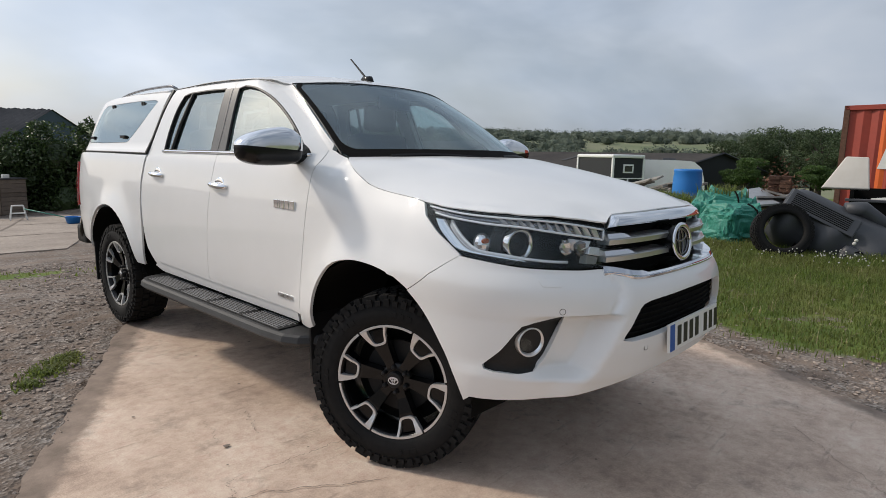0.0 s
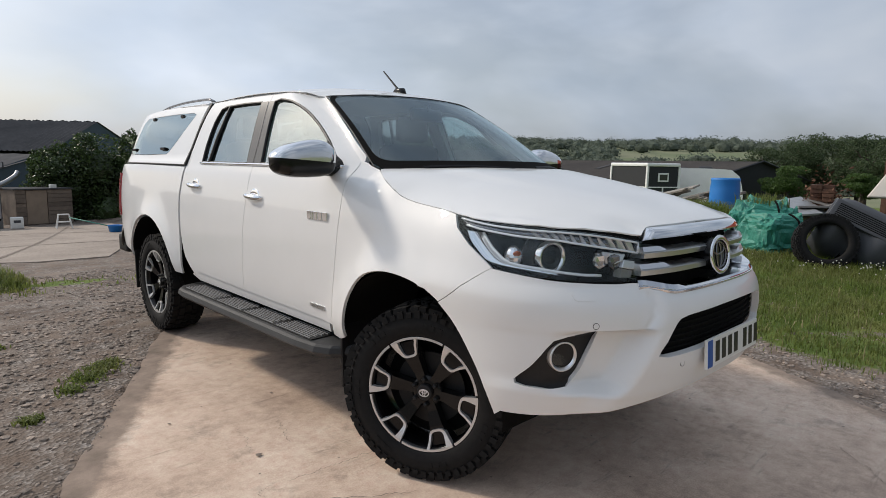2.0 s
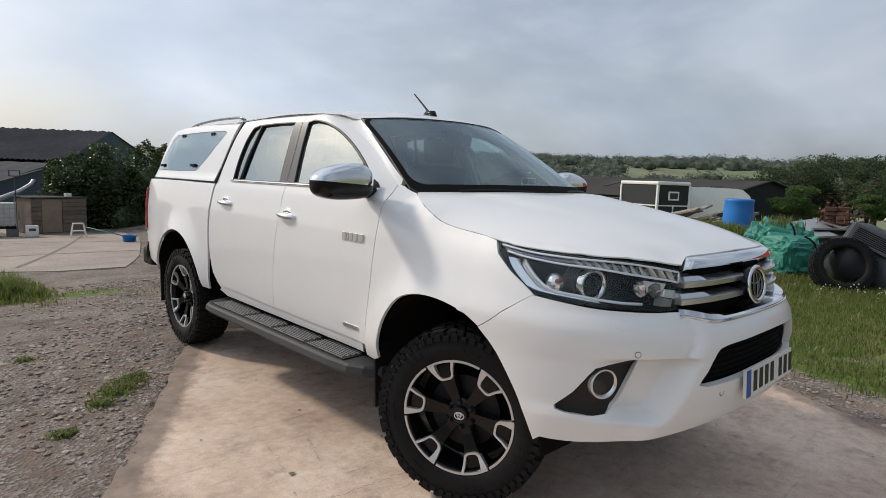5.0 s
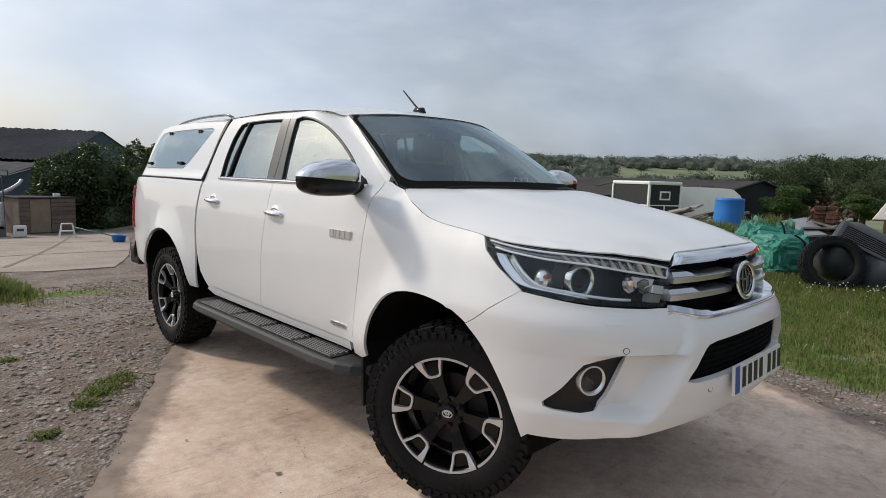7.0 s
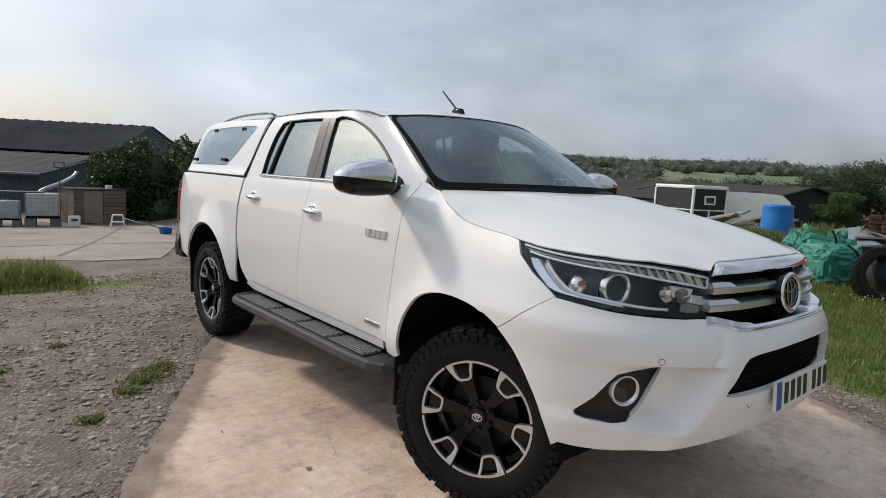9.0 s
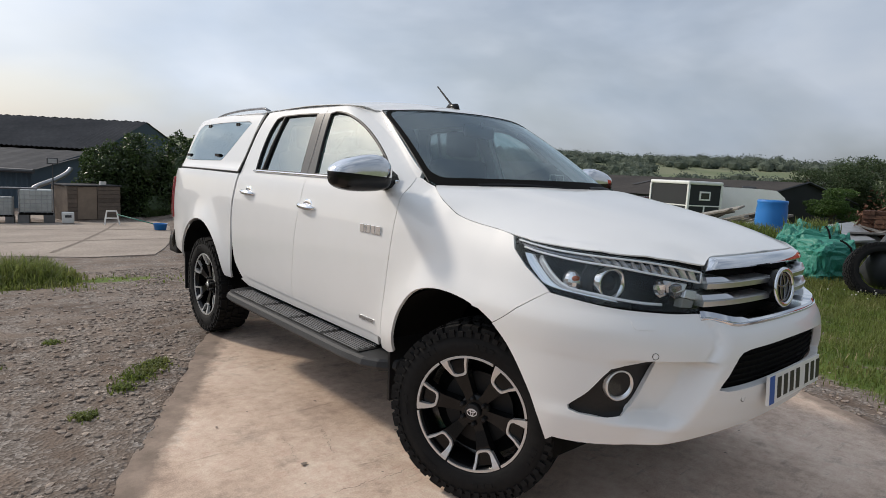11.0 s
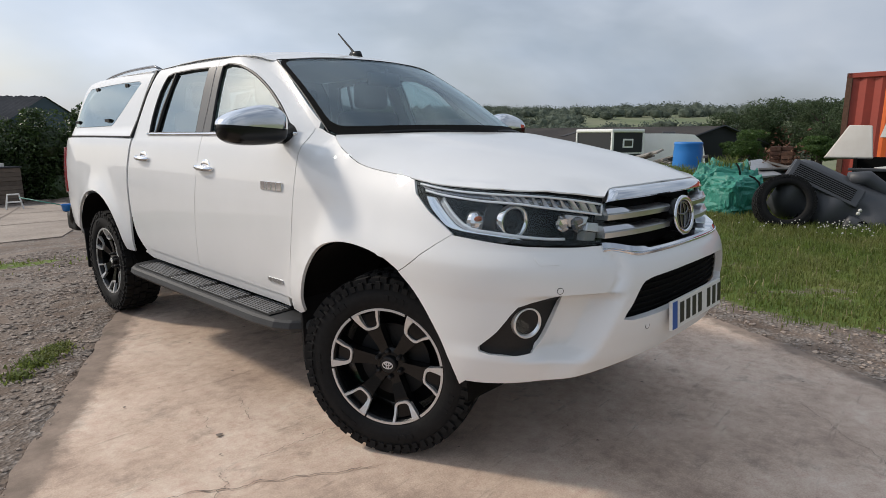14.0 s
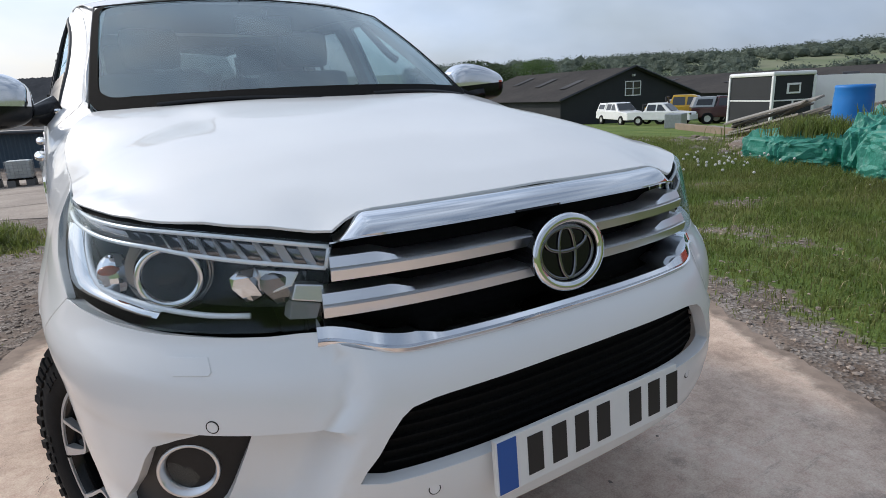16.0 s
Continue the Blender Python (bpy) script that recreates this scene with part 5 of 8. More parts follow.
# side steps
for sign, way in both:
    bm = bmesh.new()
    ys = [0.50, 0.56, 0.64, 0.80, 1.6, 2.30, 2.38, 2.44, 2.47]
    ins = [0.13, 0.055, 0.015, 0.0, 0.0, 0.0, 0.012, 0.05, 0.12]
    section = lambda k: [(-0.74, 0.468), (-0.74, 0.445), (-0.83, 0.395), (-0.945 + k, 0.402), (-0.968 + k, 0.425), (-0.960 + k, 0.452), (-0.945 + k, 0.462)]
    rings = [[bm.verts.new((x * sign, y, z)) for x, z in section(k)] for y, k in zip(ys, ins)]
    for a, b in zip(rings, rings[1:]):
        for i in range(7):
            bm.faces.new((a[i], a[(i + 1) % 7], b[(i + 1) % 7], b[i]))
    bm.faces.new(rings[0])
    bm.faces.new(rings[-1])
    bmesh.ops.recalc_face_normals(bm, faces=bm.faces[:])
    step = part("side_step", bm, step_grey, truck, "black side step with a ribbed tread")
    bm = bmesh.new()
    box(bm, -0.925 if sign > 0 else 0.775, -0.775 if sign > 0 else 0.925, 0.70, 2.34, 0.464, 0.470, bevel=0.002)
    tread = part("tread_pad", bm, black_plastic, step)
    bm = bmesh.new()
    for j, x in enumerate((-0.918, -0.900, -0.882, -0.864, -0.846, -0.828, -0.810, -0.792)):
        for y0, y1 in ((0.72, 1.06), (1.10, 1.44), (1.48, 1.82), (1.86, 2.32)):
            box(bm, min(sign * (x - 0.002), sign * (x + 0.002)), max(sign * (x - 0.002), sign * (x + 0.002)), y0 + 0.012 * (j % 2), y1, 0.469, 0.4745)
    part("tread_ribs", bm, step_rib, tread)


# canopy on the bed
def canopy(y, z):
    x = body_x(z) - 0.004 + 0.012 * ease(1.37, 1.33, z)
    if y > 3.5:
        x -= 0.10 * ((y - 3.5) / 0.6) ** 2
    return Vector((-x, y, z))


can = part("canopy_roof", patch([(-0.655, 2.45), (-0.648, 3.0), (-0.62, 3.5), (-0.55, 3.74), (0.55, 3.74), (0.62, 3.5), (0.648, 3.0), (0.655, 2.45)],
           lambda x, y: Vector((x, y, soft_table(y, (2.4, 1.825), (3.0, 1.83), (3.5, 1.80), (3.8, 1.755)) + (soft_table(y, (2.4, 1.75), (3.0, 1.752), (3.5, 1.742), (3.8, 1.70)) - soft_table(y, (2.4, 1.825), (3.0, 1.83), (3.5, 1.80), (3.8, 1.755))) * min(1, abs(x) / 0.65) ** 3)), 0.08), paint, truck, smooth=True)
CAN_LINE = [(2.515, 1.318), (3.2, 1.322), (4.05, 1.322), (4.035, 1.36)] + smooth_line([(3.99, 1.43), (3.87, 1.60), (3.76, 1.72)], 0.05) + [(3.5, 1.742), (3.0, 1.752), (2.45, 1.750), (2.475, 1.60), (2.505, 1.42)]
CAN_WIN = smooth_line([(2.915, 1.40), (2.80, 1.49), (2.60, 1.675)], 0.05)[0:] + smooth_line([(2.66, 1.692), (3.1, 1.695), (3.62, 1.685)], 0.1) + smooth_line([(3.70, 1.655), (3.82, 1.50), (3.915, 1.40)], 0.05) + [(3.90, 1.385), (3.4, 1.382), (2.95, 1.388)]
for sign, way in both:
    side = part("canopy_side", patch(CAN_LINE, way(canopy), 0.05, holes=[CAN_WIN], rim=0.025), paint, truck, smooth=True)
    pane = part("canopy_window", patch(gap(CAN_WIN, 0.004), way(canopy), 0.06, rim=0.006), privacy_glass, side, "dark tinted canopy window", smooth=True)
    for y, z in ((3.72, 1.425), (3.02, 1.43)):
        bm = bmesh.new()
        p = way(canopy)(y, z)
        box(bm, -0.010, 0.010, -0.045, 0.045, -0.011, 0.011, Matrix.Translation(p + Vector((-0.008 * sign, 0, 0))), 0.005)
        part("window_latch", bm, gloss_black, pane)
    for y, z in ((3.45, 1.672), (2.85, 1.672)):
        bm = bmesh.new()
        p = way(canopy)(y, z)
        for d in (-0.017, 0.017):
            box(bm, -0.006, 0.006, -0.010, 0.010, -0.012, 0.012, Matrix.Translation(p + Vector((-0.004 * sign, d, 0))), 0.003)
        part("window_hinge", bm, gloss_black, pane)
    bm = bmesh.new()
    ends = [(2.52, 1.770), (2.60, 1.792), (2.80, 1.797), (3.1, 1.794), (3.40, 1.777), (3.55, 1.755)]
    tube(bm, [(-0.585 * sign, y, z) for y, z in smooth_line(ends, 0.06)], 0.010, 8)
    part("roof_rail", bm, dark_chrome, truck, smooth=True)
    # seal between bed and canopy, and between cab and canopy
    bm = bmesh.new()
    tube(bm, [tuple(way(canopy)(y, 1.316) + Vector((0.012 * sign, 0, 0))) for y in np.linspace(2.5, 4.04, 12)], 0.011, 6)
    tube(bm, [tuple(way(canopy)(y, z) + Vector((0.012 * sign, 0, 0))) for y, z in ((2.505, 1.31), (2.49, 1.42), (2.455, 1.60), (2.425, 1.745))], 0.016, 6)
    part("canopy_seal", bm, black_plastic, truck)
# back of the canopy, tailgate, rear lamps and rear bumper
bm = bmesh.new()
rows = [[bm.verts.new((x * w, y, z)) for x in np.linspace(-1, 1, 9)] for w, y, z in ((0.745, 4.02, 1.32), (0.72, 3.97, 1.42), (0.64, 3.85, 1.60), (0.55, 3.75, 1.74))]
for a, b in zip(rows, rows[1:]):
    for i in range(8):
        bm.faces.new((a[i], a[i + 1], b[i + 1], b[i]))
bmesh.ops.recalc_face_normals(bm, faces=bm.faces[:])
part("canopy_door", bm, privacy_glass, truck, smooth=True)
bm = bmesh.new()
box(bm, -0.68, 0.68, 4.03, 4.09, 0.62, 1.305, bevel=0.02)
part("tailgate", bm, paint, truck)
for sign, way in both:
    bm = patch([(3.93, 0.86), (4.075, 0.84), (4.085, 1.22), (3.985, 1.22), (3.955, 1.05)], way(lambda y, z: Vector((-side_x(min(y, 4.06), z) + 0.003, y, z))), 0.04, rim=0.05, lift=0.012)
    part("rear_lamp", bm, red_lens, truck, "red rear lamp", smooth=True)
bm = bmesh.new()
box(bm, -0.80, 0.80, 4.02, 4.26, 0.50, 0.66, bevel=0.03)
rb = part("rear_bumper", bm, black_plastic, truck)
for sign in (1, -1):
    bm = bmesh.new()
    line = smooth_line([(-0.80, 3.97, 0.74), (-0.80, 4.04, 0.66), (-0.77, 4.14, 0.56), (-0.68, 4.22, 0.52)], 0.03)
    tube(bm, [(x * sign, y, z) for x, y, z in line], 0.03, 10)
    part("bumper_corner", bm, gloss_black, rb, smooth=True)

# door details
for sign, way in both:
    fz = way(lambda u, v: Vector((-side_x(u, v), u, v)))
    for y, z in ((1.405, 1.147), (2.262, 1.178)):
        p = fz(y, z)
        bm = bmesh.new()
        pts = [(-0.015 * k, d, 0.004 * math.sin(d * 20)) for d, k in ((-0.105, 0.1), (-0.085, 0.9), (-0.04, 1.5), (0.0, 1.6), (0.04, 1.5), (0.075, 0.9), (0.09, 0.1))]
        tube(bm, [(p.x + x * sign, p.y + d, p.z + h) for x, d, h in pts], [0.008, 0.014, 0.017, 0.0175, 0.017, 0.014, 0.008], 14)
        handle = part("door_handle", bm, chrome, truck, "chrome door handle", smooth=True)
        bm = bmesh.new()
        bmesh.ops.create_uvsphere(bm, u_segments=20, v_segments=10, radius=1, matrix=Matrix.Translation(p + Vector((0.004 * sign, -0.01, 0))) @ Matrix.Diagonal((0.0055, 0.062, 0.048, 1)))
        part("handle_bowl", bm, chrome, handle, smooth=True)
    # badges as plain bars
    p = fz(0.72, 1.085)
    bm = bmesh.new()
    y = 0.805
    for w in (0.036, 0.012, 0.030, 0.034, 0.040):
        q = fz(y - w / 2, 1.088)
        m = Matrix.Translation(q + Vector((-0.004 * sign, 0, 0)))
        vs = box(bm, -0.004, 0.004, -w / 2, w / 2, -0.021, 0.021, m, 0.002)
        y -= w + 0.007
    part("side_badge", bm, chrome, truck, "chrome model badge on the front door")
    bm = bmesh.new()
    y = 0.80
    for w in (0.020, 0.014, 0.012, 0.014, 0.016, 0.014, 0.012, 0.014):
        q = fz(y - w / 2, 0.624)
        box(bm, -0.003, 0.003, -w / 2, w / 2, -0.009, 0.009, Matrix.Translation(q + Vector((-0.003 * sign, 0, 0))))
        y -= w + 0.003
    part("lower_badge", bm, satin_chrome, truck, "small chrome badge low on the door")
    # chrome belt strip, black pillars
    bm = bmesh.new()
    line = [fz(y, BELT - 0.004) + Vector((-0.006 * sign, 0, 0)) for y in np.linspace(0.60, 2.235, 30)]
    tube(bm, [tuple(q) for q in line], 0.009, 6)
    part("belt_strip", bm, chrome, truck, "thin chrome strip under the windows", smooth=True)
    for strip in ([(1.487, BELT + 0.004), (1.487, 1.45), (1.497, 1.55), (1.526, 1.705), (1.462, 1.705), (1.432, 1.50), (1.402, BELT + 0.004)],
                  [(1.492, BELT + 0.004), (1.573, BELT + 0.004), (1.583, 1.45), (1.603, 1.60), (1.622, 1.706), (1.536, 1.706), (1.505, 1.55), (1.495, 1.45)]):
        part("pillar_trim", patch(strip, fz, 0.04, rim=0.002, lift=0.003), pillar_dark, truck, "satin black pillar trim", smooth=True)
    # rubber round the glass and the bar before the quarter light
    bm = bmesh.new()
    for win in (F_WIN, R_WIN):
        tube(bm, [tuple(fz(*q) + Vector((0.004 * sign, 0, 0))) for q in win + win[:1]], 0.008, 6, False)
    tube(bm, [tuple(fz(*q) + Vector((0.004 * sign, 0, 0))) for q in ((2.12, BELT), (2.10, 1.50), (2.06, 1.70))], 0.012, 6)
    part("window_rubber", bm, black_plastic, truck)
    # mirror
    bm = bmesh.new()
    mc = Vector((-1.015, 0.60, 1.362)) if sign > 0 else Vector((0.93, 0.68, 1.372))
    bmesh.ops.create_uvsphere(bm, u_segments=32, v_segments=20, radius=1)
    for v in bm.verts:
        x, y, z = v.co
        x, y, z = (abs(c) ** 0.56 * (1 if c > 0 else -1) for c in (x, y, z))
        up = 0.092 * (1 - 0.52 * max(0.0, (x + 0.35) / 1.35) ** 1.6 - 0.25 * max(0.0, -(x + 0.35) / 0.65) ** 2)
        down = 0.082 * (1 - 0.18 * max(0.0, x) ** 2)
        v.co = Vector((x * 0.160, y * 0.066, z * (up if z > 0 else down) - 0.004 * x))
        if v.co.y > 0.035:
            v.co.y = 0.035
    cut = bmesh.ops.bisect_plane(bm, geom=bm.verts[:] + bm.edges[:] + bm.faces[:], plane_co=(0, 0, -0.004), plane_no=(-0.06, 0, 1))
    for f in bm.faces:
        c = f.calc_center_median()
        f.material_index = 0 if c.z - 0.06 * c.x > -0.004 else 1
    for v in bm.verts:
        v.co.x *= -sign
        v.co += mc
    if sign > 0:
        bmesh.ops.reverse_faces(bm, faces=bm.faces[:])
    mirror = part("door_mirror", bm, [chrome, gloss_black], truck, "chrome-capped door mirror", smooth=True)
    mirror.data.set_sharp_from_angle(angle=radians(50))
    bm = bmesh.new()
    tube(bm, [(-0.79 * sign, 0.66, 1.335), (-0.86 * sign, 0.645, 1.318), (-0.94 * sign, 0.62, 1.325)], [0.05, 0.035, 0.03], 10)
    part("mirror_arm", bm, gloss_black, mirror, smooth=True)
    part("mirror_foot", patch([(0.63, 1.338), (0.80, 1.338), (0.80, 1.458), (0.78, 1.445)], fz, 0.03, rim=0.01, lift=0.006), black_plastic, mirror, smooth=True)

# aerial and wipers
bm = bmesh.new()
az = roof(0, 1.10).z
tube(bm, [(0, 1.08, az - 0.01), (0, 1.10, az + 0.012), (0, 1.16, az + 0.02), (0, 1.21, az - 0.01)], [0.012, 0.022, 0.016, 0.006], 10)
aerial = part("aerial_base", bm, gloss_black, truck, smooth=True)
bm = bmesh.new()
tube(bm, [(0, 1.13, az + 0.015), (0, 1.29, az + 0.15)], [0.007, 0.0045], 8)
part("aerial_rod", bm, black_plastic, aerial)
for u0, u1 in ((-0.12, -0.75), (0.85, 0.15)):
    bm = bmesh.new()
    pts = [screen(u0 + (u1 - u0) * t, 0.0 + 0.03 * math.sin(t * 2.5)) + Vector((0, -0.008, 0.006)) for t in np.linspace(0, 1, 10)]
    tube(bm, [tuple(p) for p in pts], 0.006, 6)
    part("wiper", bm, black_plastic, truck)
bm = patch([(x, cowl_y(x) - 0.004) for x in np.linspace(-0.68, 0.68, 30)] + [(x, cowl_y(x) + 0.09) for x in np.linspace(0.68, -0.68, 30)], lambda x, y: Vector((x, y, 1.300)), 0.06, rim=0)
part("cowl_panel", bm, black_plastic, truck)

# inside of the cab
bm = bmesh.new()
box(bm, -0.66, 0.66, 0.46, 0.78, 1.10, 1.30, bevel=0.05)
box(bm, -0.40, 0.40, 0.24, 0.55, 1.10, 1.29, bevel=0.05)
box(bm, -0.55, -0.25, 0.56, 0.76, 1.25, 1.345, bevel=0.03)
part("dashboard", bm, black_plastic, truck, smooth=True)
for x in (-0.37, 0.37):
    for y, back in ((1.30, 0.75), (2.12, 0.6)):
        bm = bmesh.new()
        box(bm, x - 0.25, x + 0.25, y - 0.40, y + 0.10, 0.85, 1.02, bevel=0.05)
        box(bm, x - 0.24, x + 0.24, y, y + 0.14, 0.95, 1.50, Matrix.Translation((0, y, 0.95)) @ Matrix.Rotation(radians(-10), 4, "X") @ Matrix.Translation((0, -y, -0.95)), 0.05)
        seat = part("seat", bm, seat_cloth, truck, "dark cloth seat", smooth=True)
        bm = bmesh.new()
        box(bm, x - 0.125, x + 0.125, y + 0.08, y + 0.18, 1.50, 1.68, bevel=0.04)
        part("headrest", bm, seat_cloth, seat, smooth=True)
bm = bmesh.new()
oval(bm, 0, 0, 0.185, 0.185, 0, 0.015, 36, 8)
box(bm, -0.17, 0.17, -0.01, 0.02, -0.03, 0.03, bevel=0.008)
bmesh.ops.transform(bm, matrix=Matrix.Translation((-0.37, 0.84, 1.19)) @ Matrix.Rotation(radians(-28), 4, "X"), verts=bm.verts[:])
part("steering_wheel", bm, seat_cloth, truck, smooth=True)
bm = bmesh.new()
box(bm, -0.12, 0.12, 0.86, 0.90, 1.60, 1.68, bevel=0.02)
tube(bm, [(0, 0.86, 1.66), (0, 0.86, 1.70)], 0.012, 6)
part("rear_view_mirror", bm, black_plastic, truck, smooth=True)
bm = bmesh.new()
tube(bm, smooth_line([(0.545, 1.05, 1.665), (0.535, 1.00, 1.645), (0.555, 0.91, 1.57), (0.575, 0.86, 1.52), (0.61, 0.85, 1.495)], 0.03), 0.016, 8)
part("grab_handle", bm, black_plastic, truck, smooth=True)
bm = patch([(-0.60, 1.0), (0.60, 1.0), (0.60, 2.38), (-0.60, 2.38)], lambda x, y: roof(x, y) - Vector((0, 0, 0.035)), 0.12, rim=0)
part("headliner", bm, trim_grey, truck, smooth=True)
bm = bmesh.new()
box(bm, -0.74, 0.74, 0.55, 2.38, 0.70, 0.76)
part("cab_floor", bm, liner, truck)
hole = round_box(-0.50, 0.50, 1.38, 1.68, (0.05, 0.05))
back = lambda x, z: Vector((x, 2.44 - 0.10 * ease(1.3, 1.75, z), z))
wall = part("cab_back", patch([(-0.76, 0.7), (0.76, 0.7), (0.79, 1.30), (0.70, 1.62), (0.61, 1.74), (-0.61, 1.74), (-0.70, 1.62), (-0.79, 1.30)], back, 0.1, holes=[hole], rim=0.02), trim_grey, truck)
part("rear_glass", patch(hole, back, 0.1, rim=0.004), privacy_glass, wall)


# ---- the yard behind ----
timber = material("weathered_timber", (0.20, 0.155, 0.12), 0.85, grain=0.2, grain_size=0.03, stain=0.5, stain_size=0.3, second=(0.10, 0.08, 0.065), bump=0.3, bump_size=0.01, per_object=0.2)
grey_wood = material("grey_planks", (0.24, 0.225, 0.20), 0.85, grain=0.2, grain_size=0.03, stain=0.4, stain_size=0.4, second=(0.13, 0.12, 0.105), per_object=0.25)
ply = material("plywood", (0.30, 0.23, 0.17), 0.8, grain=0.1, stain=0.4, stain_size=0.4)
tank_white = material("translucent_tank", (0.50, 0.52, 0.50), 0.4, stain=0.5, stain_size=0.35, second=(0.30, 0.33, 0.31))
galvanised = material("galvanised_steel", (0.42, 0.43, 0.44), 0.45, 0.7, stain=0.3, stain_size=0.1)
block_grey = material("concrete_block", (0.16, 0.155, 0.15), 0.9, grain=0.15, stain=0.4, stain_size=0.2, per_object=0.2)
white_plastic = material("white_plastic", (0.70, 0.70, 0.67), 0.45, stain=0.3, stain_size=0.1, second=(0.55, 0.54, 0.50))
blue_plastic = material("blue_plastic", (0.015, 0.19, 0.56), 0.45, stain=0.35, stain_size=0.2, second=(0.03, 0.17, 0.46), rough_var=0.1)
roof_sheet = material("fibre_cement_sheet", (0.092, 0.091, 0.094), 0.95, grain=0.12, grain_size=0.3, stain=0.7, stain_size=2.2, second=(0.055, 0.055, 0.059), specular=0.12)
blue_clad = material("blue_cladding", (0.035, 0.065, 0.095), 0.6, stain=0.4, stain_size=1.5, second=(0.05, 0.075, 0.095))
dark_clad = material("black_cladding", (0.018, 0.020, 0.024), 0.7, stain=0.4, stain_size=2.0, second=(0.03, 0.032, 0.036))
barn_roof = material("brown_grey_roof", (0.098, 0.088, 0.080), 0.95, grain=0.1, grain_size=0.4, stain=0.7, stain_size=4.0, second=(0.065, 0.060, 0.058), specular=0.15)
red_steel = material("red_container_paint", (0.33, 0.045, 0.025), 0.55, grain=0.06, grain_size=0.1, stain=0.5, stain_size=0.6, second=(0.22, 0.035, 0.025), bump=0.05)
orange_paint = material("orange_paint", (0.72, 0.13, 0.02), 0.5, stain=0.2, stain_size=0.4)
tarp = material("green_woven_bag", (0.020, 0.20, 0.145), 0.5, grain=0.15, grain_size=0.02, stain=0.55, stain_size=0.25, second=(0.06, 0.27, 0.21), bump=0.5, bump_size=0.05)
dash_grey = material("dark_grey_moulding", (0.045, 0.048, 0.055), 0.5, grain=0.08, grain_size=0.01, stain=0.3, stain_size=0.2, second=(0.065, 0.066, 0.07), bump=0.1, bump_size=0.004)
pale_panel = material("pale_padded_panel", (0.62, 0.58, 0.52), 0.7, stain=0.35, stain_size=0.25, second=(0.50, 0.44, 0.37))
rust = material("rusty_brick", (0.115, 0.055, 0.036), 0.9, grain=0.25, grain_size=0.05, stain=0.6, stain_size=0.2, second=(0.09, 0.05, 0.03), per_object=0.3)
leaf_dark = material("laurel_leaf", (0.048, 0.080, 0.024), 0.38, per_island=0.45, grain=0.2, grain_size=1.5)
leaf_tree = material("tree_leaf", (0.066, 0.098, 0.042), 0.7, per_island=0.4, grain=0.3, grain_size=3.0)
leaf_light = material("young_leaf", (0.075, 0.13, 0.035), 0.6, per_island=0.35)
# far leaves paler and greyer: distance haze is put into this colour
wood_far = material("hazed_woodland", (0.150, 0.178, 0.140), 0.95, specular=0.1, per_island=0.22, grain=0.25, grain_size=6.0)
bark = material("bark", (0.09, 0.07, 0.055), 0.9, grain=0.3, grain_size=0.1)
blade = material("grass_blade", (0.140, 0.190, 0.040), 0.6, per_island=0.40, stain=0.7, stain_size=0.7, second=(0.22, 0.215, 0.075))
straw = material("dry_grass", (0.30, 0.25, 0.13), 0.7, per_island=0.3)
stone_mat = material("gravel_stone", (0.285, 0.23, 0.19), 0.9, per_island=0.5, grain=0.2, grain_size=0.02)
puff = material("seed_head", (0.55, 0.54, 0.50), 0.9)
yellow_paint = material("yellow_paint", (0.62, 0.36, 0.01), 0.3, coat=0.4)
maroon = material("dark_red_paint", (0.06, 0.012, 0.016), 0.25, coat=0.6)
far_white = material("far_white_paint", (0.87, 0.87, 0.86), 0.3, coat=0.3, stain=0.1)
dark_glass = material("dark_glass", (0.02, 0.024, 0.028), 0.08, specular=0.8)



def let_light_through(m, share):
    """Thin leaves pass some of the light that falls on their back."""
    nt = m.node_tree
    b, out = nt.nodes["Principled BSDF"], nt.nodes["Material Output"]
    tr, mx = nt.nodes.new("ShaderNodeBsdfTranslucent"), nt.nodes.new("ShaderNodeMixShader")
    nt.links.new(b.inputs["Base Color"].links[0].from_socket, tr.inputs["Color"])
    mx.inputs["Fac"].default_value = share
    nt.links.new(b.outputs["BSDF"], mx.inputs[1])
    nt.links.new(tr.outputs["BSDF"], mx.inputs[2])
    nt.links.new(mx.outputs["Shader"], out.inputs["Surface"])


for m, share in ((blade, 0.5), (leaf_dark, 0.3), (leaf_tree, 0.3), (leaf_light, 0.45), (wood_far, 0.4)):
    let_light_through(m, share)

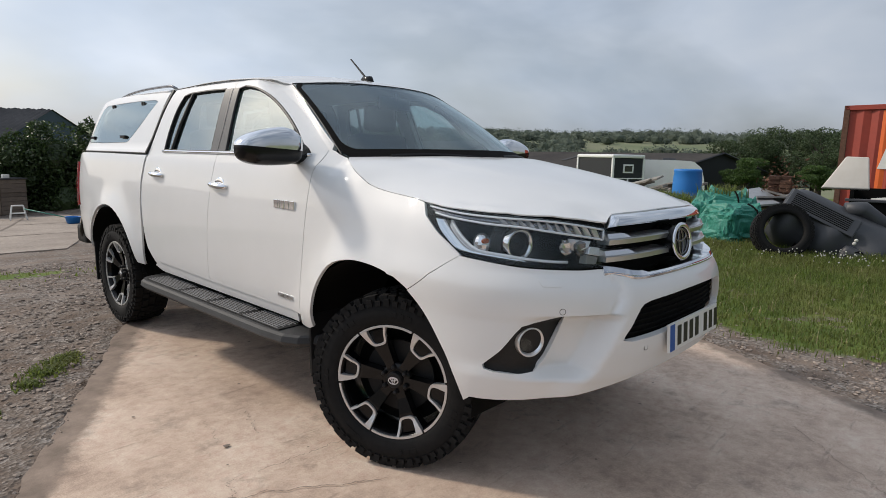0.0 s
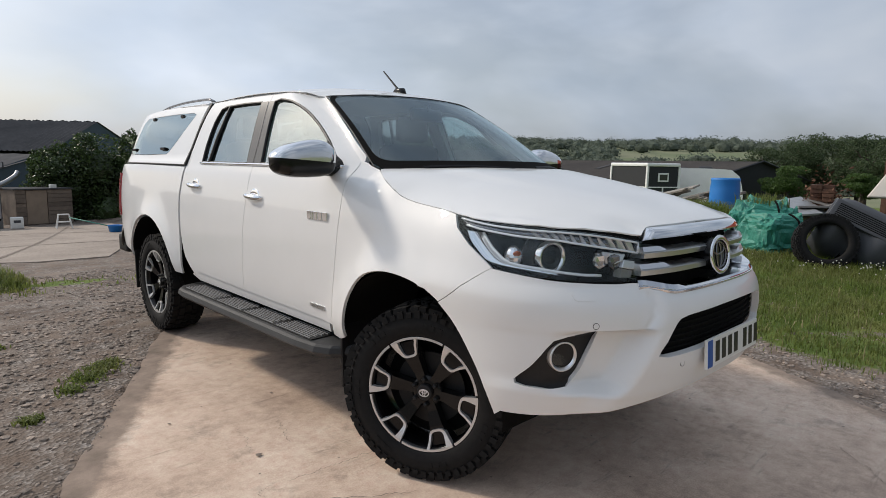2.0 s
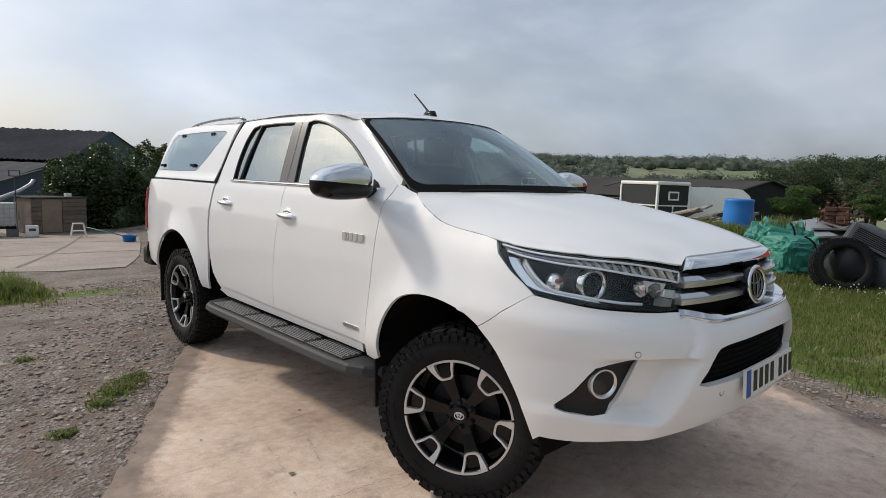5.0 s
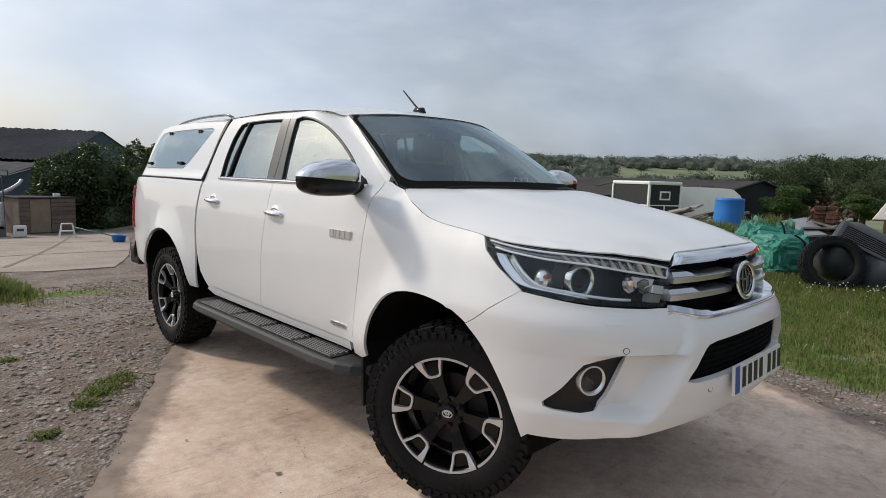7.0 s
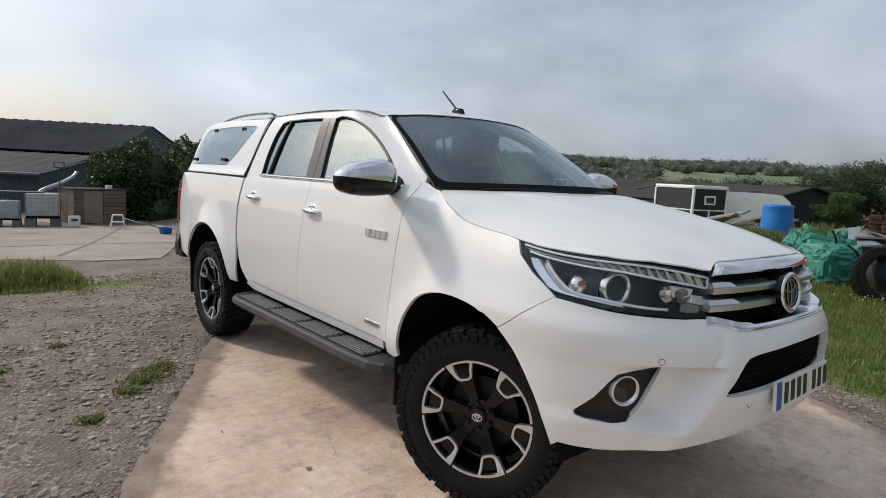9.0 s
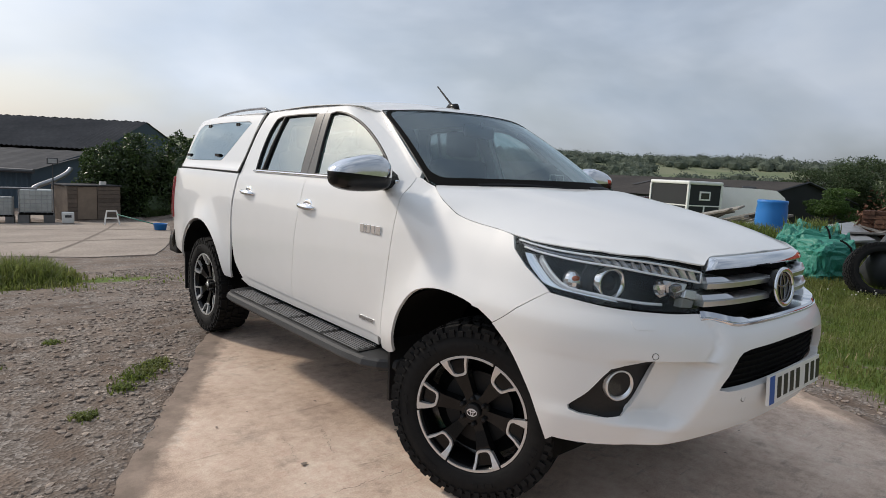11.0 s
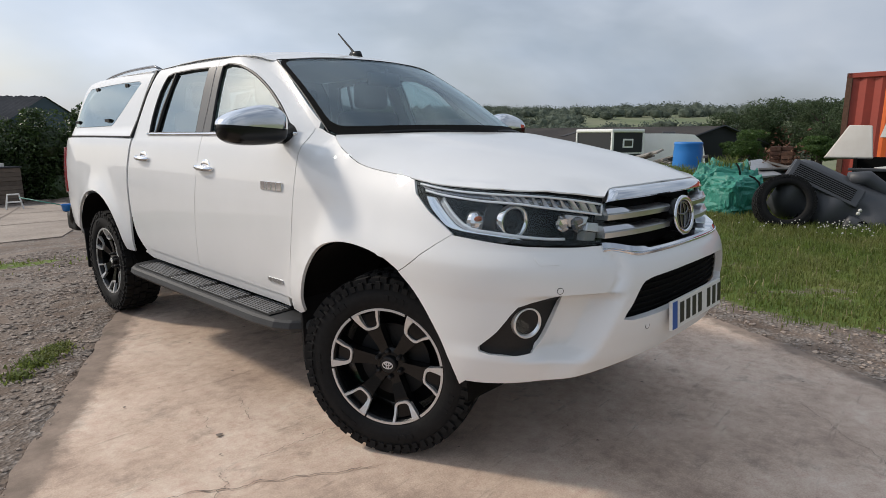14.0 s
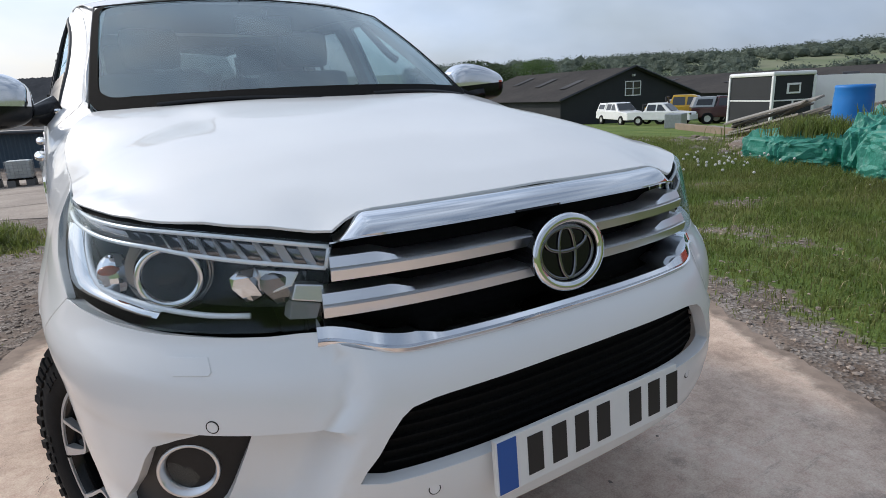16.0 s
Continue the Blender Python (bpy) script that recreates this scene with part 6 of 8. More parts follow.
# rough concrete yard with open joints
YARD = [(0.45, 9.4), (0.95, 10.6), (1.35, 11.7), (1.9, 13.5), (2.5, 15.5), (3.2, 18.0), (3.6, 21.0), (3.6, 24.5), (-14, 24.5), (-14, 11.0), (-6, 10.6), (-1.6, 10.3), (-0.9, 9.7), (-0.55, 9.45)]
yard = patch(YARD, lambda x, y: Vector((x, y, land(x, y) + 0.006)), 0.3, rim=0.1, core=lambda p: Vector((p.x, p.y, -5)))
tagged(link_mesh("yard_concrete", yard, yard_grey, smooth=False), "cracked old concrete yard before the shed", "slab", kind="structure")
bm = bmesh.new()
for line in ([(-0.95, 10.5), (0.0, 13.2), (1.2, 17.0), (2.2, 20.5)], [(1.2, 17.0), (2.0, 16.8), (3.0, 16.7)], [(-8, 13.4), (-3, 13.1), (0.0, 13.1), (1.8, 12.9)], [(-8, 18.2), (-1, 17.6), (1.3, 17.2)]):
    pts = smooth_line(line, 0.15)
    for a, b in zip(pts, pts[1:]):
        w = 0.025 + 0.03 * abs(noise.noise(Vector((a[0] * 3, a[1] * 3, 0))))
        d = Vector((b[1] - a[1], a[0] - b[0])).normalized() * w
        bm.faces.new([bm.verts.new((p[0] + k * d.x, p[1] + k * d.y, land(p[0], p[1]) + 0.012)) for p, k in ((a, 1), (b, 1), (b, -1), (a, -1))])
tagged(link_mesh("yard_joints", bm, crack_dark, smooth=False), "dark open joints in the concrete yard", "joint", kind="stuff")


def stand(x, y):
    return land(x, y)


# tanks in wire cages on blocks
def build_tank():
    t = empty("water_tank", (0, 0, 0), "white plastic tank in a wire cage on concrete blocks", "tank", "caged tanks")
    bm = bmesh.new()
    box(bm, -0.56, 0.56, -0.47, 0.47, 0.46, 1.42, bevel=0.07)
    part("bottle", bm, tank_white, t, smooth=True)
    bm = bmesh.new()
    for z in (0.48, 0.66, 0.84, 1.02, 1.20, 1.38):
        tube(bm, [(-0.6, -0.5, z), (0.6, -0.5, z), (0.6, 0.5, z), (-0.6, 0.5, z), (-0.6, -0.5, z)], 0.011, 5)
    for i in range(7):
        x = -0.6 + 0.2 * i
        for y in (-0.505, 0.505):
            tube(bm, [(x, y, 0.44), (x, y, 1.42)], 0.011, 5)
    for y in (-0.25, 0, 0.25):
        for x in (-0.605, 0.605):
            tube(bm, [(x, y, 0.44), (x, y, 1.42)], 0.011, 5)
    part("wire_cage", bm, galvanised, t)
    bm = bmesh.new()
    box(bm, -0.6, 0.6, -0.5, 0.5, 0.36, 0.44, bevel=0.01)
    part("pallet", bm, liner, t)
    for x in (-0.45, 0.45):
        bm = bmesh.new()
        box(bm, x - 0.2, x + 0.2, -0.48, 0.42, 0.0, 0.36, bevel=0.01)
        part("block", bm, block_grey, t)
    return t


TURN_L = -9.0
tank = build_tank()
for i, (x, y) in enumerate(((0.12, 21.55), (-0.83, 21.75), (-1.78, 21.95), (-2.73, 22.15), (-3.68, 22.3))):
    m = pose(x, y, stand(x, y) + 0.02, 0, 0, TURN_L) @ Matrix.Diagonal((0.76, 0.76, 0.76, 1))
    if i == 0:
        tank.matrix_world = m
    else:
        copy_thing(tank, m)
bm = bmesh.new()
box(bm, -0.62, 0.62, -0.3, 0.3, 0, 0.04, bevel=0.01)
lid = tagged(link_mesh("flat_board", bm, dash_grey, smooth=False), "dark board lying on a caged tank", "board")
lid.matrix_world = pose(-0.45, 21.7, stand(-0.45, 21.7) + 1.106, 0, 0, TURN_L)

# low timber shed with a plywood door
sx, sy = 1.95, 22.5
shed = empty("timber_shed", (sx, sy, stand(sx, sy) + 0.02), "low brown timber shed with a plywood door", "shed", rz=14)
shed.scale = (0.80, 0.80, 0.80)
for i in range(8):
    z = 0.02 + i * 0.185
    for x0, x1 in ((-1.12, -0.72), (0.12, 1.12)):
        bm = bmesh.new()
        box(bm, x0, x1, -0.06 + 0.012 * math.sin(i * 2.1), 0.0, z, z + 0.175, bevel=0.008)
        part("plank", bm, timber, shed)
bm = bmesh.new()
box(bm, -1.12, 1.12, 0.005, 1.5, 0.0, 1.48)
part("shed_body", bm, timber, shed)
bm = bmesh.new()
box(bm, -0.70, 0.10, -0.03, 0.004, 0.03, 1.46, bevel=0.005)
part("shed_door", bm, ply, shed, "pale plywood door")
bm = bmesh.new()
box(bm, -1.18, 1.18, -0.1, 1.6, 1.50, 1.55, bevel=0.01)
part("shed_roof", bm, roof_sheet, shed)
bm = bmesh.new()
box(bm, -0.1, 0.1, -0.06, 0.06, 0, 0.12, bevel=0.01)
tagged(link_mesh("small_box", bm, white_plastic, smooth=False), "small white box on the timber shed roof", "box").matrix_world = pose(2.25, 22.62, stand(sx, sy) + 1.265, 0, 0, 14)

# jerrycan, step stool, bucket and broom
bm = bmesh.new()
box(bm, -0.17, 0.17, -0.12, 0.12, 0, 0.36, bevel=0.035)
can_thing = empty("jerrycan", (0.86, 20.7, stand(0.86, 20.7) + 0.02), "white plastic jerrycan beside the timber shed", "jerrycan", rz=-5)
part("body", bm, white_plastic, can_thing, smooth=True)
bm = bmesh.new()
box(bm, -0.09, 0.09, -0.128, -0.118, 0.19, 0.27)
part("dark_label", bm, dash_grey, can_thing)
stool = empty("step_stool", (1.9, 19.6, stand(1.9, 19.6) + 0.02), "white folding two-step stool on the concrete yard", "stool", rz=-8)
for k in (-1, 1):
    for y0, y1 in ((-0.20, -0.06), (0.18, 0.05)):
        bm = bmesh.new()
        tube(bm, [(k * 0.21, y0, 0.0), (k * 0.14, y1, 0.42)], 0.018, 8)
        part("leg", bm, white_plastic, stool)
for y, z, w in ((-0.10, 0.20, 0.17), (0.0, 0.42, 0.15)):
    bm = bmesh.new()
    box(bm, -w, w, y - 0.09, y + 0.09, z - 0.015, z + 0.015, bevel=0.006)
    part("step", bm, white_plastic, stool)
bk = empty("bucket", (2.42, 16.2, stand(2.42, 16.2) + 0.02), "blue plastic bucket on the concrete yard", "bucket")
bm = bmesh.new()
lathe(bm, [(0, 0.001), (0, 0.15), (0.17, 0.185), (0.175, 0.195), (0.16, 0.18), (0.02, 0.14)], 24, Matrix.Rotation(radians(-90), 4, "Y"))
part("pail", bm, blue_plastic, bk, smooth=True)
bm = bmesh.new()
tube(bm, [(2.35, 16.3, stand(2.4, 16.3) + 0.16), (1.55, 17.2, stand(1.5, 17.2) + 0.42)], 0.014, 8)
tagged(link_mesh("broom_handle", bm, tarp), "green pole leaning out of the blue bucket", "pole")

# floodlight on a pole, and a grey duct
fl = empty("floodlight", (0.80, 23.1, stand(0.80, 23.1)), "small floodlight on a thin grey pole", "floodlight", rz=-8)
bm = bmesh.new()
tube(bm, [(0, 0, 0), (0, 0, 1.95)], 0.02, 8)
part("pole", bm, dash_grey, fl)
bm = bmesh.new()
box(bm, -0.17, 0.17, -0.08, 0.08, 1.93, 2.15, bevel=0.02)
part("lamp_head", bm, dash_grey, fl)
bm = bmesh.new()
box(bm, -0.13, 0.13, -0.09, -0.075, 1.96, 2.12)
part("lamp_glass", bm, galvanised, fl)
bm = bmesh.new()
d0 = Vector((0.25, 24.0, stand(0, 24) - 0.52))
tube(bm, smooth_line([d0 + Vector(v) for v in ((0.0, -0.2, 1.2), (0.02, -0.2, 1.50), (0.22, -0.15, 1.66), (0.8, 0.1, 1.9), (1.2, 0.3, 2.15), (1.3, 0.4, 2.30))], 0.1), 0.085, 12)
tagged(link_mesh("drain_pipe", bm, galvanised), "fat pale grey drain pipe by the barn wall", "pipe")


# barns
def corrugated(bm, a, b, c, d, waves, depth, rows=2):
    """A corrugated sheet on the quad a b c d; the ribs run from ab to dc."""
    a, b, c, d = (Vector(p) for p in (a, b, c, d))
    n = (b - a).cross(d - a).normalized()
    grid = []
    for j in range(rows):
        t = j / (rows - 1)
        p, q = a.lerp(d, t), b.lerp(c, t)
        grid.append([bm.verts.new(p.lerp(q, i / (waves * 4)) + n * depth * (0, 1, 0, -1)[i % 4]) for i in range(waves * 4 + 1)])
    for r0, r1 in zip(grid, grid[1:]):
        for i in range(waves * 4):
            bm.faces.new((r0[i], r0[i + 1], r1[i + 1], r1[i]))


bx = Vector((0.74, -0.673, 0))
by = Vector((0.673, 0.74, 0))
o = Vector((6.68, 33.96, 0)) - by * 9 - bx * 4.4
barn = empty("corrugated_barn", (0, 0, 0), "long barn with a weathered corrugated roof and blue walls", "barn")
E0, M0, R0 = o + Vector((0, 0, 0.64)), o + by * 4.4 + Vector((0, 0, 1.60)), o + by * 9 + Vector((0, 0, 3.25))
bm = bmesh.new()
corrugated(bm, M0 - bx * 22, M0 + bx * 4.6, R0 + bx * 4.4, R0 - bx * 22, 110, 0.03)
part("upper_roof", bm, roof_sheet, barn)
bm = bmesh.new()
corrugated(bm, E0 - bx * 22, E0 + bx * 4.6, M0 + bx * 4.6 - Vector((0, 0, 0.12)), M0 - bx * 22 - Vector((0, 0, 0.12)), 30, 0.012)
part("lower_roof", bm, roof_sheet, barn)
bm = bmesh.new()
bk0 = o + by * 18 + Vector((0, 0, 0.4))
corrugated(bm, R0 - bx * 22, R0 + bx * 4.4, bk0 + bx * 4.6, bk0 - bx * 22, 40, 0.05)
part("back_roof", bm, roof_sheet, barn)
bm = bmesh.new()
W0 = o + by * 0.35
corrugated(bm, W0 - bx * 22 + Vector((0, 0, -2.5)), W0 + bx * 4.4 + Vector((0, 0, -2.5)), W0 + bx * 4.4 + Vector((0, 0, 0.68)), W0 - bx * 22 + Vector((0, 0, 0.68)), 120, 0.02)
part("wall", bm, blue_clad, barn)
bm = bmesh.new()
vs = [bm.verts.new(p) for p in (o + bx * 4.4 + Vector((0, 0, -2.5)), o + bx * 4.4 + Vector((0, 0, 0.6)), M0 + bx * 4.4 - Vector((0, 0, 0.05)), R0 + bx * 4.35 - Vector((0, 0, 0.05)), bk0 + bx * 4.4, bk0 + bx * 4.4 - Vector((0, 0, 3)))]
bm.faces.new(vs)
part("end_wall", bm, blue_clad, barn)
bm = bmesh.new()
tube(bm, [tuple(E0 - bx * 22 - by * 0.12 - Vector((0, 0, 0.08))), tuple(E0 + bx * 4.6 - by * 0.12 - Vector((0, 0, 0.08)))], 0.09, 8)
part("gutter", bm, dash_grey, barn)


def gable_barn(name, label, apex, axis_deg, half_w, length, ridge_z, eave_z, base_z, window=False):
    b = empty(name, (apex[0], apex[1], 0), label, "barn", rz=axis_deg - 90)
    bm = bmesh.new()
    vs = [bm.verts.new(p) for p in ((-half_w, 0, base_z), (half_w, 0, base_z), (half_w, 0, eave_z), (0, 0, ridge_z - 0.1), (-half_w, 0, eave_z))]
    bm.faces.new(vs)
    for x in (-half_w, half_w):
        bm.faces.new([bm.verts.new(p) for p in ((x, 0, base_z), (x, length, base_z), (x, length, eave_z), (x, 0, eave_z))])
    bm.faces.new([bm.verts.new((x, length, z)) for x, z in ((half_w, base_z), (-half_w, base_z), (-half_w, eave_z), (0, ridge_z - 0.1), (half_w, eave_z))])
    part("wall", bm, dark_clad, b)
    for k in (-1, 1):
        bm = bmesh.new()
        n = Vector((0, 0, 0.05))
        corrugated(bm, (k * (half_w + 0.4), -0.4, eave_z - 0.1), (k * (half_w + 0.4), length + 0.3, eave_z - 0.1), (0, length + 0.3, ridge_z), (0, -0.4, ridge_z), int(length * 4), 0.025)
        part("roof", bm, barn_roof, b)
        for i in range(3):
            bm = bmesh.new()
            y0, s0 = length * (0.15 + 0.28 * i), 0.35 + 0.1 * i
            pts = [(k * (half_w + 0.4) * (1 - t), y0 + u, eave_z - 0.1 + (ridge_z - eave_z + 0.1) * t + 0.09) for t, u in ((s0, 0), (s0, 0.9), (s0 + 0.28, 0.9), (s0 + 0.28, 0))]
            bm.faces.new([bm.verts.new(p) for p in pts])
            part("roof_light", bm, roof_sheet, b)
    bm = bmesh.new()
    for k in (-1, 1):
        tube(bm, [(k * (half_w + 0.4), -0.42, eave_z - 0.05), (0, -0.42, ridge_z + 0.05)], 0.12, 4)
    part("barge_board", bm, dark_clad, b)
    if window:
        bm = bmesh.new()
        box(bm, -0.9, 1.1, -0.08, -0.03, 0.40, 1.75)
        w = part("window", bm, far_white, b, "white framed window")
        for x in (-0.8, 0.15):
            for z in (0.50, 1.12):
                bm = bmesh.new()
                box(bm, x, x + 0.82, -0.10, -0.07, z, z + 0.55)
                part("pane", bm, dark_glass, w)
        bm = bmesh.new()
        box(bm, -0.12, 0.12, -0.3, -0.05, 2.15, 2.35, bevel=0.03)
        part("wall_lamp", bm, white_plastic, b)
    return b


gable_barn("black_barn", "black gabled barn with a grey-brown roof and a white window", (45.4, 36.5), 85, 8.4, 18, 3.0, 0.35, -3.2, True)
gable_barn("long_barn", "long low barn with a brown-grey sheet roof", (77.5, 24.2), 80, 12.0, 46, 2.45, 0.10, -5.0)


# far parked vehicles
def parked_pickup(name, label, x, y, rz, mat, canopy_mat=None, scale=1.0):
    t = empty(name, (x, y, land(x, y)), label, "pickup", "parked pickups", rz)
    t.scale = (scale, scale, scale)
    def outline(pts, w0, w1, m, nm, lab="", inset=0.0):
        bm = bmesh.new()
        zlo, zhi = min(z for _, z in pts), max(z for _, z in pts)
        half = lambda z: w0 + (w1 - w0) * (z - zlo) / max(1e-6, zhi - zlo)
        a = [bm.verts.new((-half(z), yy, z)) for yy, z in pts]
        b = [bm.verts.new((half(z), yy, z)) for yy, z in pts]
        bm.faces.new(a)
        bm.faces.new(b[::-1])
        for i in range(len(pts)):
            j = (i + 1) % len(pts)
            bm.faces.new((a[i], b[i], b[j], a[j]))
        bmesh.ops.recalc_face_normals(bm, faces=bm.faces[:])
        bmesh.ops.bevel(bm, geom=bm.edges[:], offset=0.035, segments=2, profile=0.6, affect="EDGES")
        return part(nm, bm, m, t, lab, smooth=False)
    outline([(-2.5, 0.42), (2.5, 0.45), (2.5, 1.05), (0.6, 1.08), (-1.05, 1.08), (-2.35, 0.98), (-2.5, 0.8)], 0.88, 0.86, mat, "body")
    outline([(-1.05, 1.06), (-0.35, 1.66), (-0.1, 1.72), (0.9, 1.72), (1.15, 1.06)], 0.82, 0.64, mat, "cab")
    for k in (-1, 1):
        for y0, y1 in ((-0.62, 0.12), (0.22, 0.92)):
            bm = bmesh.new()
            pts = [(y0, 1.14), (y1, 1.14), (y1 - 0.04, 1.60), (y0 + (0.42 if y0 < -0.4 else 0.0), 1.60)]
            bm.faces.new([bm.verts.new((k * (0.835 - 0.185 * (z - 1.06) / 0.66), yy, z)) for yy, z in pts])
            r = bmesh.ops.extrude_face_region(bm, geom=bm.faces[:])
            bmesh.ops.translate(bm, vec=(-k * 0.02, 0, 0), verts=[v for v in r["geom"] if isinstance(v, bmesh.types.BMVert)])
            part("side_window", bm, dark_glass, t)
    bm = bmesh.new()
    vs = [bm.verts.new(p) for p in ((-0.72, -1.0, 1.13), (0.72, -1.0, 1.13), (0.60, -0.40, 1.64), (-0.60, -0.40, 1.64))]
    bm.faces.new(vs)
    bmesh.ops.translate(bm, vec=(0, -0.03, 0.02), verts=bm.verts[:])
    part("windscreen", bm, dark_glass, t)
    if canopy_mat is not None:
        outline([(1.2, 1.07), (1.05, 1.70), (2.25, 1.68), (2.48, 1.07)], 0.82, 0.66, canopy_mat, "canopy")
        for k in (-1, 1):
            bm = bmesh.new()
            bm.faces.new([bm.verts.new((k * (0.835 - 0.17 * (z - 1.06) / 0.66), yy, z)) for yy, z in ((1.32, 1.2), (2.25, 1.2), (2.12, 1.56), (1.25, 1.56))])
            part("canopy_window", bm, dark_glass, t)
    else:
        bm = bmesh.new()
        tube(bm, [(-0.72, 1.3, 1.05), (-0.62, 1.3, 1.62), (0.62, 1.3, 1.62), (0.72, 1.3, 1.05)], 0.05, 8)
        part("roll_bar", bm, dark_clad, t)
    for x in (-0.80, 0.80):
        for yy in (-1.55, 1.55):
            bm = bmesh.new()
            lathe(bm, [(-0.12, 0.2), (-0.12, 0.34), (-0.09, 0.37), (0.09, 0.37), (0.12, 0.34), (0.12, 0.2)], 20, Matrix.Translation((x, yy, 0.37)), True)
            w = part("wheel", bm, rubber, t)
            bm = bmesh.new()
            lathe(bm, [(-0.10, 0.001), (-0.11, 0.2), (0.11, 0.2), (0.10, 0.001)], 16, Matrix.Translation((x, yy, 0.37)))
            part("rim", bm, alloy, w)
    for k in (-1, 1):
        bm = bmesh.new()
        box(bm, k * 0.70 - 0.16, k * 0.70 + 0.16, -2.50, -2.38, 0.80, 0.96, bevel=0.02)
        part("headlamp", bm, chrome, t)
    return t


for label, px, py, rz, m1, m2, size in (("small white pickup with a dark roll bar", 31.9, 22.9, 15, far_white, None, 0.80), ("bright yellow double-cab pickup", 35.9, 23.7, 30, yellow_paint, None, 1.12),
        ("dark red double-cab pickup with a canopy", 35.4, 20.3, 40, maroon, galvanised, 1.0), ("white pickup with a white canopy", 35.9, 29.6, -20, far_white, far_white, 0.95), ("silver pickup with a rounded silver canopy", 41.2, 26.3, 20, far_white, galvanised, 1.05)):
    parked_pickup("parked_pickup", label, px, py, rz, m1, m2, size)
bm = bmesh.new()
box(bm, -0.5, 0.5, -0.4, 0.4, 0, 0.7, bevel=0.05)
tagged(link_mesh("grey_crate", bm, galvanised, smooth=False), "grey plastic crate near the small white pickup", "crate").matrix_world = pose(24.6, 16.6, land(24.6, 16.6), 0, 0, 20)

# horse trailer
hx, hy = 23.85, 11.75
ht = empty("horse_trailer", (hx, hy, land(hx, hy) - 0.25), "black horse trailer with white edges and roof", "trailer", rz=-22)
HW, HL, HZ0, HZ1 = 0.90, 1.25, 0.45, 2.30
bm = bmesh.new()
box(bm, -HW, HW, -HL, HL, HZ0, HZ1, bevel=0.03)
part("body", bm, dark_clad, ht)
bm = bmesh.new()
box(bm, -HW - 0.05, HW + 0.05, -HL - 0.05, HL + 0.05, HZ1, HZ1 + 0.16, bevel=0.06)
part("roof", bm, far_white, ht)
for x in (-HW, HW):
    for y in (-HL, HL):
        bm = bmesh.new()
        box(bm, x - 0.05, x + 0.05, y - 0.05, y + 0.05, HZ0, HZ1, bevel=0.015)
        part("corner_post", bm, far_white, ht)
for z in (1.38,):
    bm = bmesh.new()
    box(bm, -HW - 0.02, HW + 0.02, -HL - 0.02, HL + 0.02, z - 0.025, z + 0.025)
    part("rail", bm, far_white, ht)
bm = bmesh.new()
box(bm, -0.03, 0.03, -HL - 0.03, -HL, HZ0, 1.38)
part("door_split", bm, far_white, ht)
bm = bmesh.new()
box(bm, -0.30, 0.30, -HL - 0.03, -HL + 0.01, 1.62, 2.02, bevel=0.012)
w = part("window_frame", bm, far_white, ht)
bm = bmesh.new()
box(bm, -0.22, 0.22, -HL - 0.04, -HL - 0.02, 1.69, 1.95, bevel=0.008)
part("pane", bm, dark_glass, w)
for x in (-HW - 0.1, HW + 0.1):
    for y in (-0.4, 0.4):
        bm = bmesh.new()
        lathe(bm, [(-0.1, 0.1), (-0.1, 0.30), (0.1, 0.30), (0.1, 0.1)], 20, Matrix.Translation((x, y, 0.31)), True)
        part("wheel", bm, rubber, ht)

# caravan
cx, cy = 27.1, 11.0
cv = empty("caravan", (cx, cy, land(cx, cy) - 0.35), "white touring caravan with rounded ends", "caravan", rz=-66)
cv.scale = (0.86, 0.95, 0.97)
bm = bmesh.new()
prof = smooth_line([(-2.6, 0.5), (-2.75, 1.2), (-2.55, 2.2), (-2.2, 2.5), (0, 2.56), (2.1, 2.5), (2.5, 2.2), (2.75, 1.2), (2.6, 0.5)], 0.25)
a = [bm.verts.new((x, -1.1, z)) for x, z in prof]
b = [bm.verts.new((x, 1.1, z)) for x, z in prof]
bm.faces.new(a)
bm.faces.new(b[::-1])
for i in range(len(prof)):
    j = (i + 1) % len(prof)
    bm.faces.new((a[i], b[i], b[j], a[j]))
bmesh.ops.recalc_face_normals(bm, faces=bm.faces[:])
part("shell", bm, far_white, cv)
bm = bmesh.new()
box(bm, 2.60, 2.70, -0.5, 0.5, 1.45, 1.75, bevel=0.02)
part("window", bm, dark_glass, cv)
for x in (-0.9, 0.8):
    bm = bmesh.new()
    box(bm, x - 0.35, x + 0.35, -0.3, 0.3, 2.53, 2.66, bevel=0.03)
    part("roof_vent", bm, dash_grey, cv)
bm = bmesh.new()
lathe(bm, [(-1.12, 0.1), (-1.12, 0.32), (1.12, 0.32), (1.12, 0.1)], 20, Matrix.Translation((0, 0, 0.33)) @ Matrix.Rotation(radians(90), 4, "Z"))
part("wheels", bm, rubber, cv)

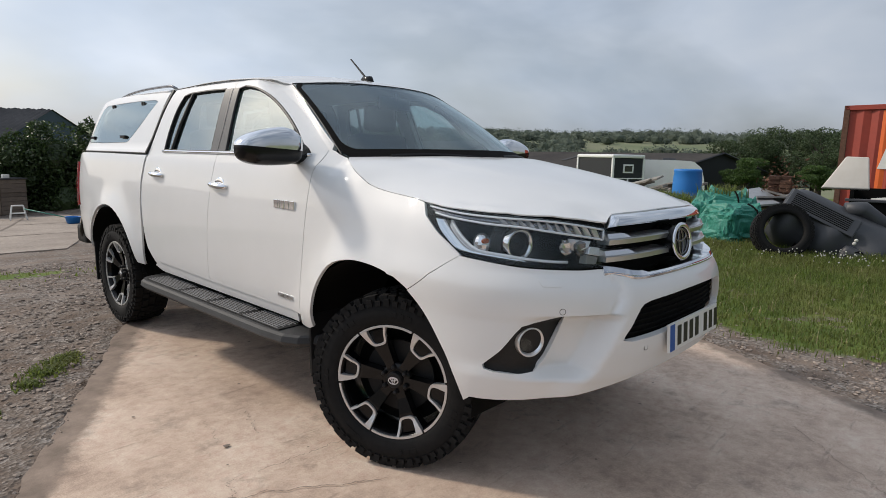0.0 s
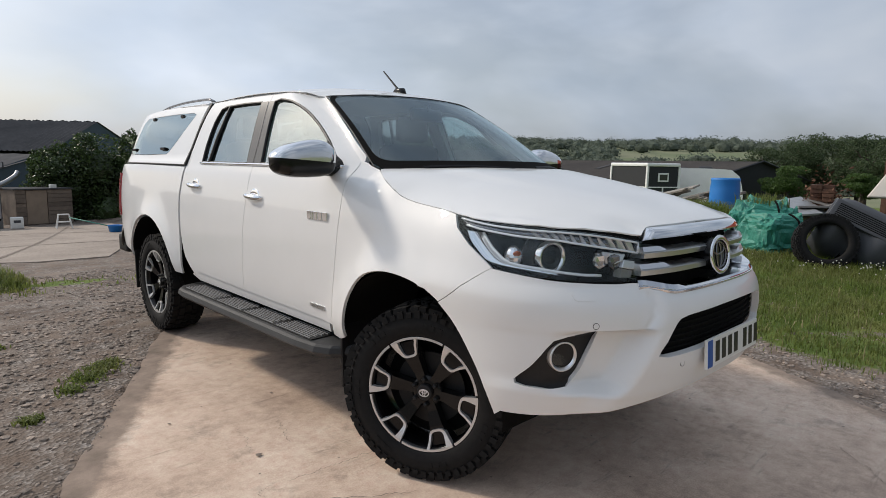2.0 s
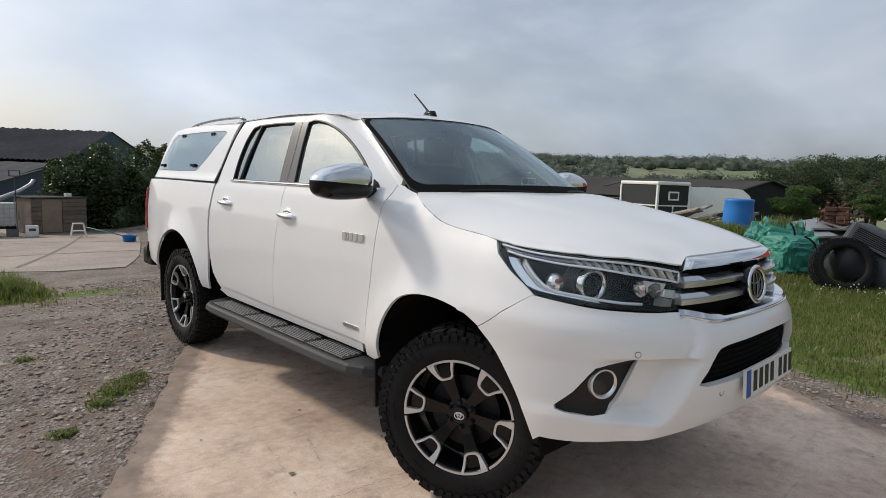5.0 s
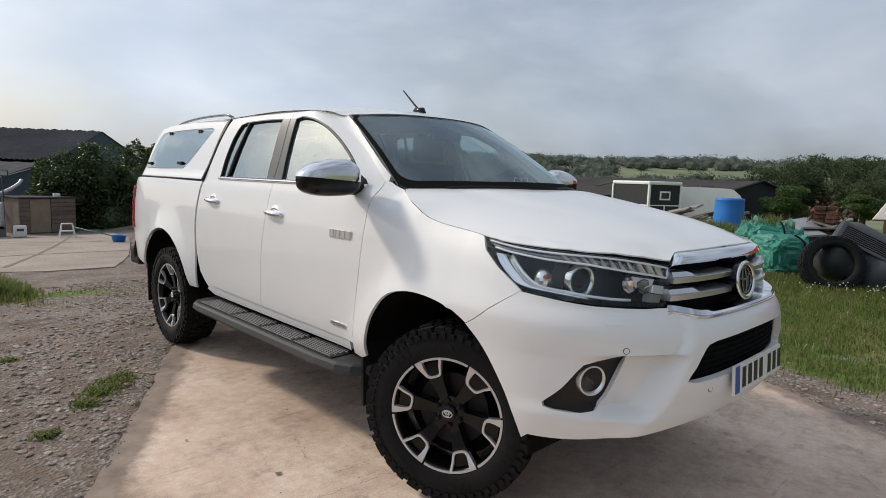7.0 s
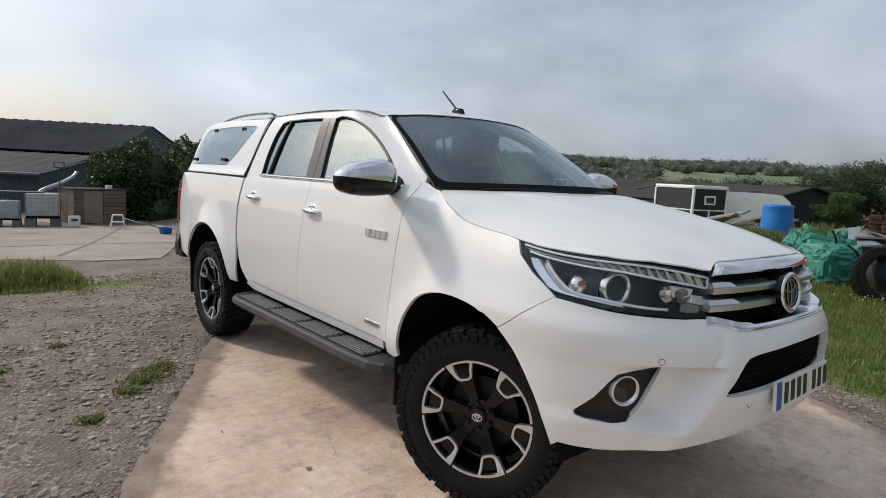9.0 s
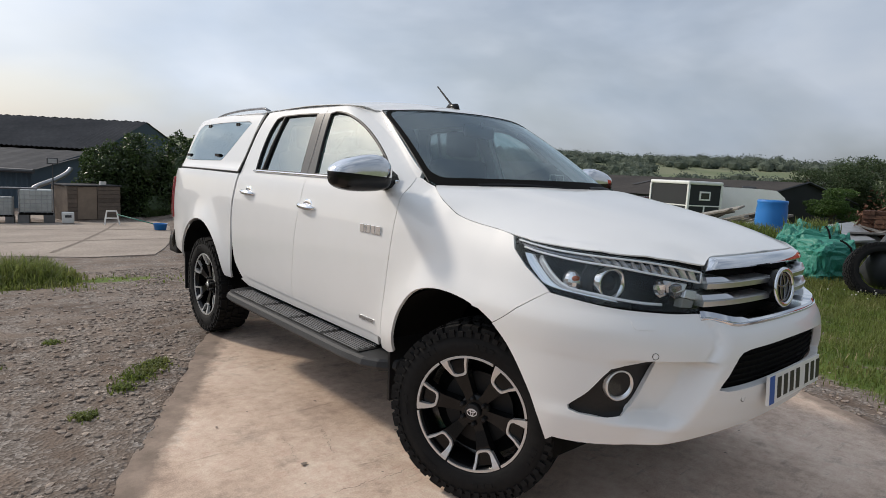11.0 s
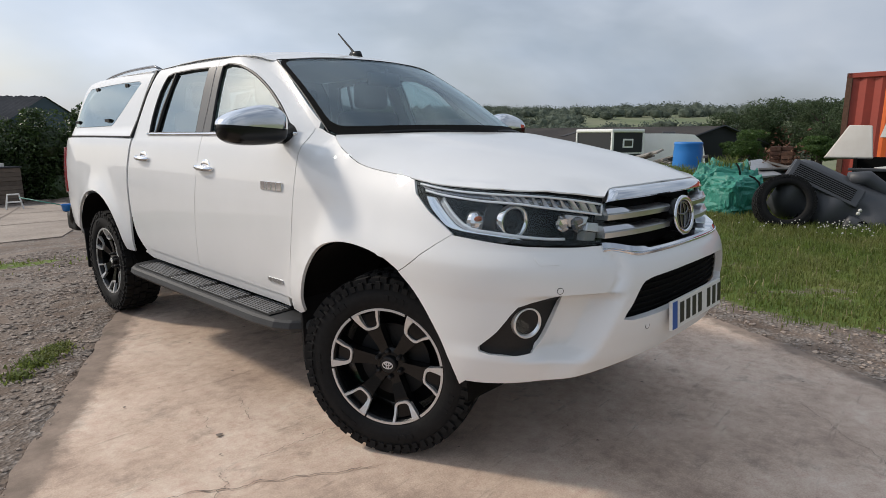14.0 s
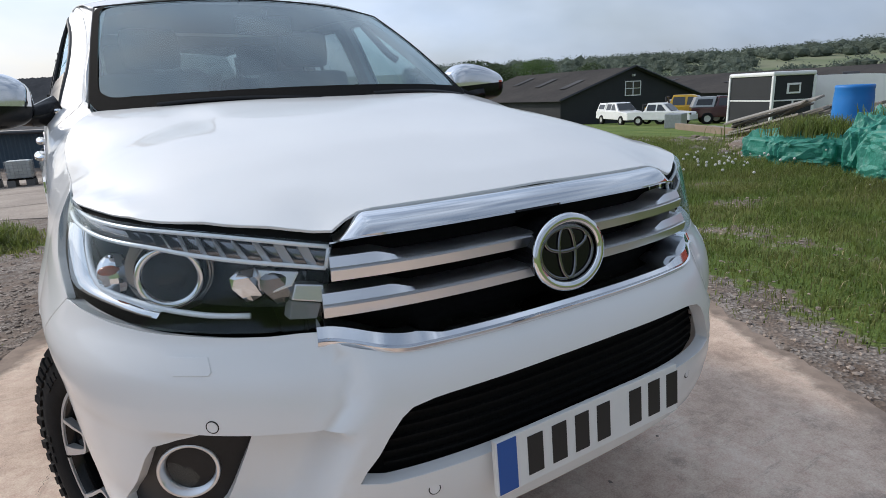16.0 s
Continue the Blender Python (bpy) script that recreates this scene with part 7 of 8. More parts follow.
# shipping container with an orange band and a plain white spire shape
ct = empty("shipping_container", (12.95, 0.72, 0.0), "red corrugated shipping container with an orange band", "container", rz=-97)
L, H = 6.0, 2.60
bm = bmesh.new()
corrugated(bm, (0, 0, 0.1), (L, 0, 0.1), (L, 0, H - 0.08), (0, 0, H - 0.08), 22, 0.022)
part("side_wall", bm, red_steel, ct)
bm = bmesh.new()
box(bm, 0.0, L, 0.08, 2.4, 0.05, H - 0.03)
part("hull", bm, red_steel, ct)
for nm, x0, x1, z0, z1 in (("top_rail", 0, L, H - 0.10, H), ("bottom_rail", 0, L, 0, 0.14), ("corner_post", -0.02, 0.09, 0, H), ("corner_post", L - 0.09, L + 0.02, 0, H)):
    bm = bmesh.new()
    box(bm, x0, x1, -0.045, 0.06, z0, z1, bevel=0.008)
    part(nm, bm, red_steel if "rail" in nm else rust, ct)
bm = bmesh.new()
corrugated(bm, (0.68, -0.004, 0.15), (1.23, -0.004, 0.15), (1.23, -0.004, H - 0.12), (0.68, -0.004, H - 0.12), 2, 0.020)
part("orange_band", bm, orange_paint, ct)
bm = bmesh.new()
bm.faces.new([bm.verts.new((x, -0.030, z)) for x, z in ((0.70, 1.28), (0.96, 1.28), (0.95, 1.55), (0.93, 2.22), (0.90, 2.30), (0.885, 2.22), (0.82, 1.75))])
part("white_spire", bm, white_plastic, ct)
for i in range(10):
    bm = bmesh.new()
    z = 1.30 + 0.045 * i
    box(bm, 0.97, 1.13 - 0.012 * i, -0.034, -0.027, z, z + 0.018)
    part("white_line", bm, white_plastic, ct)


# blue drum on the rubble
def build_drum(name, label, x, y, z, mat, tilt=0.0):
    d = empty(name, (x, y, z), label, "drum")
    bm = bmesh.new()
    lathe(bm, [(0.0, 0.001), (0.0, 0.25), (0.03, 0.27), (0.20, 0.288), (0.45, 0.292), (0.70, 0.288), (0.84, 0.275), (0.86, 0.282), (0.90, 0.282), (0.915, 0.265), (0.90, 0.25), (0.89, 0.001)], 40, Matrix.Rotation(radians(tilt), 4, "Y") @ Matrix.Rotation(radians(-90), 4, "Y"))
    part("barrel", bm, mat, d, smooth=True)
    bm = bmesh.new()
    for k in (-1, 1):
        lathe(bm, [(0.89, 0.05), (0.915, 0.045), (0.915, 0.001)], 14, Matrix.Rotation(radians(tilt), 4, "Y") @ Matrix.Rotation(radians(-90), 4, "Y") @ Matrix.Translation((0, 0.15 * k, 0)))
    part("bung", bm, mat, d)
    return d


build_drum("blue_drum", "bright blue plastic drum standing on rubble", 10.35, 2.98, 0.27, blue_plastic)
bm = bmesh.new()
for v in bmesh.ops.create_icosphere(bm, subdivisions=4, radius=1)["verts"]:
    n = noise.fractal(v.co * 2.1, 1.0, 2.0, 4)
    v.co = Vector((v.co.x * 2.6, v.co.y * 1.9, max(-0.3, v.co.z * 0.42))) * (1 + 0.16 * n) + Vector((11.4, 3.3, 0.02))
tagged(link_mesh("rubble_mound", bm, ground.data.materials[0]), "low mound of earth and rubble under scrap", "mound", kind="structure")
build_drum("grey_drum", "faded grey-blue drum lying among planks", 11.2, 3.9, 0.30, galvanised, 85)


def plank(p, q, w, h, mat, label, roll=0.0):
    p, q = Vector(p), Vector(q)
    bm = bmesh.new()
    n = (q - p).length
    box(bm, -w / 2, w / 2, 0, n, -h / 2, h / 2, bevel=0.006)
    for v in bm.verts:
        v.co.z += 0.02 * math.sin(v.co.y * 1.3 + p.x)
    ob = tagged(link_mesh("plank", bm, mat, smooth=False), label, "plank", "loose planks")
    ob.matrix_world = Matrix.Translation(p) @ (q - p).to_track_quat("Y", "Z").to_matrix().to_4x4() @ Matrix.Rotation(radians(roll), 4, "Y")
    return ob


rnd = random.Random(4)
for i in range(17):
    a = Vector((14.2 + rnd.uniform(-0.6, 0.8), 6.9 + rnd.uniform(-0.8, 0.5), -0.10 + 0.022 * i))
    b = Vector((12.2 + rnd.uniform(-0.5, 0.6), 4.0 + rnd.uniform(-0.6, 0.9), 0.46 + 0.030 * i))
    plank(a, b, rnd.uniform(0.12, 0.22), rnd.uniform(0.035, 0.06), grey_wood, "weathered grey plank in a loose pile", rnd.uniform(-25, 25))
plank((15.4, 9.9, 0.05), (13.7, 6.5, 0.02), 0.16, 0.18, ply, "pale squared timber lying along the grass edge")
plank((15.6, 8.9, 0.03), (14.3, 7.0, 0.03), 0.2, 0.1, grey_wood, "weathered grey plank lying in the grass")
for i in range(7):
    x, y = 10.6 + 0.28 * i, 2.3 - 0.16 * i + rnd.uniform(-0.15, 0.15)
    bm = bmesh.new()
    box(bm, -0.55, 0.55, -0.3, 0.3, -0.02, 0.02, bevel=0.004)
    ob = tagged(link_mesh("slab_offcut", bm, rnd.choice([roof_sheet, galvanised, block_grey]), smooth=False), "grey sheet offcut thrown on the rubble", "sheet", "sheet offcuts")
    ob.matrix_world = pose(x, y, 0.50 + 0.03 * i, rnd.uniform(-14, 14), rnd.uniform(-18, 6), rnd.uniform(-60, 60))

# stack of rusty bricks with ivy behind the bags
stack = empty("brick_stack", (12.05, 1.62, 0.12), "crumbling rust-red brick stack", "bricks", rz=12)
for k in range(11):
    for i in range(2):
        for j in range(2):
            bm = bmesh.new()
            d = 0.045 * math.sin(k * 5.3 + i * 3 + j * 2.2)
            box(bm, -0.22 + 0.225 * i + d, -0.005 + 0.225 * i + d, -0.21 + 0.22 * j, 0.0 + 0.22 * j, 0.088 * k, 0.088 * k + 0.08, bevel=0.006)
            part("brick", bm, rust, stack)


# green bulk bags
def bulk_bag(name, label, x, y, w, h, seed, slump, spikes=0.0):
    bm = bmesh.new()
    bmesh.ops.create_icosphere(bm, subdivisions=5, radius=1)
    for v in bm.verts:
        p = v.co.normalized()
        sq = Vector([math.copysign(abs(c) ** 0.55, c) for c in p])
        n = noise.fractal(p * 1.6 + Vector((seed, 0, 0)), 0.9, 2.0, 5)
        # creases: ridged noise makes the sharp folds of slack cloth
        f = 1 - abs(noise.noise(p * 3.2 + Vector((0, seed, 0)))) * 2
        f2 = 1 - abs(noise.noise(Vector((p.x * 7, p.y * 7, p.z * 3)) + Vector((seed, 1, 0)))) * 2
        k = 1 + 0.10 * n + 0.09 * f + 0.045 * f2
        z = sq.z * k
        top = ease(0.1, 0.9, p.z)
        v.co = Vector((sq.x * k * w * (1 - slump * top * 0.45), sq.y * k * w * (1 - slump * top * 0.45), (z * 0.5 + 0.5) * h * (1 - slump * 0.25 * top * (0.5 + noise.noise(p * 2 + Vector((0, 0, seed)))))))
        if spikes and p.z > 0.35:
            v.co.z += spikes * max(0, noise.noise(p * 2.6 + Vector((seed * 2, 0, 3)))) ** 1.2 * 1.4
        v.co.z = max(0.0, v.co.z)
    b = empty(name, (x, y, land(x, y) - 0.03), label, "bag", "green bulk bags", rz=20 * seed)
    part("sack", bm, tarp, b, smooth=False)
    bm = bmesh.new()
    tube(bm, smooth_line([(-w * 0.98, -w * 0.5, 0.05), (-w * 1.06, -w * 0.45, h * 0.5), (-w * 0.92, -w * 0.4, h * 0.9), (-w * 0.5, -w * 0.3, h * 1.04)], 0.08), 0.014, 6)
    part("strap", bm, liner, b)
    return b


bulk_bag("bulk_bag", "slumped green woven bulk bag with torn folds", 7.95, 1.45, 0.46, 0.78, 1, 0.4, 0.20)
bulk_bag("bulk_bag", "upright green woven bulk bag with a dark strap", 7.45, 1.15, 0.36, 0.62, 3, 0.2, 0.06)
bulk_bag("bulk_bag", "collapsed green woven bulk bag overgrown with grass", 8.35, 2.55, 0.50, 0.52, 5, 0.7, 0.05)
bulk_bag("bulk_bag", "collapsed green woven bulk bag lying in grass", 8.75, 3.2, 0.46, 0.52, 8, 0.8, 0.10)

# loose tyre in the grass
loose = empty("loose_tyre", (0, 0, 0), "worn black off-road tyre lying in the grass", "tyre")
for part_name in ("tyre", "tread"):
    src = next(c for c in (wheel.children_recursive) if c.name.split(".")[0] == part_name)
    c = new(part_name, src.data)
    c.parent = loose
loose.matrix_world = pose(6.75, 0.28, 0.41, 0, 14, 28) @ Matrix.Diagonal((1.15, 0.98, 0.98, 1))

# discarded dashboard moulding, leaning down to the right
dash = empty("dashboard_moulding", (7.22, -0.02, 0.50), "dark grey vehicle dashboard moulding dumped in grass", "dashboard", rz=-78)
DM = Matrix.Rotation(radians(26), 4, "Y")
prof = smooth_line([(-0.30, -0.30), (-0.34, -0.05), (-0.25, 0.22), (-0.05, 0.36), (0.12, 0.38), (0.24, 0.30), (0.26, -0.1), (0.2, -0.45), (-0.1, -0.48)], 0.06, True)
bm = bmesh.new()
rings = []
for i in range(25):
    x = -0.50 + 1.75 * i / 24
    end = 0.80 + 0.20 * ease(0, 0.12, (i / 24)) - 0.25 * ease(0.75, 1.0, i / 24)
    bulge = 0.05 * math.sin(i * 0.8)
    rings.append([bm.verts.new((x, y * end - bulge * (z < 0.1), z * end)) for y, z in prof])
for a, b in zip(rings, rings[1:]):
    for i in range(len(prof)):
        j = (i + 1) % len(prof)
        bm.faces.new((a[i], a[j], b[j], b[i]))
bm.faces.new(rings[0])
bm.faces.new(rings[-1][::-1])
bmesh.ops.recalc_face_normals(bm, faces=bm.faces[:])
bmesh.ops.transform(bm, matrix=DM, verts=bm.verts[:])
shell = part("moulding", bm, dash_grey, dash, smooth=True)
VM = DM @ Matrix.Translation((-0.02, -0.262, 0.20)) @ Matrix.Rotation(radians(58), 4, "X")
bm = bmesh.new()
box(bm, -0.46, 0.46, -0.14, 0.14, -0.02, 0.030, VM, 0.02)
surround = part("vent_surround", bm, dash_grey, dash)
bm = bmesh.new()
box(bm, -0.40, 0.36, -0.095, 0.095, 0.020, 0.034, VM)
part("vent_hole", bm, liner, surround)
for i in range(7):
    bm = bmesh.new()
    box(bm, -0.40, 0.36, -0.088 + 0.028 * i, -0.078 + 0.028 * i, 0.025, 0.046, VM)
    part("vent_slat", bm, dash_grey, surround)
bm = bmesh.new()
box(bm, 0.42, 1.02, -0.42, -0.20, -0.25, -0.02, DM, 0.06)
pod = part("instrument_pod", bm, dash_grey, dash, smooth=True)
for x in (0.62, 0.80):
    bm = bmesh.new()
    lathe(bm, [(-0.02, 0.085 if x < 0.7 else 0.05), (0.012, 0.075 if x < 0.7 else 0.045), (-0.01, 0.001)], 24, DM @ Matrix.Translation((x, -0.405, -0.10)) @ Matrix.Rotation(radians(-90), 4, "Z"))
    part("socket_hole", bm, liner, pod)
bm = bmesh.new()
tube(bm, [tuple(DM @ Vector(v)) for v in ((0.20, 0.0, 0.36), (0.38, 0.05, 0.46), (0.62, 0.12, 0.40), (1.0, 0.15, 0.34))], [0.10, 0.11, 0.11, 0.08], 14)
part("air_duct", bm, dash_grey, dash, smooth=True)

# pale padded panel, black tub and batten behind the moulding
bm = bmesh.new()
pts = [(-0.36, 0.0), (0.30, 0.0), (0.25, 0.55), (-0.06, 0.56)]
bm.faces.new([bm.verts.new((x, 0, z)) for x, z in pts])
r = bmesh.ops.extrude_face_region(bm, geom=bm.faces[:])
bmesh.ops.translate(bm, vec=(0, 0.07, 0), verts=[v for v in r["geom"] if isinstance(v, bmesh.types.BMVert)])
bmesh.ops.recalc_face_normals(bm, faces=bm.faces[:])
bmesh.ops.bevel(bm, geom=bm.edges[:], offset=0.025, segments=3, profile=0.6, affect="EDGES")
tagged(link_mesh("padded_panel", bm, pale_panel, smooth=True), "pale padded panel leaning on dumped black tub", "panel").matrix_world = pose(9.0, -0.08, 0.97, -22, 0, -80)
tub = empty("black_tub", (9.25, -1.0, 0.35), "big open black tub lying among scrap", "tub", rz=-82)
for x0, x1, y0, y1, z0, z1 in ((-0.9, 1.6, -0.55, -0.50, 0.0, 0.45), (-0.9, 1.6, 0.5, 0.55, 0.0, 0.62), (-0.9, -0.85, -0.55, 0.55, 0, 0.62), (1.55, 1.6, -0.55, 0.55, 0, 0.62), (-0.9, 1.6, -0.55, 0.55, -0.05, 0.0)):
    bm = bmesh.new()
    box(bm, x0, x1, y0, y1, z0, z1)
    part("wall", bm, liner, tub)
bm = bmesh.new()
box(bm, -0.95, 1.65, -0.62, -0.45, 0.44, 0.48, bevel=0.01)
part("tub_rim", bm, dash_grey, tub)
for k in (-0.7, 1.4):
    bm = bmesh.new()
    box(bm, k - 0.15, k + 0.15, -0.5, 0.5, -0.38, -0.05, bevel=0.01)
    part("foot_block", bm, block_grey, tub)
plank((8.75, -0.45, 0.80), (8.55, -2.4, 1.12), 0.05, 0.06, white_plastic, "white batten lying across the black tub")


# ---- greenery ----
def sheet_mesh(name, verts, faces, mat, parent=None, smooth=False):
    me = bpy.data.meshes.new(name)
    me.from_pydata(verts, [], faces)
    me.materials.append(mat)
    if smooth:
        me.polygons.foreach_set("use_smooth", [True] * len(me.polygons))
    ob = new(name, me)
    if parent is not None:
        ob.parent = parent
    return ob


def leaves(centres, size, rng, up=0.3, n_side=4):
    """Small folded leaves round the given places: each two triangles bent along the midrib."""
    n = len(centres)
    d = rng.normal(size=(n, 3))
    d[:, 2] = d[:, 2] * 0.7 + up
    d /= np.linalg.norm(d, axis=1)[:, None]
    s = np.cross(d, rng.normal(size=(n, 3)))
    s /= np.linalg.norm(s, axis=1)[:, None]
    nn = np.cross(d, s)
    L = size * rng.uniform(0.6, 1.4, n)[:, None]
    base, tip = centres - d * L * 0.5, centres + d * L * 0.5
    a, b = centres + s * L * 0.24 + nn * L * 0.07, centres - s * L * 0.24 + nn * L * 0.07
    v = np.stack([base, a, tip, b], 1).reshape(-1, 3)
    i = np.arange(n)[:, None] * 4
    f = np.concatenate([i + np.array([0, 1, 2]), i + np.array([0, 2, 3])])
    return v.tolist(), f.tolist()


def crown_points(rng, blobs, n):
    """Places near the surfaces of many overlapping clumps, thinned by noise so that gaps show."""
    out = []
    per = max(1, n // len(blobs))
    for (x, y, z, r, h) in blobs:
        p = rng.normal(size=(per, 3))
        p /= np.linalg.norm(p, axis=1)[:, None]
        k = rng.uniform(0.55, 1.08, per)[:, None] ** 0.5
        bump = np.array([1 + 0.28 * noise.noise(Vector(q) * 2.4 + Vector((x, y, z))) for q in p])[:, None]
        out.append(p * k * bump * np.array([r, r, h]) + np.array([x, y, z]))
    return np.concatenate(out)


rng = np.random.default_rng(7)
# laurel hedge
hedge = empty("laurel_hedge", (3.0, 23.2, land(3, 23.2)), "dense dark green laurel hedge beside the shed", "hedge")
blobs = []
for i in range(26):
    t = i / 25
    x, y = 2.25 + 5.2 * t + rng.uniform(-0.25, 0.25), 24.5 - 2.2 * t + rng.uniform(-0.4, 0.4)
    top = 1.25 + 0.85 * ease(0.0, 0.30, t) + rng.uniform(-0.15, 0.2)
    for z in np.arange(0.0, top, 0.75):
        blobs.append((x + rng.uniform(-0.3, 0.3), y + rng.uniform(-0.35, 0.35), z - 0.6, rng.uniform(0.6, 0.95), rng.uniform(0.55, 0.8)))
    if rng.uniform() < 0.5:
        blobs.append((x, y, top - 0.35, 0.4, 0.6))
v, f = leaves(crown_points(rng, blobs, 70000), 0.125, rng)
ob = sheet_mesh("crown", v, f, leaf_dark)
ob.parent = hedge
ob.matrix_parent_inverse = hedge.matrix_world.inverted()
bm = bmesh.new()
for (x, y, z, r, h) in [q for q in blobs if q[2] < 1.2][::2]:
    for q in bmesh.ops.create_icosphere(bm, subdivisions=2, radius=1)["verts"]:
        q.co = Vector((q.co.x * r, q.co.y * r, q.co.z * h)) * (0.72 + 0.2 * noise.noise(q.co * 3)) + Vector((x, y, z))
ob = link_mesh("shaded_core", bm, leaf_dark, smooth=False)
ob.parent = hedge
ob.matrix_parent_inverse = hedge.matrix_world.inverted()


def tree(name, label, x, y, top, width, mat, seed, count=9500, leaf=0.25, base=None):
    """A broadleaf tree: tapered trunk, limbs, and a crown of many leaves in uneven clumps."""
    r = np.random.default_rng(seed)
    z0 = land(x, y) if base is None else base
    h = top - z0
    t = empty(name, (x, y, z0), label, "tree")
    bm = bmesh.new()
    tube(bm, [(0, 0, -0.2), (0.05 * h * 0.1, 0, h * 0.3), (0.1, 0.1, h * 0.75)], [0.035 * h, 0.026 * h, 0.008 * h], 8)
    cl = []
    for i in range(16):
        a, k = r.uniform(0, 6.28), r.uniform(0.30, 0.92)
        d = width * 0.5 * math.sqrt(max(0.05, 1 - ((k - 0.55) / 0.5) ** 2)) * r.uniform(0.45, 0.85)
        e = (d * math.cos(a), d * math.sin(a), h * k)
        tube(bm, [(0.05, 0, h * k * 0.6), (e[0] * 0.5, e[1] * 0.5, h * k * 0.85), e], [0.014 * h, 0.009 * h, 0.004 * h], 5)
        cl.append((*e, width * r.uniform(0.15, 0.25), h * r.uniform(0.08, 0.14)))
    cl.append((0, 0, h * 0.92, width * 0.16, h * 0.09))
    part("trunk", bm, bark, t)
    v, f = leaves(crown_points(r, cl, count), leaf, r)
    sheet_mesh("crown", v, f, mat, t)
    return t


for i, (x, y, top, w, mat) in enumerate(((88, 26.6, 4.4, 8, leaf_tree), (92, 24.6, 5.2, 8, leaf_tree), (97, 23, 6.4, 8.5, leaf_tree), (95, 20.2, 5.6, 7.5, leaf_tree), (97, 17.6, 6.0, 8, leaf_tree),
        (91, 15.6, 6.2, 8, leaf_tree), (88, 12.6, 5.8, 8, leaf_tree), (90, 9.0, 6.0, 9, leaf_tree), (75, 20.3, 1.9, 5.5, leaf_light), (78, 13.5, 1.2, 4.5, leaf_light), (102, 28.5, 4.0, 7, leaf_tree), (93, 4, 5.8, 9, leaf_tree), (90, -2, 6, 9, leaf_tree),
        (46, 60, 5.0, 7, leaf_tree), (52, 66, 4.4, 7, leaf_tree), (72, 80, 6.4, 10, leaf_light), (82, 76, 5.6, 9, leaf_tree), (62, 78, 5.2, 8, leaf_tree))):
    tree("broadleaf_tree", "dark green broadleaf tree beyond the barns" if mat == leaf_tree else "fresh green young tree beyond the barns", x, y, top, w, mat, 30 + i)

# woods on the far slope
r = np.random.default_rng(11)
ico = bmesh.new()
bmesh.ops.create_icosphere(ico, subdivisions=2, radius=1)
base_v = np.array([v.co[:] for v in ico.verts])
base_f = np.array([[v.index for v in f.verts] for f in ico.faces])
ico.free()
spots = []
for i in range(3000):
    a, d = radians(r.uniform(-15, 60)), r.uniform(250, 900) if i % 3 else r.uniform(230, 330)
    x, y = d * math.cos(a), d * math.sin(a)
    gap_n = noise.noise(Vector((x / 140, y / 140, 2.0)))
    if i % 3 and gap_n < -0.22 and d > 420:
        continue
    s = r.uniform(4.0, 8.0) * (0.6 + d / 900)
    spots.append((x, y, land(x, y) + s * 0.35, s, s * r.uniform(0.6, 0.95)))
v, f = leaves(crown_points(r, spots, 130 * len(spots)), 1.8, r)
core_v, core_f = [np.array(v)], [list(q) for q in f]
count = len(v)
ball_bm = bmesh.new()
bmesh.ops.create_icosphere(ball_bm, subdivisions=1, radius=1)
cv0 = np.array([q.co[:] for q in ball_bm.verts])
cf0 = [[q.index for q in face.verts] for face in ball_bm.faces]
ball_bm.free()
for x, y, z, s, h in spots:
    core_v.append(cv0 * r.uniform(0.60, 0.86, (len(cv0), 1)) * np.array([s, s, h]) + np.array([x, y, z]))
    core_f += [[count + k for k in q] for q in cf0]
    count += len(cv0)
v, f = np.concatenate(core_v).tolist(), core_f
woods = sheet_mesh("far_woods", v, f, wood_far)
tagged(woods, "woodland on the far slope, its green paled for haze", "woods", kind="stuff")


# grass blades
def grass(name, places, heights, rng, mat, label, lean=0.45, width=0.006):
    n = len(places)
    a = rng.uniform(0, 6.283, n)
    d = np.stack([np.cos(a), np.sin(a), np.zeros(n)], 1)
    s = np.stack([-np.sin(a), np.cos(a), np.zeros(n)], 1) * (width * rng.uniform(0.7, 1.4, n))[:, None]
    up = np.array([0, 0, 1.0])
    h = heights[:, None]
    k = (lean * rng.uniform(0.2, 1.4, n))[:, None]
    p0 = places
    p1 = places + up * h * 0.6 + d * h * k * 0.3
    p2 = places + up * h * (1 - 0.25 * k) + d * h * k
    v = np.stack([p0 - s, p0 + s, p1 + s * 0.8, p1 - s * 0.8, p2], 1).reshape(-1, 3)
    i = np.arange(n)[:, None] * 5
    f = (i + np.array([0, 1, 2, 3])).tolist() + (i + np.array([3, 2, 4])).tolist()
    return tagged(sheet_mesh(name, v.tolist(), f, mat), label, "grass", kind="stuff")


def scatter(rng, n, x0, x1, y0, y1, keep):
    out = []
    while len(out) < n:
        x, y = rng.uniform(x0, x1), rng.uniform(y0, y1)
        k = keep(x, y)
        if rng.uniform() < k:
            out.append((x, y, ground_height(x, y), k))
    return np.array(out)


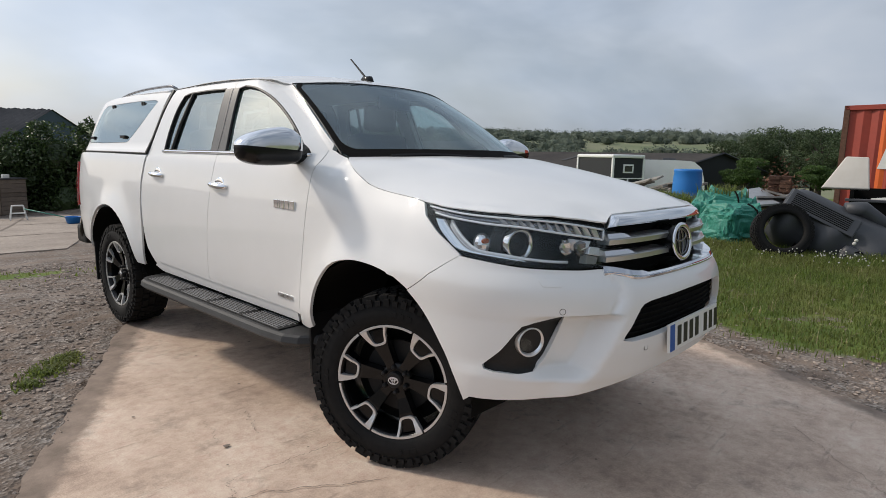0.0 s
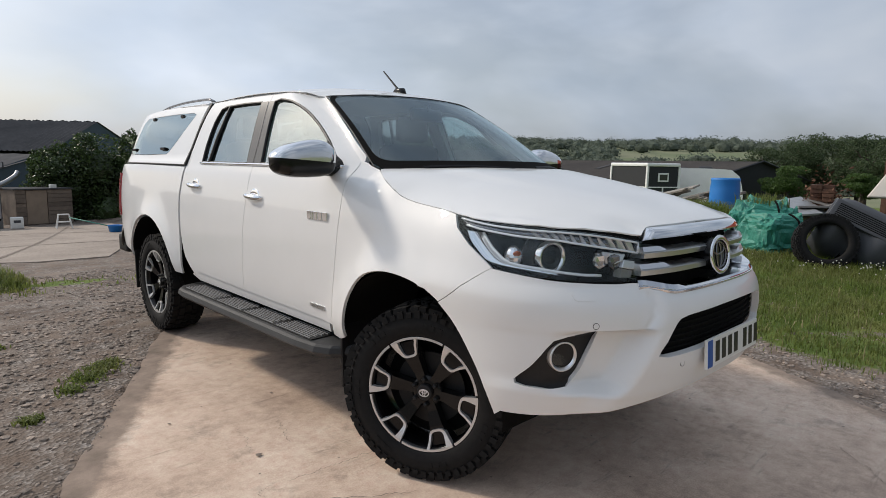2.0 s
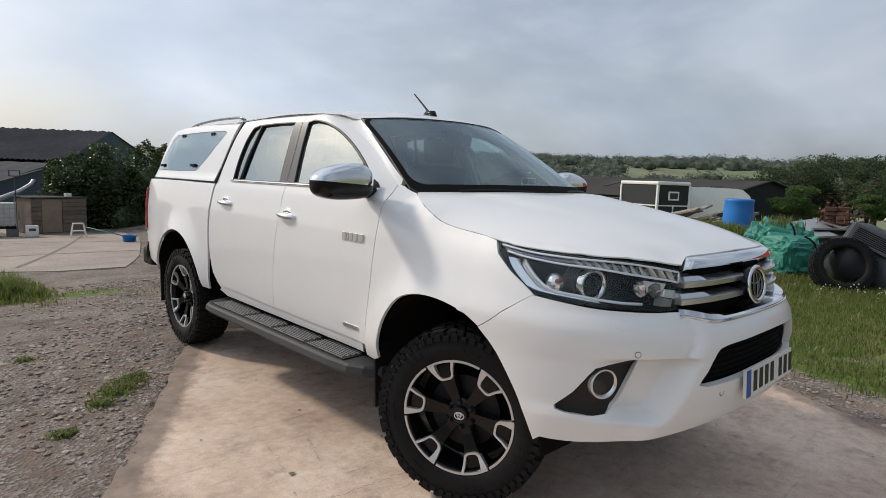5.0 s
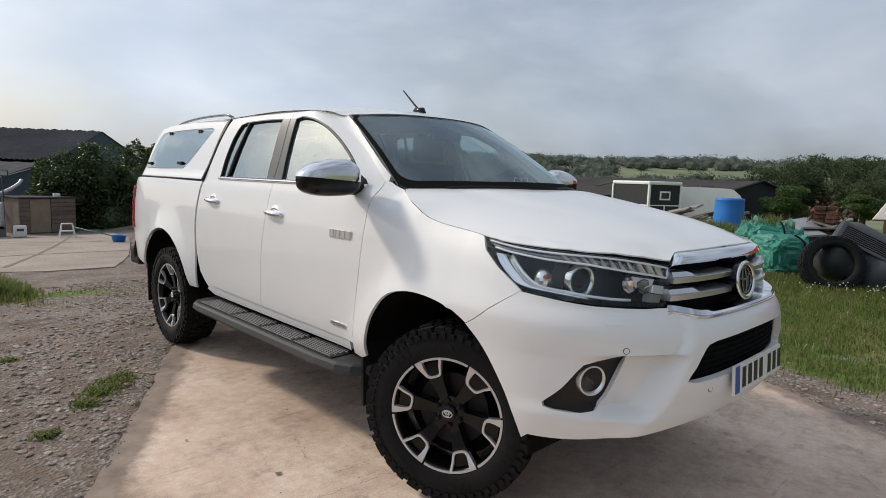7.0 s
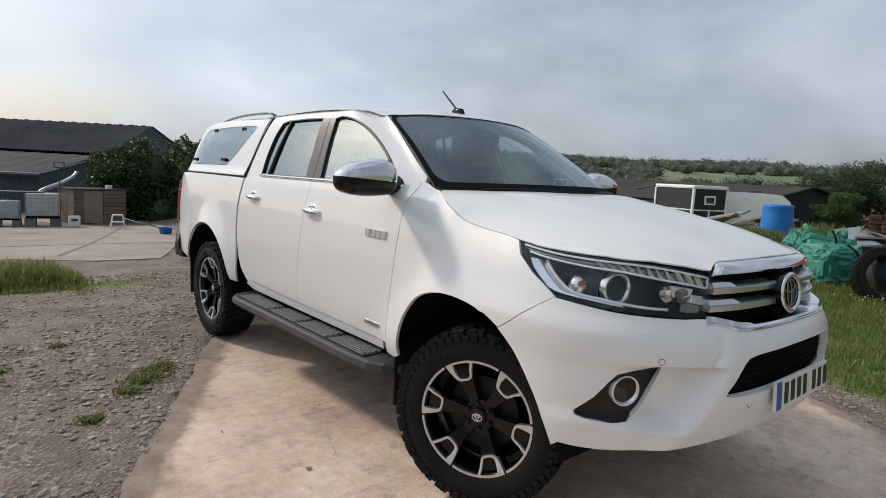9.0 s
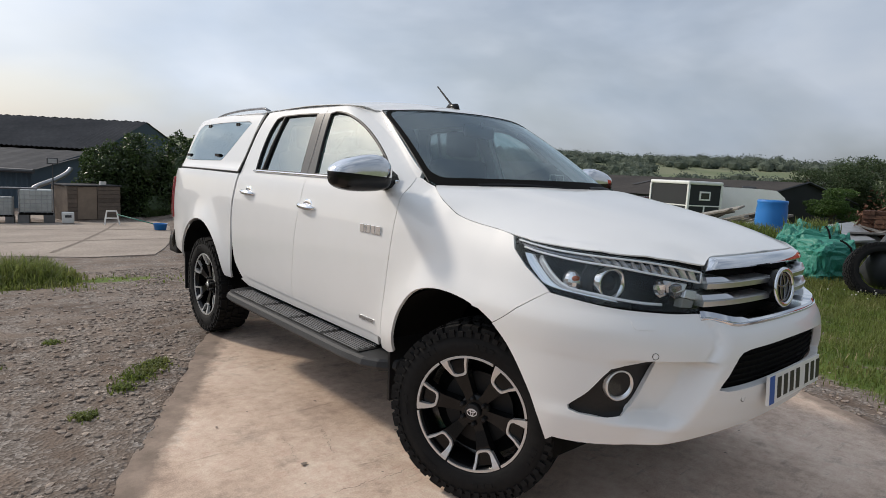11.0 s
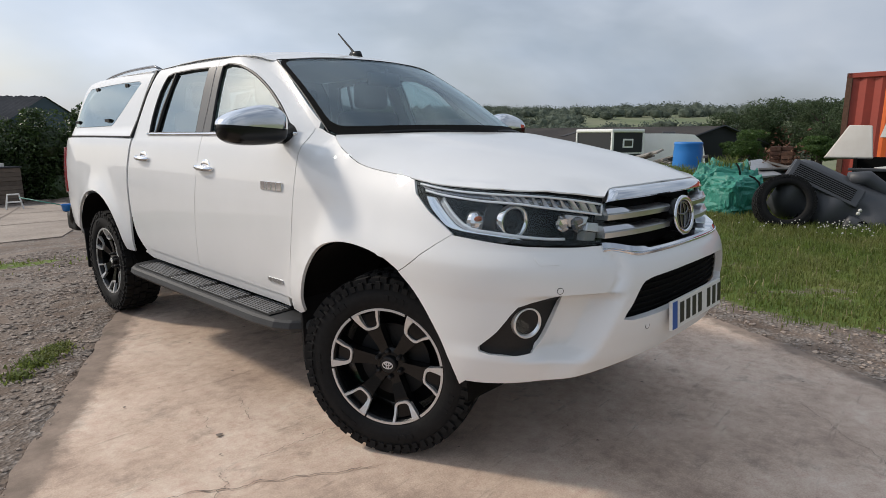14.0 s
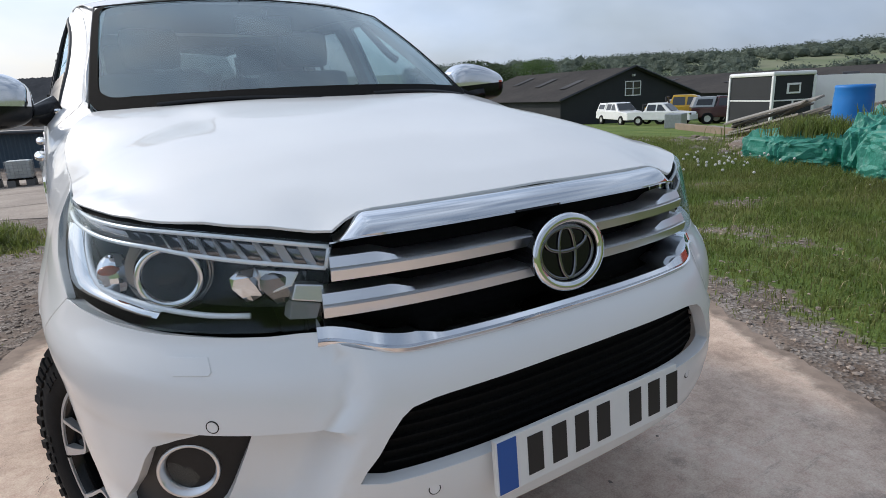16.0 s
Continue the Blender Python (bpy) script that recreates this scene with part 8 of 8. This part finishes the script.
g = np.random.default_rng(21)
p = scatter(g, 190000, 1.6, 11.5, -4.5, 9.0, lambda x, y: (grass_share(x, y) ** 1.5) * (1.0 if math.hypot(x, y) < 9 else 0.7))
tall = np.array([0.028 + 0.022 * (1 + noise.noise(Vector((x * 2.3, y * 2.3, 4)))) + 0.03 * ease(3.5, 6.5, x) + 0.09 * ease(6.0, 7.5, x) * max(0, 0.6 + noise.noise(Vector((x * 1.2, y * 1.2, 0)))) for x, y in p[:, :2]])
grass("meadow_grass", p[:, :3], tall * g.uniform(0.5, 1.35, len(p)), g, blade, "uneven green meadow grass", 0.7, 0.0036)
p = scatter(g, 3500, 2.0, 10, -3.5, 7.0, lambda x, y: 0.7 * grass_share(x, y))
grass("dry_grass", p[:, :3], g.uniform(0.03, 0.14, len(p)), g, straw, "scattered dry straw-coloured grass", 0.9, 0.0024)
p = scatter(g, 16000, -7, 0.4, 5.4, 8.2, lambda x, y: ease(6.15, 6.6, y + 0.25 * noise.noise(Vector((x * 2, y * 2, 0)))) * (1 - ease(7.3, 7.9, y)) * ease(-1.0, -1.5, x + 0.3 * noise.noise(Vector((x * 2, y * 3, 4)))) + 0.10 * ease(5.6, 6.0, y) * (1 - ease(6.6, 7.2, y)) * max(0, noise.noise(Vector((x * 2, y * 2, 8))) + 0.3))
tall = np.array([(0.05 + 0.25 * ease(6.2, 6.9, y) * ease(-0.9, -1.6, x)) for x, y in p[:, :2]])
grass("rough_grass", p[:, :3], tall * g.uniform(0.6, 1.2, len(p)), g, blade, "long bright green rough grass at the yard's edge", 0.5, 0.007)
moss = [(-1.58, 2.22, 0.10), (-1.47, 2.36, 0.10), (-1.70, 2.06, 0.07), (-1.40, 2.46, 0.07), (-1.9, 3.3, 0.05), (-2.3, 2.9, 0.06), (-1.95, 1.75, 0.06)]
q = []
for x, y, s in moss:
    n = int(3600 * s)
    xy = g.normal(size=(n, 2)) * s * 0.5 + np.array([x, y])
    q += [(a, b, ground_height(a, b)) for a, b in xy]
q = np.array(q)
grass("weed_tufts", q, g.uniform(0.012, 0.04, len(q)), g, blade, "low weeds growing in the gravel", 0.9, 0.005)
q = np.array([(8.35 + a * 0.22, 2.55 + b * 0.25, 0.53) for a, b in g.normal(size=(1500, 2))] + [(7.95 + a * 0.13, 1.45 + b * 0.13, 0.72) for a, b in g.normal(size=(400, 2))])
grass("bag_grass", q, g.uniform(0.12, 0.34, len(q)), g, blade, "tall grass growing out of the bulk bags", 0.5, 0.006)
dead_leaf = material("dead_leaf", (0.13, 0.062, 0.036), 0.8, per_island=0.4)
v, f = leaves(np.stack([12.05 + g.normal(size=900) * 0.16, 1.62 + g.normal(size=900) * 0.20, 0.45 + np.abs(g.normal(size=900)) * 0.32], 1), 0.08, g)
tagged(sheet_mesh("dead_creeper", v, f, dead_leaf), "brown dead creeper hanging over the brick stack", "creeper", kind="stuff")
q = []
for (x, y, s, n) in ((10.9, 3.6, 0.5, 700), (11.8, 2.2, 0.5, 700), (10.4, 2.2, 0.35, 500), (13.2, 4.8, 0.8, 800), (12.2, 0.9, 0.5, 500)):
    xy = g.normal(size=(n, 2)) * s + np.array([x, y])
    q += [(a, b, land(a, b) + 0.30 * math.exp(-((a - 11.4) ** 2 / 5 + (b - 3.3) ** 2 / 3))) for a, b in xy]
q = np.array(q)
grass("rubble_weeds", q, g.uniform(0.15, 0.5, len(q)), g, blade, "weeds growing through the rubble", 0.7, 0.010)

# dandelion clocks and daisies
vs, fs, at = [], [], 0
def ball(x, y, z, s):
    global at
    vs.append(base_v * s + np.array([x, y, z]))
    fs.append(base_f + at)
    at += len(base_v)
for i in range(55):
    x, y = 6.7 + g.normal() * 0.7, 3.0 + g.normal() * 0.45
    ball(x, y, land(x, y) + g.uniform(0.14, 0.30), g.uniform(0.012, 0.020))
for i in range(90):
    x, y = 6.5 + g.normal() * 0.25, -0.35 + g.normal() * 0.55
    ball(x, y, land(x, y) + g.uniform(0.06, 0.13), g.uniform(0.006, 0.011))
for i in range(6):
    x, y = 6.3 + g.normal() * 0.15, -0.9 + g.normal() * 0.25
    ball(x, y, land(x, y) + g.uniform(0.25, 0.42), 0.022)
tagged(sheet_mesh("seed_heads", np.concatenate(vs).tolist(), np.concatenate(fs).tolist(), puff, smooth=True), "pale dandelion clocks and white daisies in grass", "flowers", kind="stuff")

# loose stones
ico = bmesh.new()
bmesh.ops.create_icosphere(ico, subdivisions=1, radius=1)
iv = np.array([v.co[:] for v in ico.verts])
ifc = np.array([[v.index for v in f.verts] for f in ico.faces])
ico.free()


def stones(name, n, keep, x0, x1, y0, y1, lo, hi, label):
    vs, fs = [], []
    p = scatter(g, n, x0, x1, y0, y1, keep)
    for i, (x, y, z, _) in enumerate(p):
        s = lo + (hi - lo) * g.uniform() ** 3
        k = iv[:] * g.uniform(0.65, 1.25, (12, 1)) * np.array([s * g.uniform(0.8, 1.4), s, s * g.uniform(0.35, 0.65)])
        a = g.uniform(0, 6.28)
        c, sn = math.cos(a), math.sin(a)
        k = np.stack([k[:, 0] * c - k[:, 1] * sn, k[:, 0] * sn + k[:, 1] * c, k[:, 2]], 1)
        vs.append(k + np.array([x, y, z + s * 0.15]))
        fs.append(ifc + 12 * i)
    return tagged(sheet_mesh(name, np.concatenate(vs).tolist(), np.concatenate(fs).tolist(), stone_mat), label, "gravel", kind="stuff")


def off_slab(x, y, m=0.0):
    along, across = slab_lr(x, y)
    return 0.0 if along < 2.58 + m and -2.03 - m < across < 2.16 + m else 1.0


stones("gravel_left", 20000, lambda x, y: off_slab(x, y) * (0.25 + 0.75 * ease(-0.15, 0.25, noise.noise(Vector((x * 0.9, y * 0.9, 1))))) * (1 - 0.9 * grass_share(x, y)), -6.5, 1.5, 0.2, 7.5, 0.004, 0.024, "loose angular gravel in the yard")
stones("gravel_right", 5000, lambda x, y: off_slab(x, y) * (1 - grass_share(x, y)), 1.0, 6.0, -5.0, 4.0, 0.004, 0.022, "loose gravel beside the slab")
stones("slab_grit", 1100, lambda x, y: (1 - off_slab(x, y)) * (0.05 + 0.85 * ease(0.35, 0.0, abs(slab_lr(x, y)[1] + 2.0))), -2.8, 2.2, -3.5, 3.2, 0.003, 0.010, "grit scattered on the concrete")
stones("rubble", 1500, lambda x, y: math.exp(-((x - 12.6) / 2.4) ** 2 - ((y - 4.4) / 2.4) ** 2), 8.8, 17.0, 0.5, 9.5, 0.04, 0.20, "heap of broken stones and rubble")
